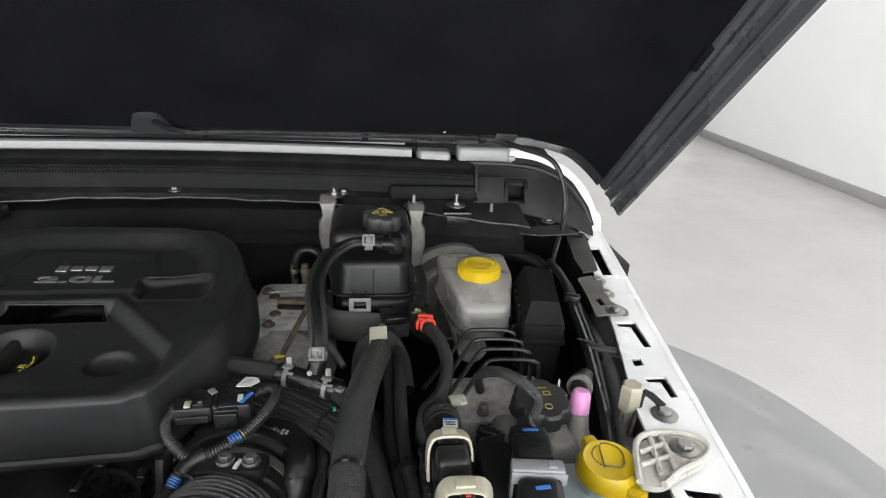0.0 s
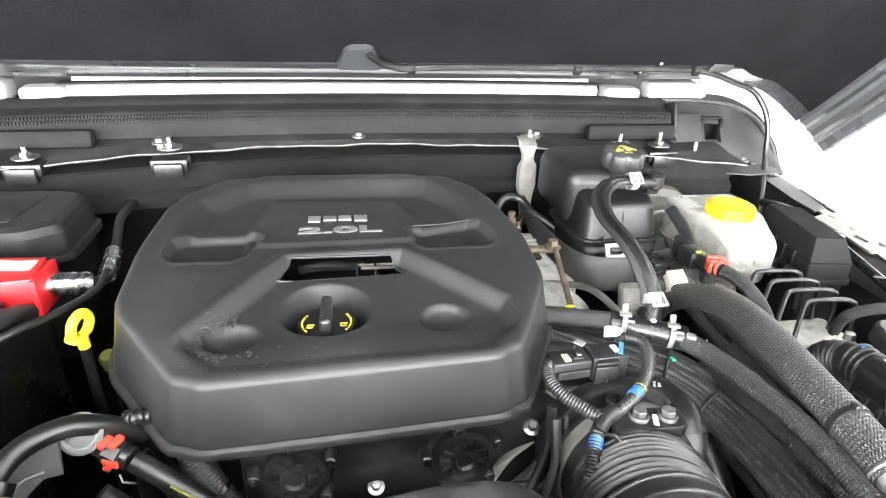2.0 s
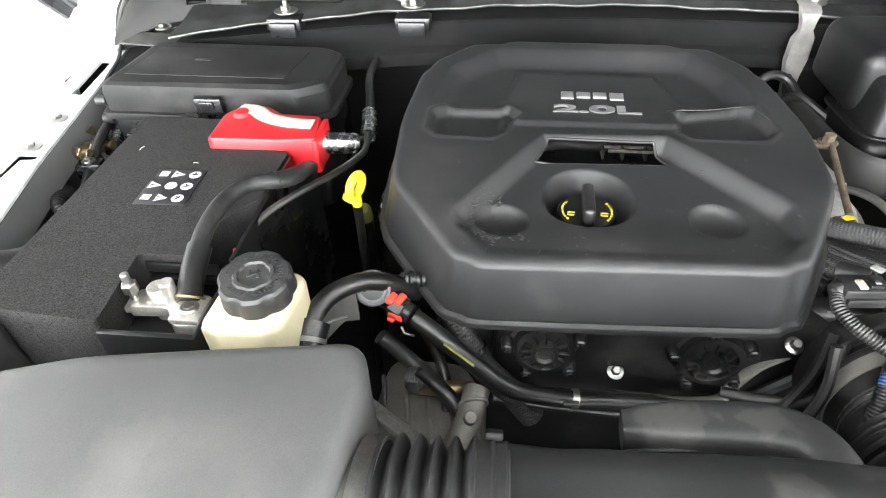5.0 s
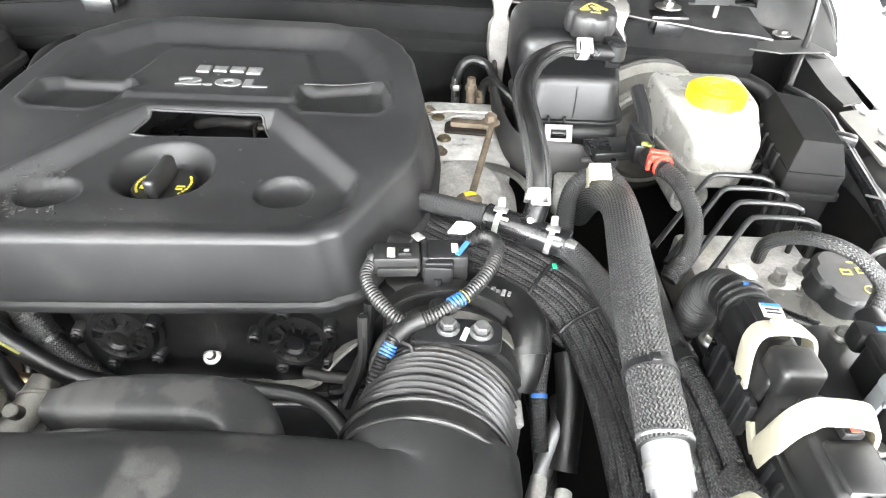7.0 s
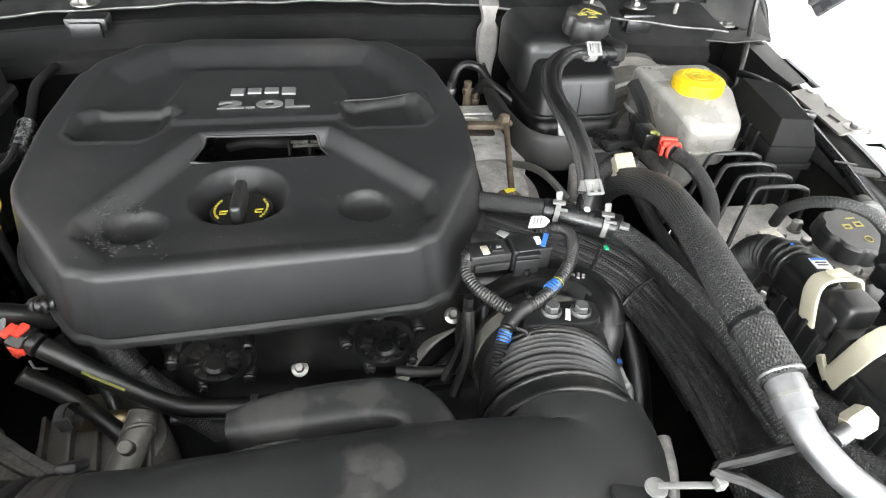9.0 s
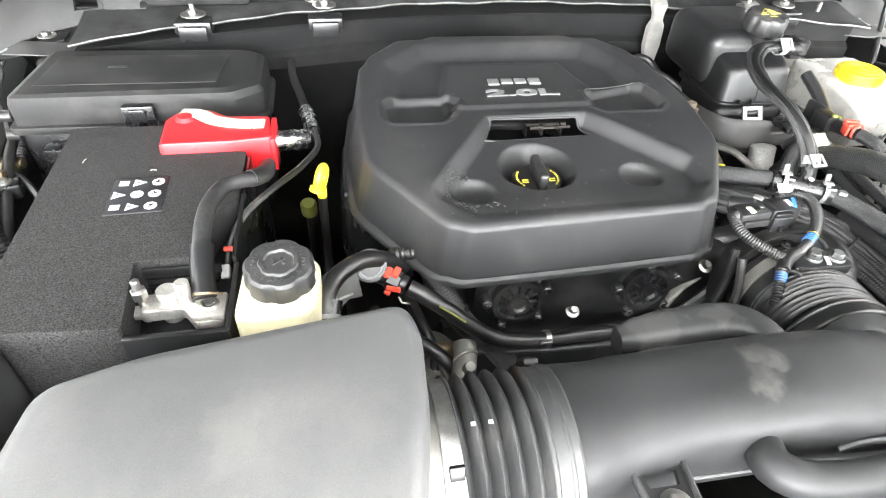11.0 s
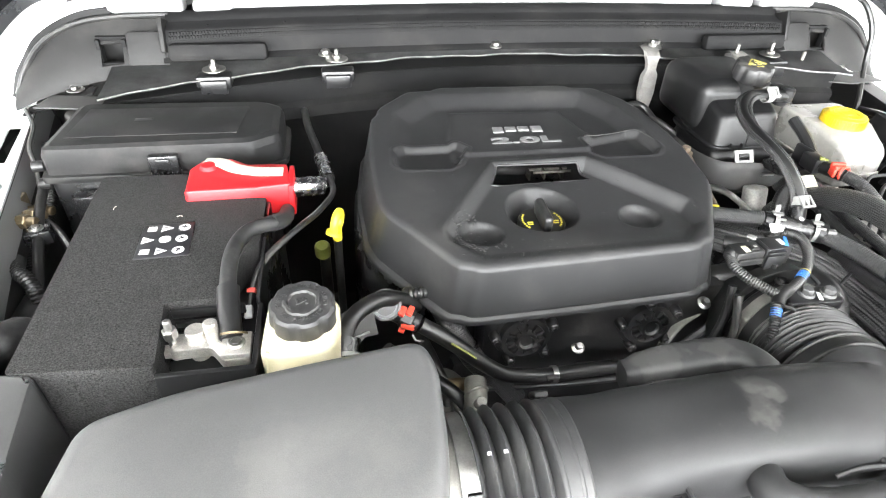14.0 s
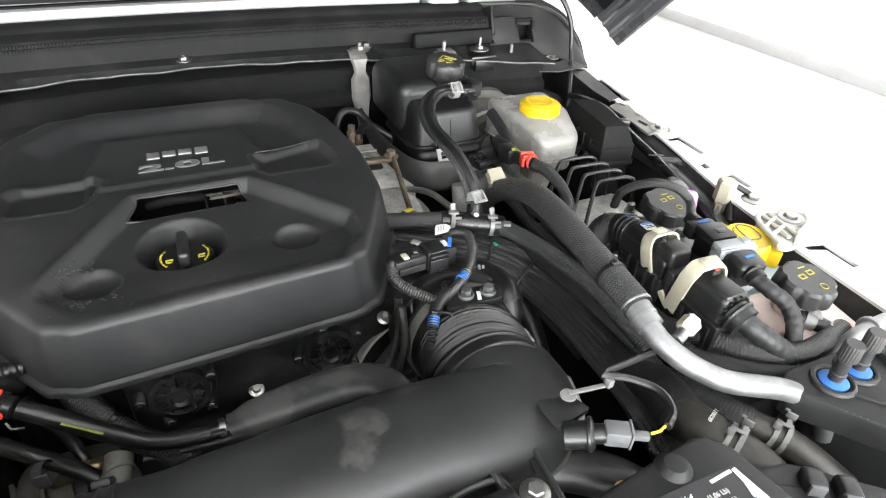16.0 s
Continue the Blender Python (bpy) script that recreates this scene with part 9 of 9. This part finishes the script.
part("skirt", prism(rounded([(0.455, 0.200), (0.450, 0.185), (0.462, 0.152), (0.49, 0.09), (0.60, 0.09), (0.60, 0.195), (0.50, 0.206)], 0.008, 3), 0.94, 1.082, 0.004), M_DUCT, ob)
part("plate_step", prism(rounded([(0.51, 0.20), (0.50, 0.12), (0.55, 0.10), (0.595, 0.11), (0.595, 0.19)], 0.010, 4), 1.108, 1.118, 0.003), M_DUCT, ob)
part("plate_rib", box((0.452, 0.158, 1.111), (0.030, 0.003, 0.004), 0.001, rz=-50), M_DUCT, ob)
for x, y in ((0.441, 0.185), (0.474, 0.186)):
    part("rubber_ring", torus((x, y, 1.111), (0, 0, 1), 0.0165, 0.0028, 28, 8), M_RUBBER, ob)
    part("blue_collar", lathe([(0, 0.005), (0.0095, 0.005), (0.0125, 0.003), (0.0125, 0), (0, 0)], (x, y, 1.110)), M_BLUE, ob, "blue rubber collar")
    valve = part("valve", lathe([(0, 0.032), (0.0066, 0.032), (0.0066, 0.028), (0.0058, 0.027), (0.0062, 0.014), (0.0070, 0.013), (0.0070, 0.011), (0.0060, 0.010), (0.0060, 0.004), (0, 0.004)], (x, y, 1.110), (-0.02, 0.0, 1), 24), M_CAP, ob)
    part("valve_cap", lathe([(0, 0.047), (0.0068, 0.047), (0.0078, 0.045), (0.0078, 0.030), (0, 0.030)], (x, y, 1.110), (-0.02, 0.0, 1), 60, 20, 0.07), M_GREYCAP, valve, "ribbed grey-black valve cap")
ob = thing("front_bottle_hose", (0.505, 0.235, 1.08), "short black hose clamped to the coolant bottle", "hose")
part("hose", tube([(0.486, 0.262, 1.110), (0.496, 0.249, 1.110), (0.506, 0.236, 1.106), (0.514, 0.224, 1.098), (0.518, 0.215, 1.08)], 0.0085, 18), M_RUBBER, ob)
cl = part("clamp", ring((0.495, 0.250, 1.110), (0.6, -0.75, -0.1), 0.0090, 0.0012, 0.010), M_LIGHTGREY, ob, "pale spring clamp")
for dx in (-0.006, 0.0, 0.006):
    part("clamp_loop", turn(box((dx, 0, 0.0105), (0.0035, 0.011, 0.0025), 0.0008), pose(0.495, 0.250, 1.110, 20, 10, 38)), M_LIGHTGREY, cl)
part("hose_print", words("BTL", 0.006, pose(0.5055, 0.2345, 1.1157, 35, 0, 35), depth=0.0002), M_LABEL, ob, "white printed letters")
ob = thing("bottle_pipe", (0.53, 0.21, 1.1), "bare aluminium pipe elbow behind the valves", "pipe")
part("pipe", tube([(0.60, 0.216, 1.112), (0.557, 0.215, 1.116), (0.525, 0.213, 1.117), (0.505, 0.212, 1.114), (0.494, 0.213, 1.104), (0.490, 0.214, 1.09)], 0.0085, 16), M_ALU, ob)
part("flange", lathe([(0, 0.004), (0.012, 0.004), (0.013, 0.002), (0.013, 0), (0, 0)], (0.532, 0.2135, 1.1165), (-1, 0, 0.05), 24), M_ALU, ob)
ob = thing("duct_sensor", (0.2, 0.205, 1.1), "grey plugged sensor on the side of the intake duct", "sensor")
part("sensor_body", merge(cyl((0.180, 0.224, 1.124), (0.198, 0.212, 1.130), 0.0105), cyl((0.194, 0.215, 1.129), (0.197, 0.2128, 1.130), 0.013)), M_SATIN, ob)
part("plug_socket", cyl((0.196, 0.2135, 1.130), (0.205, 0.2075, 1.133), 0.0075), M_SATIN, ob)
part("plug", box((0.211, 0.204, 1.134), (0.019, 0.0145, 0.0145), 0.002, rz=-30), M_PLUG, ob, "grey plastic plug")
part("plug_lip", box((0.2195, 0.1992, 1.134), (0.0022, 0.016, 0.016), 0.0008, rz=-30), M_PLUG, ob)
part("plug_neck", box((0.226, 0.1955, 1.134), (0.013, 0.006, 0.006), 0.0012, rz=-30), M_PLUG, ob)
part("yellow_wire", tube([(0.233, 0.193, 1.136), (0.239, 0.191, 1.138), (0.246, 0.193, 1.138)], 0.0011, 6), M_INK, ob, "thin yellow wire")
part("black_wire", tube([(0.247, 0.192, 1.138), (0.262, 0.202, 1.138), (0.266, 0.222, 1.138), (0.250, 0.240, 1.140), (0.232, 0.250, 1.142), (0.262, 0.255, 1.138), (0.30, 0.262, 1.13)], 0.0032, 8), M_RUBBER, ob)
part("stalk", merge(box((0.218, 0.247, 1.134), (0.036, 0.004, 0.002), 0.0006, rz=-8), lathe([(0, 0.002), (0.006, 0.0016), (0.0065, 0), (0, 0)], (0.200, 0.249, 1.132)), box((0.235, 0.244, 1.137), (0.006, 0.006, 0.008), 0.001)), M_LIGHTGREY, ob, "pale plastic wire stalk")
part("ear", prism(rounded([(0.176, 0.258), (0.205, 0.250), (0.212, 0.234), (0.178, 0.228)], 0.004, 3), 1.124, 1.129, 0.001), M_DUCT, ob)
solo("radiator_shroud", merge(prism([(-0.2, 0.19), (0.16, 0.19), (0.16, -0.12), (-0.2, -0.12)], 0.96, 1.0, 0.004), *[box((-0.16 + 0.034 * k, 0.06, 1.008), (0.006, 0.24, 0.016), 0.001, rz=8) for k in range(9)]), M_BLACK, "black ribbed radiator shroud below the duct", "radiator shroud")
solo("shroud_pipe", tube([(-0.14, 0.20, 1.02), (-0.08, 0.19, 1.035), (-0.04, 0.20, 1.02), (0.02, 0.21, 1.0)], 0.018, 16), M_SATIN, "fat black hose under the duct", "hose")
for i, (a, b, r) in enumerate((((0.262, 0.345, 1.03), (0.236, 0.27, 1.02), 0.006), ((0.278, 0.335, 1.03), (0.252, 0.262, 1.02), 0.006), ((0.30, 0.46, 1.03), (0.292, 0.38, 0.98), 0.012), ((0.27, 0.47, 1.0), (0.285, 0.38, 0.94), 0.010))):
    solo("bay_pipe", tube([a, tuple((p + q) / 2 + 0.004 for p, q in zip(a, b)), b], r, 12), M_ENGINE if i > 1 else M_CAST, "dark pipe low in the bay", "pipe", "low pipes")
solo("dropped_hose", tube([(0.275, 0.49, 1.06), (0.276, 0.455, 1.05), (0.270, 0.42, 1.03), (0.272, 0.385, 1.0)], 0.007, 12), M_BRAID, "narrow braided hose dropping beside the bundle", "hose")
solo("blue_tape", tube([(0.2705, 0.418, 1.029), (0.2705, 0.415, 1.0272)], 0.0074, 12), M_BLUE, "blue tape mark on a hose", "tape")
solo("shroud_hose", tube([(0.175, 0.262, 1.030), (0.205, 0.246, 1.040), (0.232, 0.226, 1.042), (0.252, 0.208, 1.038), (0.275, 0.19, 1.02)], 0.020, 18), M_RUBBER, "fat black hose behind the radiator cover", "hose")
solo("dry_leaf", prism([(0.2290, 0.2035), (0.2325, 0.2050), (0.2375, 0.2040), (0.2385, 0.2005), (0.2345, 0.2015), (0.2330, 0.1985), (0.2300, 0.1995)], 1.0600, 1.0606, 0), M_LEAF, "scrap of dry brown leaf on a hose", "leaf")
solo("bent_pipe", tube([(0.295, 0.44, 0.99), (0.292, 0.415, 1.0), (0.283, 0.395, 0.99), (0.272, 0.37, 0.95)], 0.008, 12), M_ALU, "bent bare metal pipe low in the bay", "pipe")
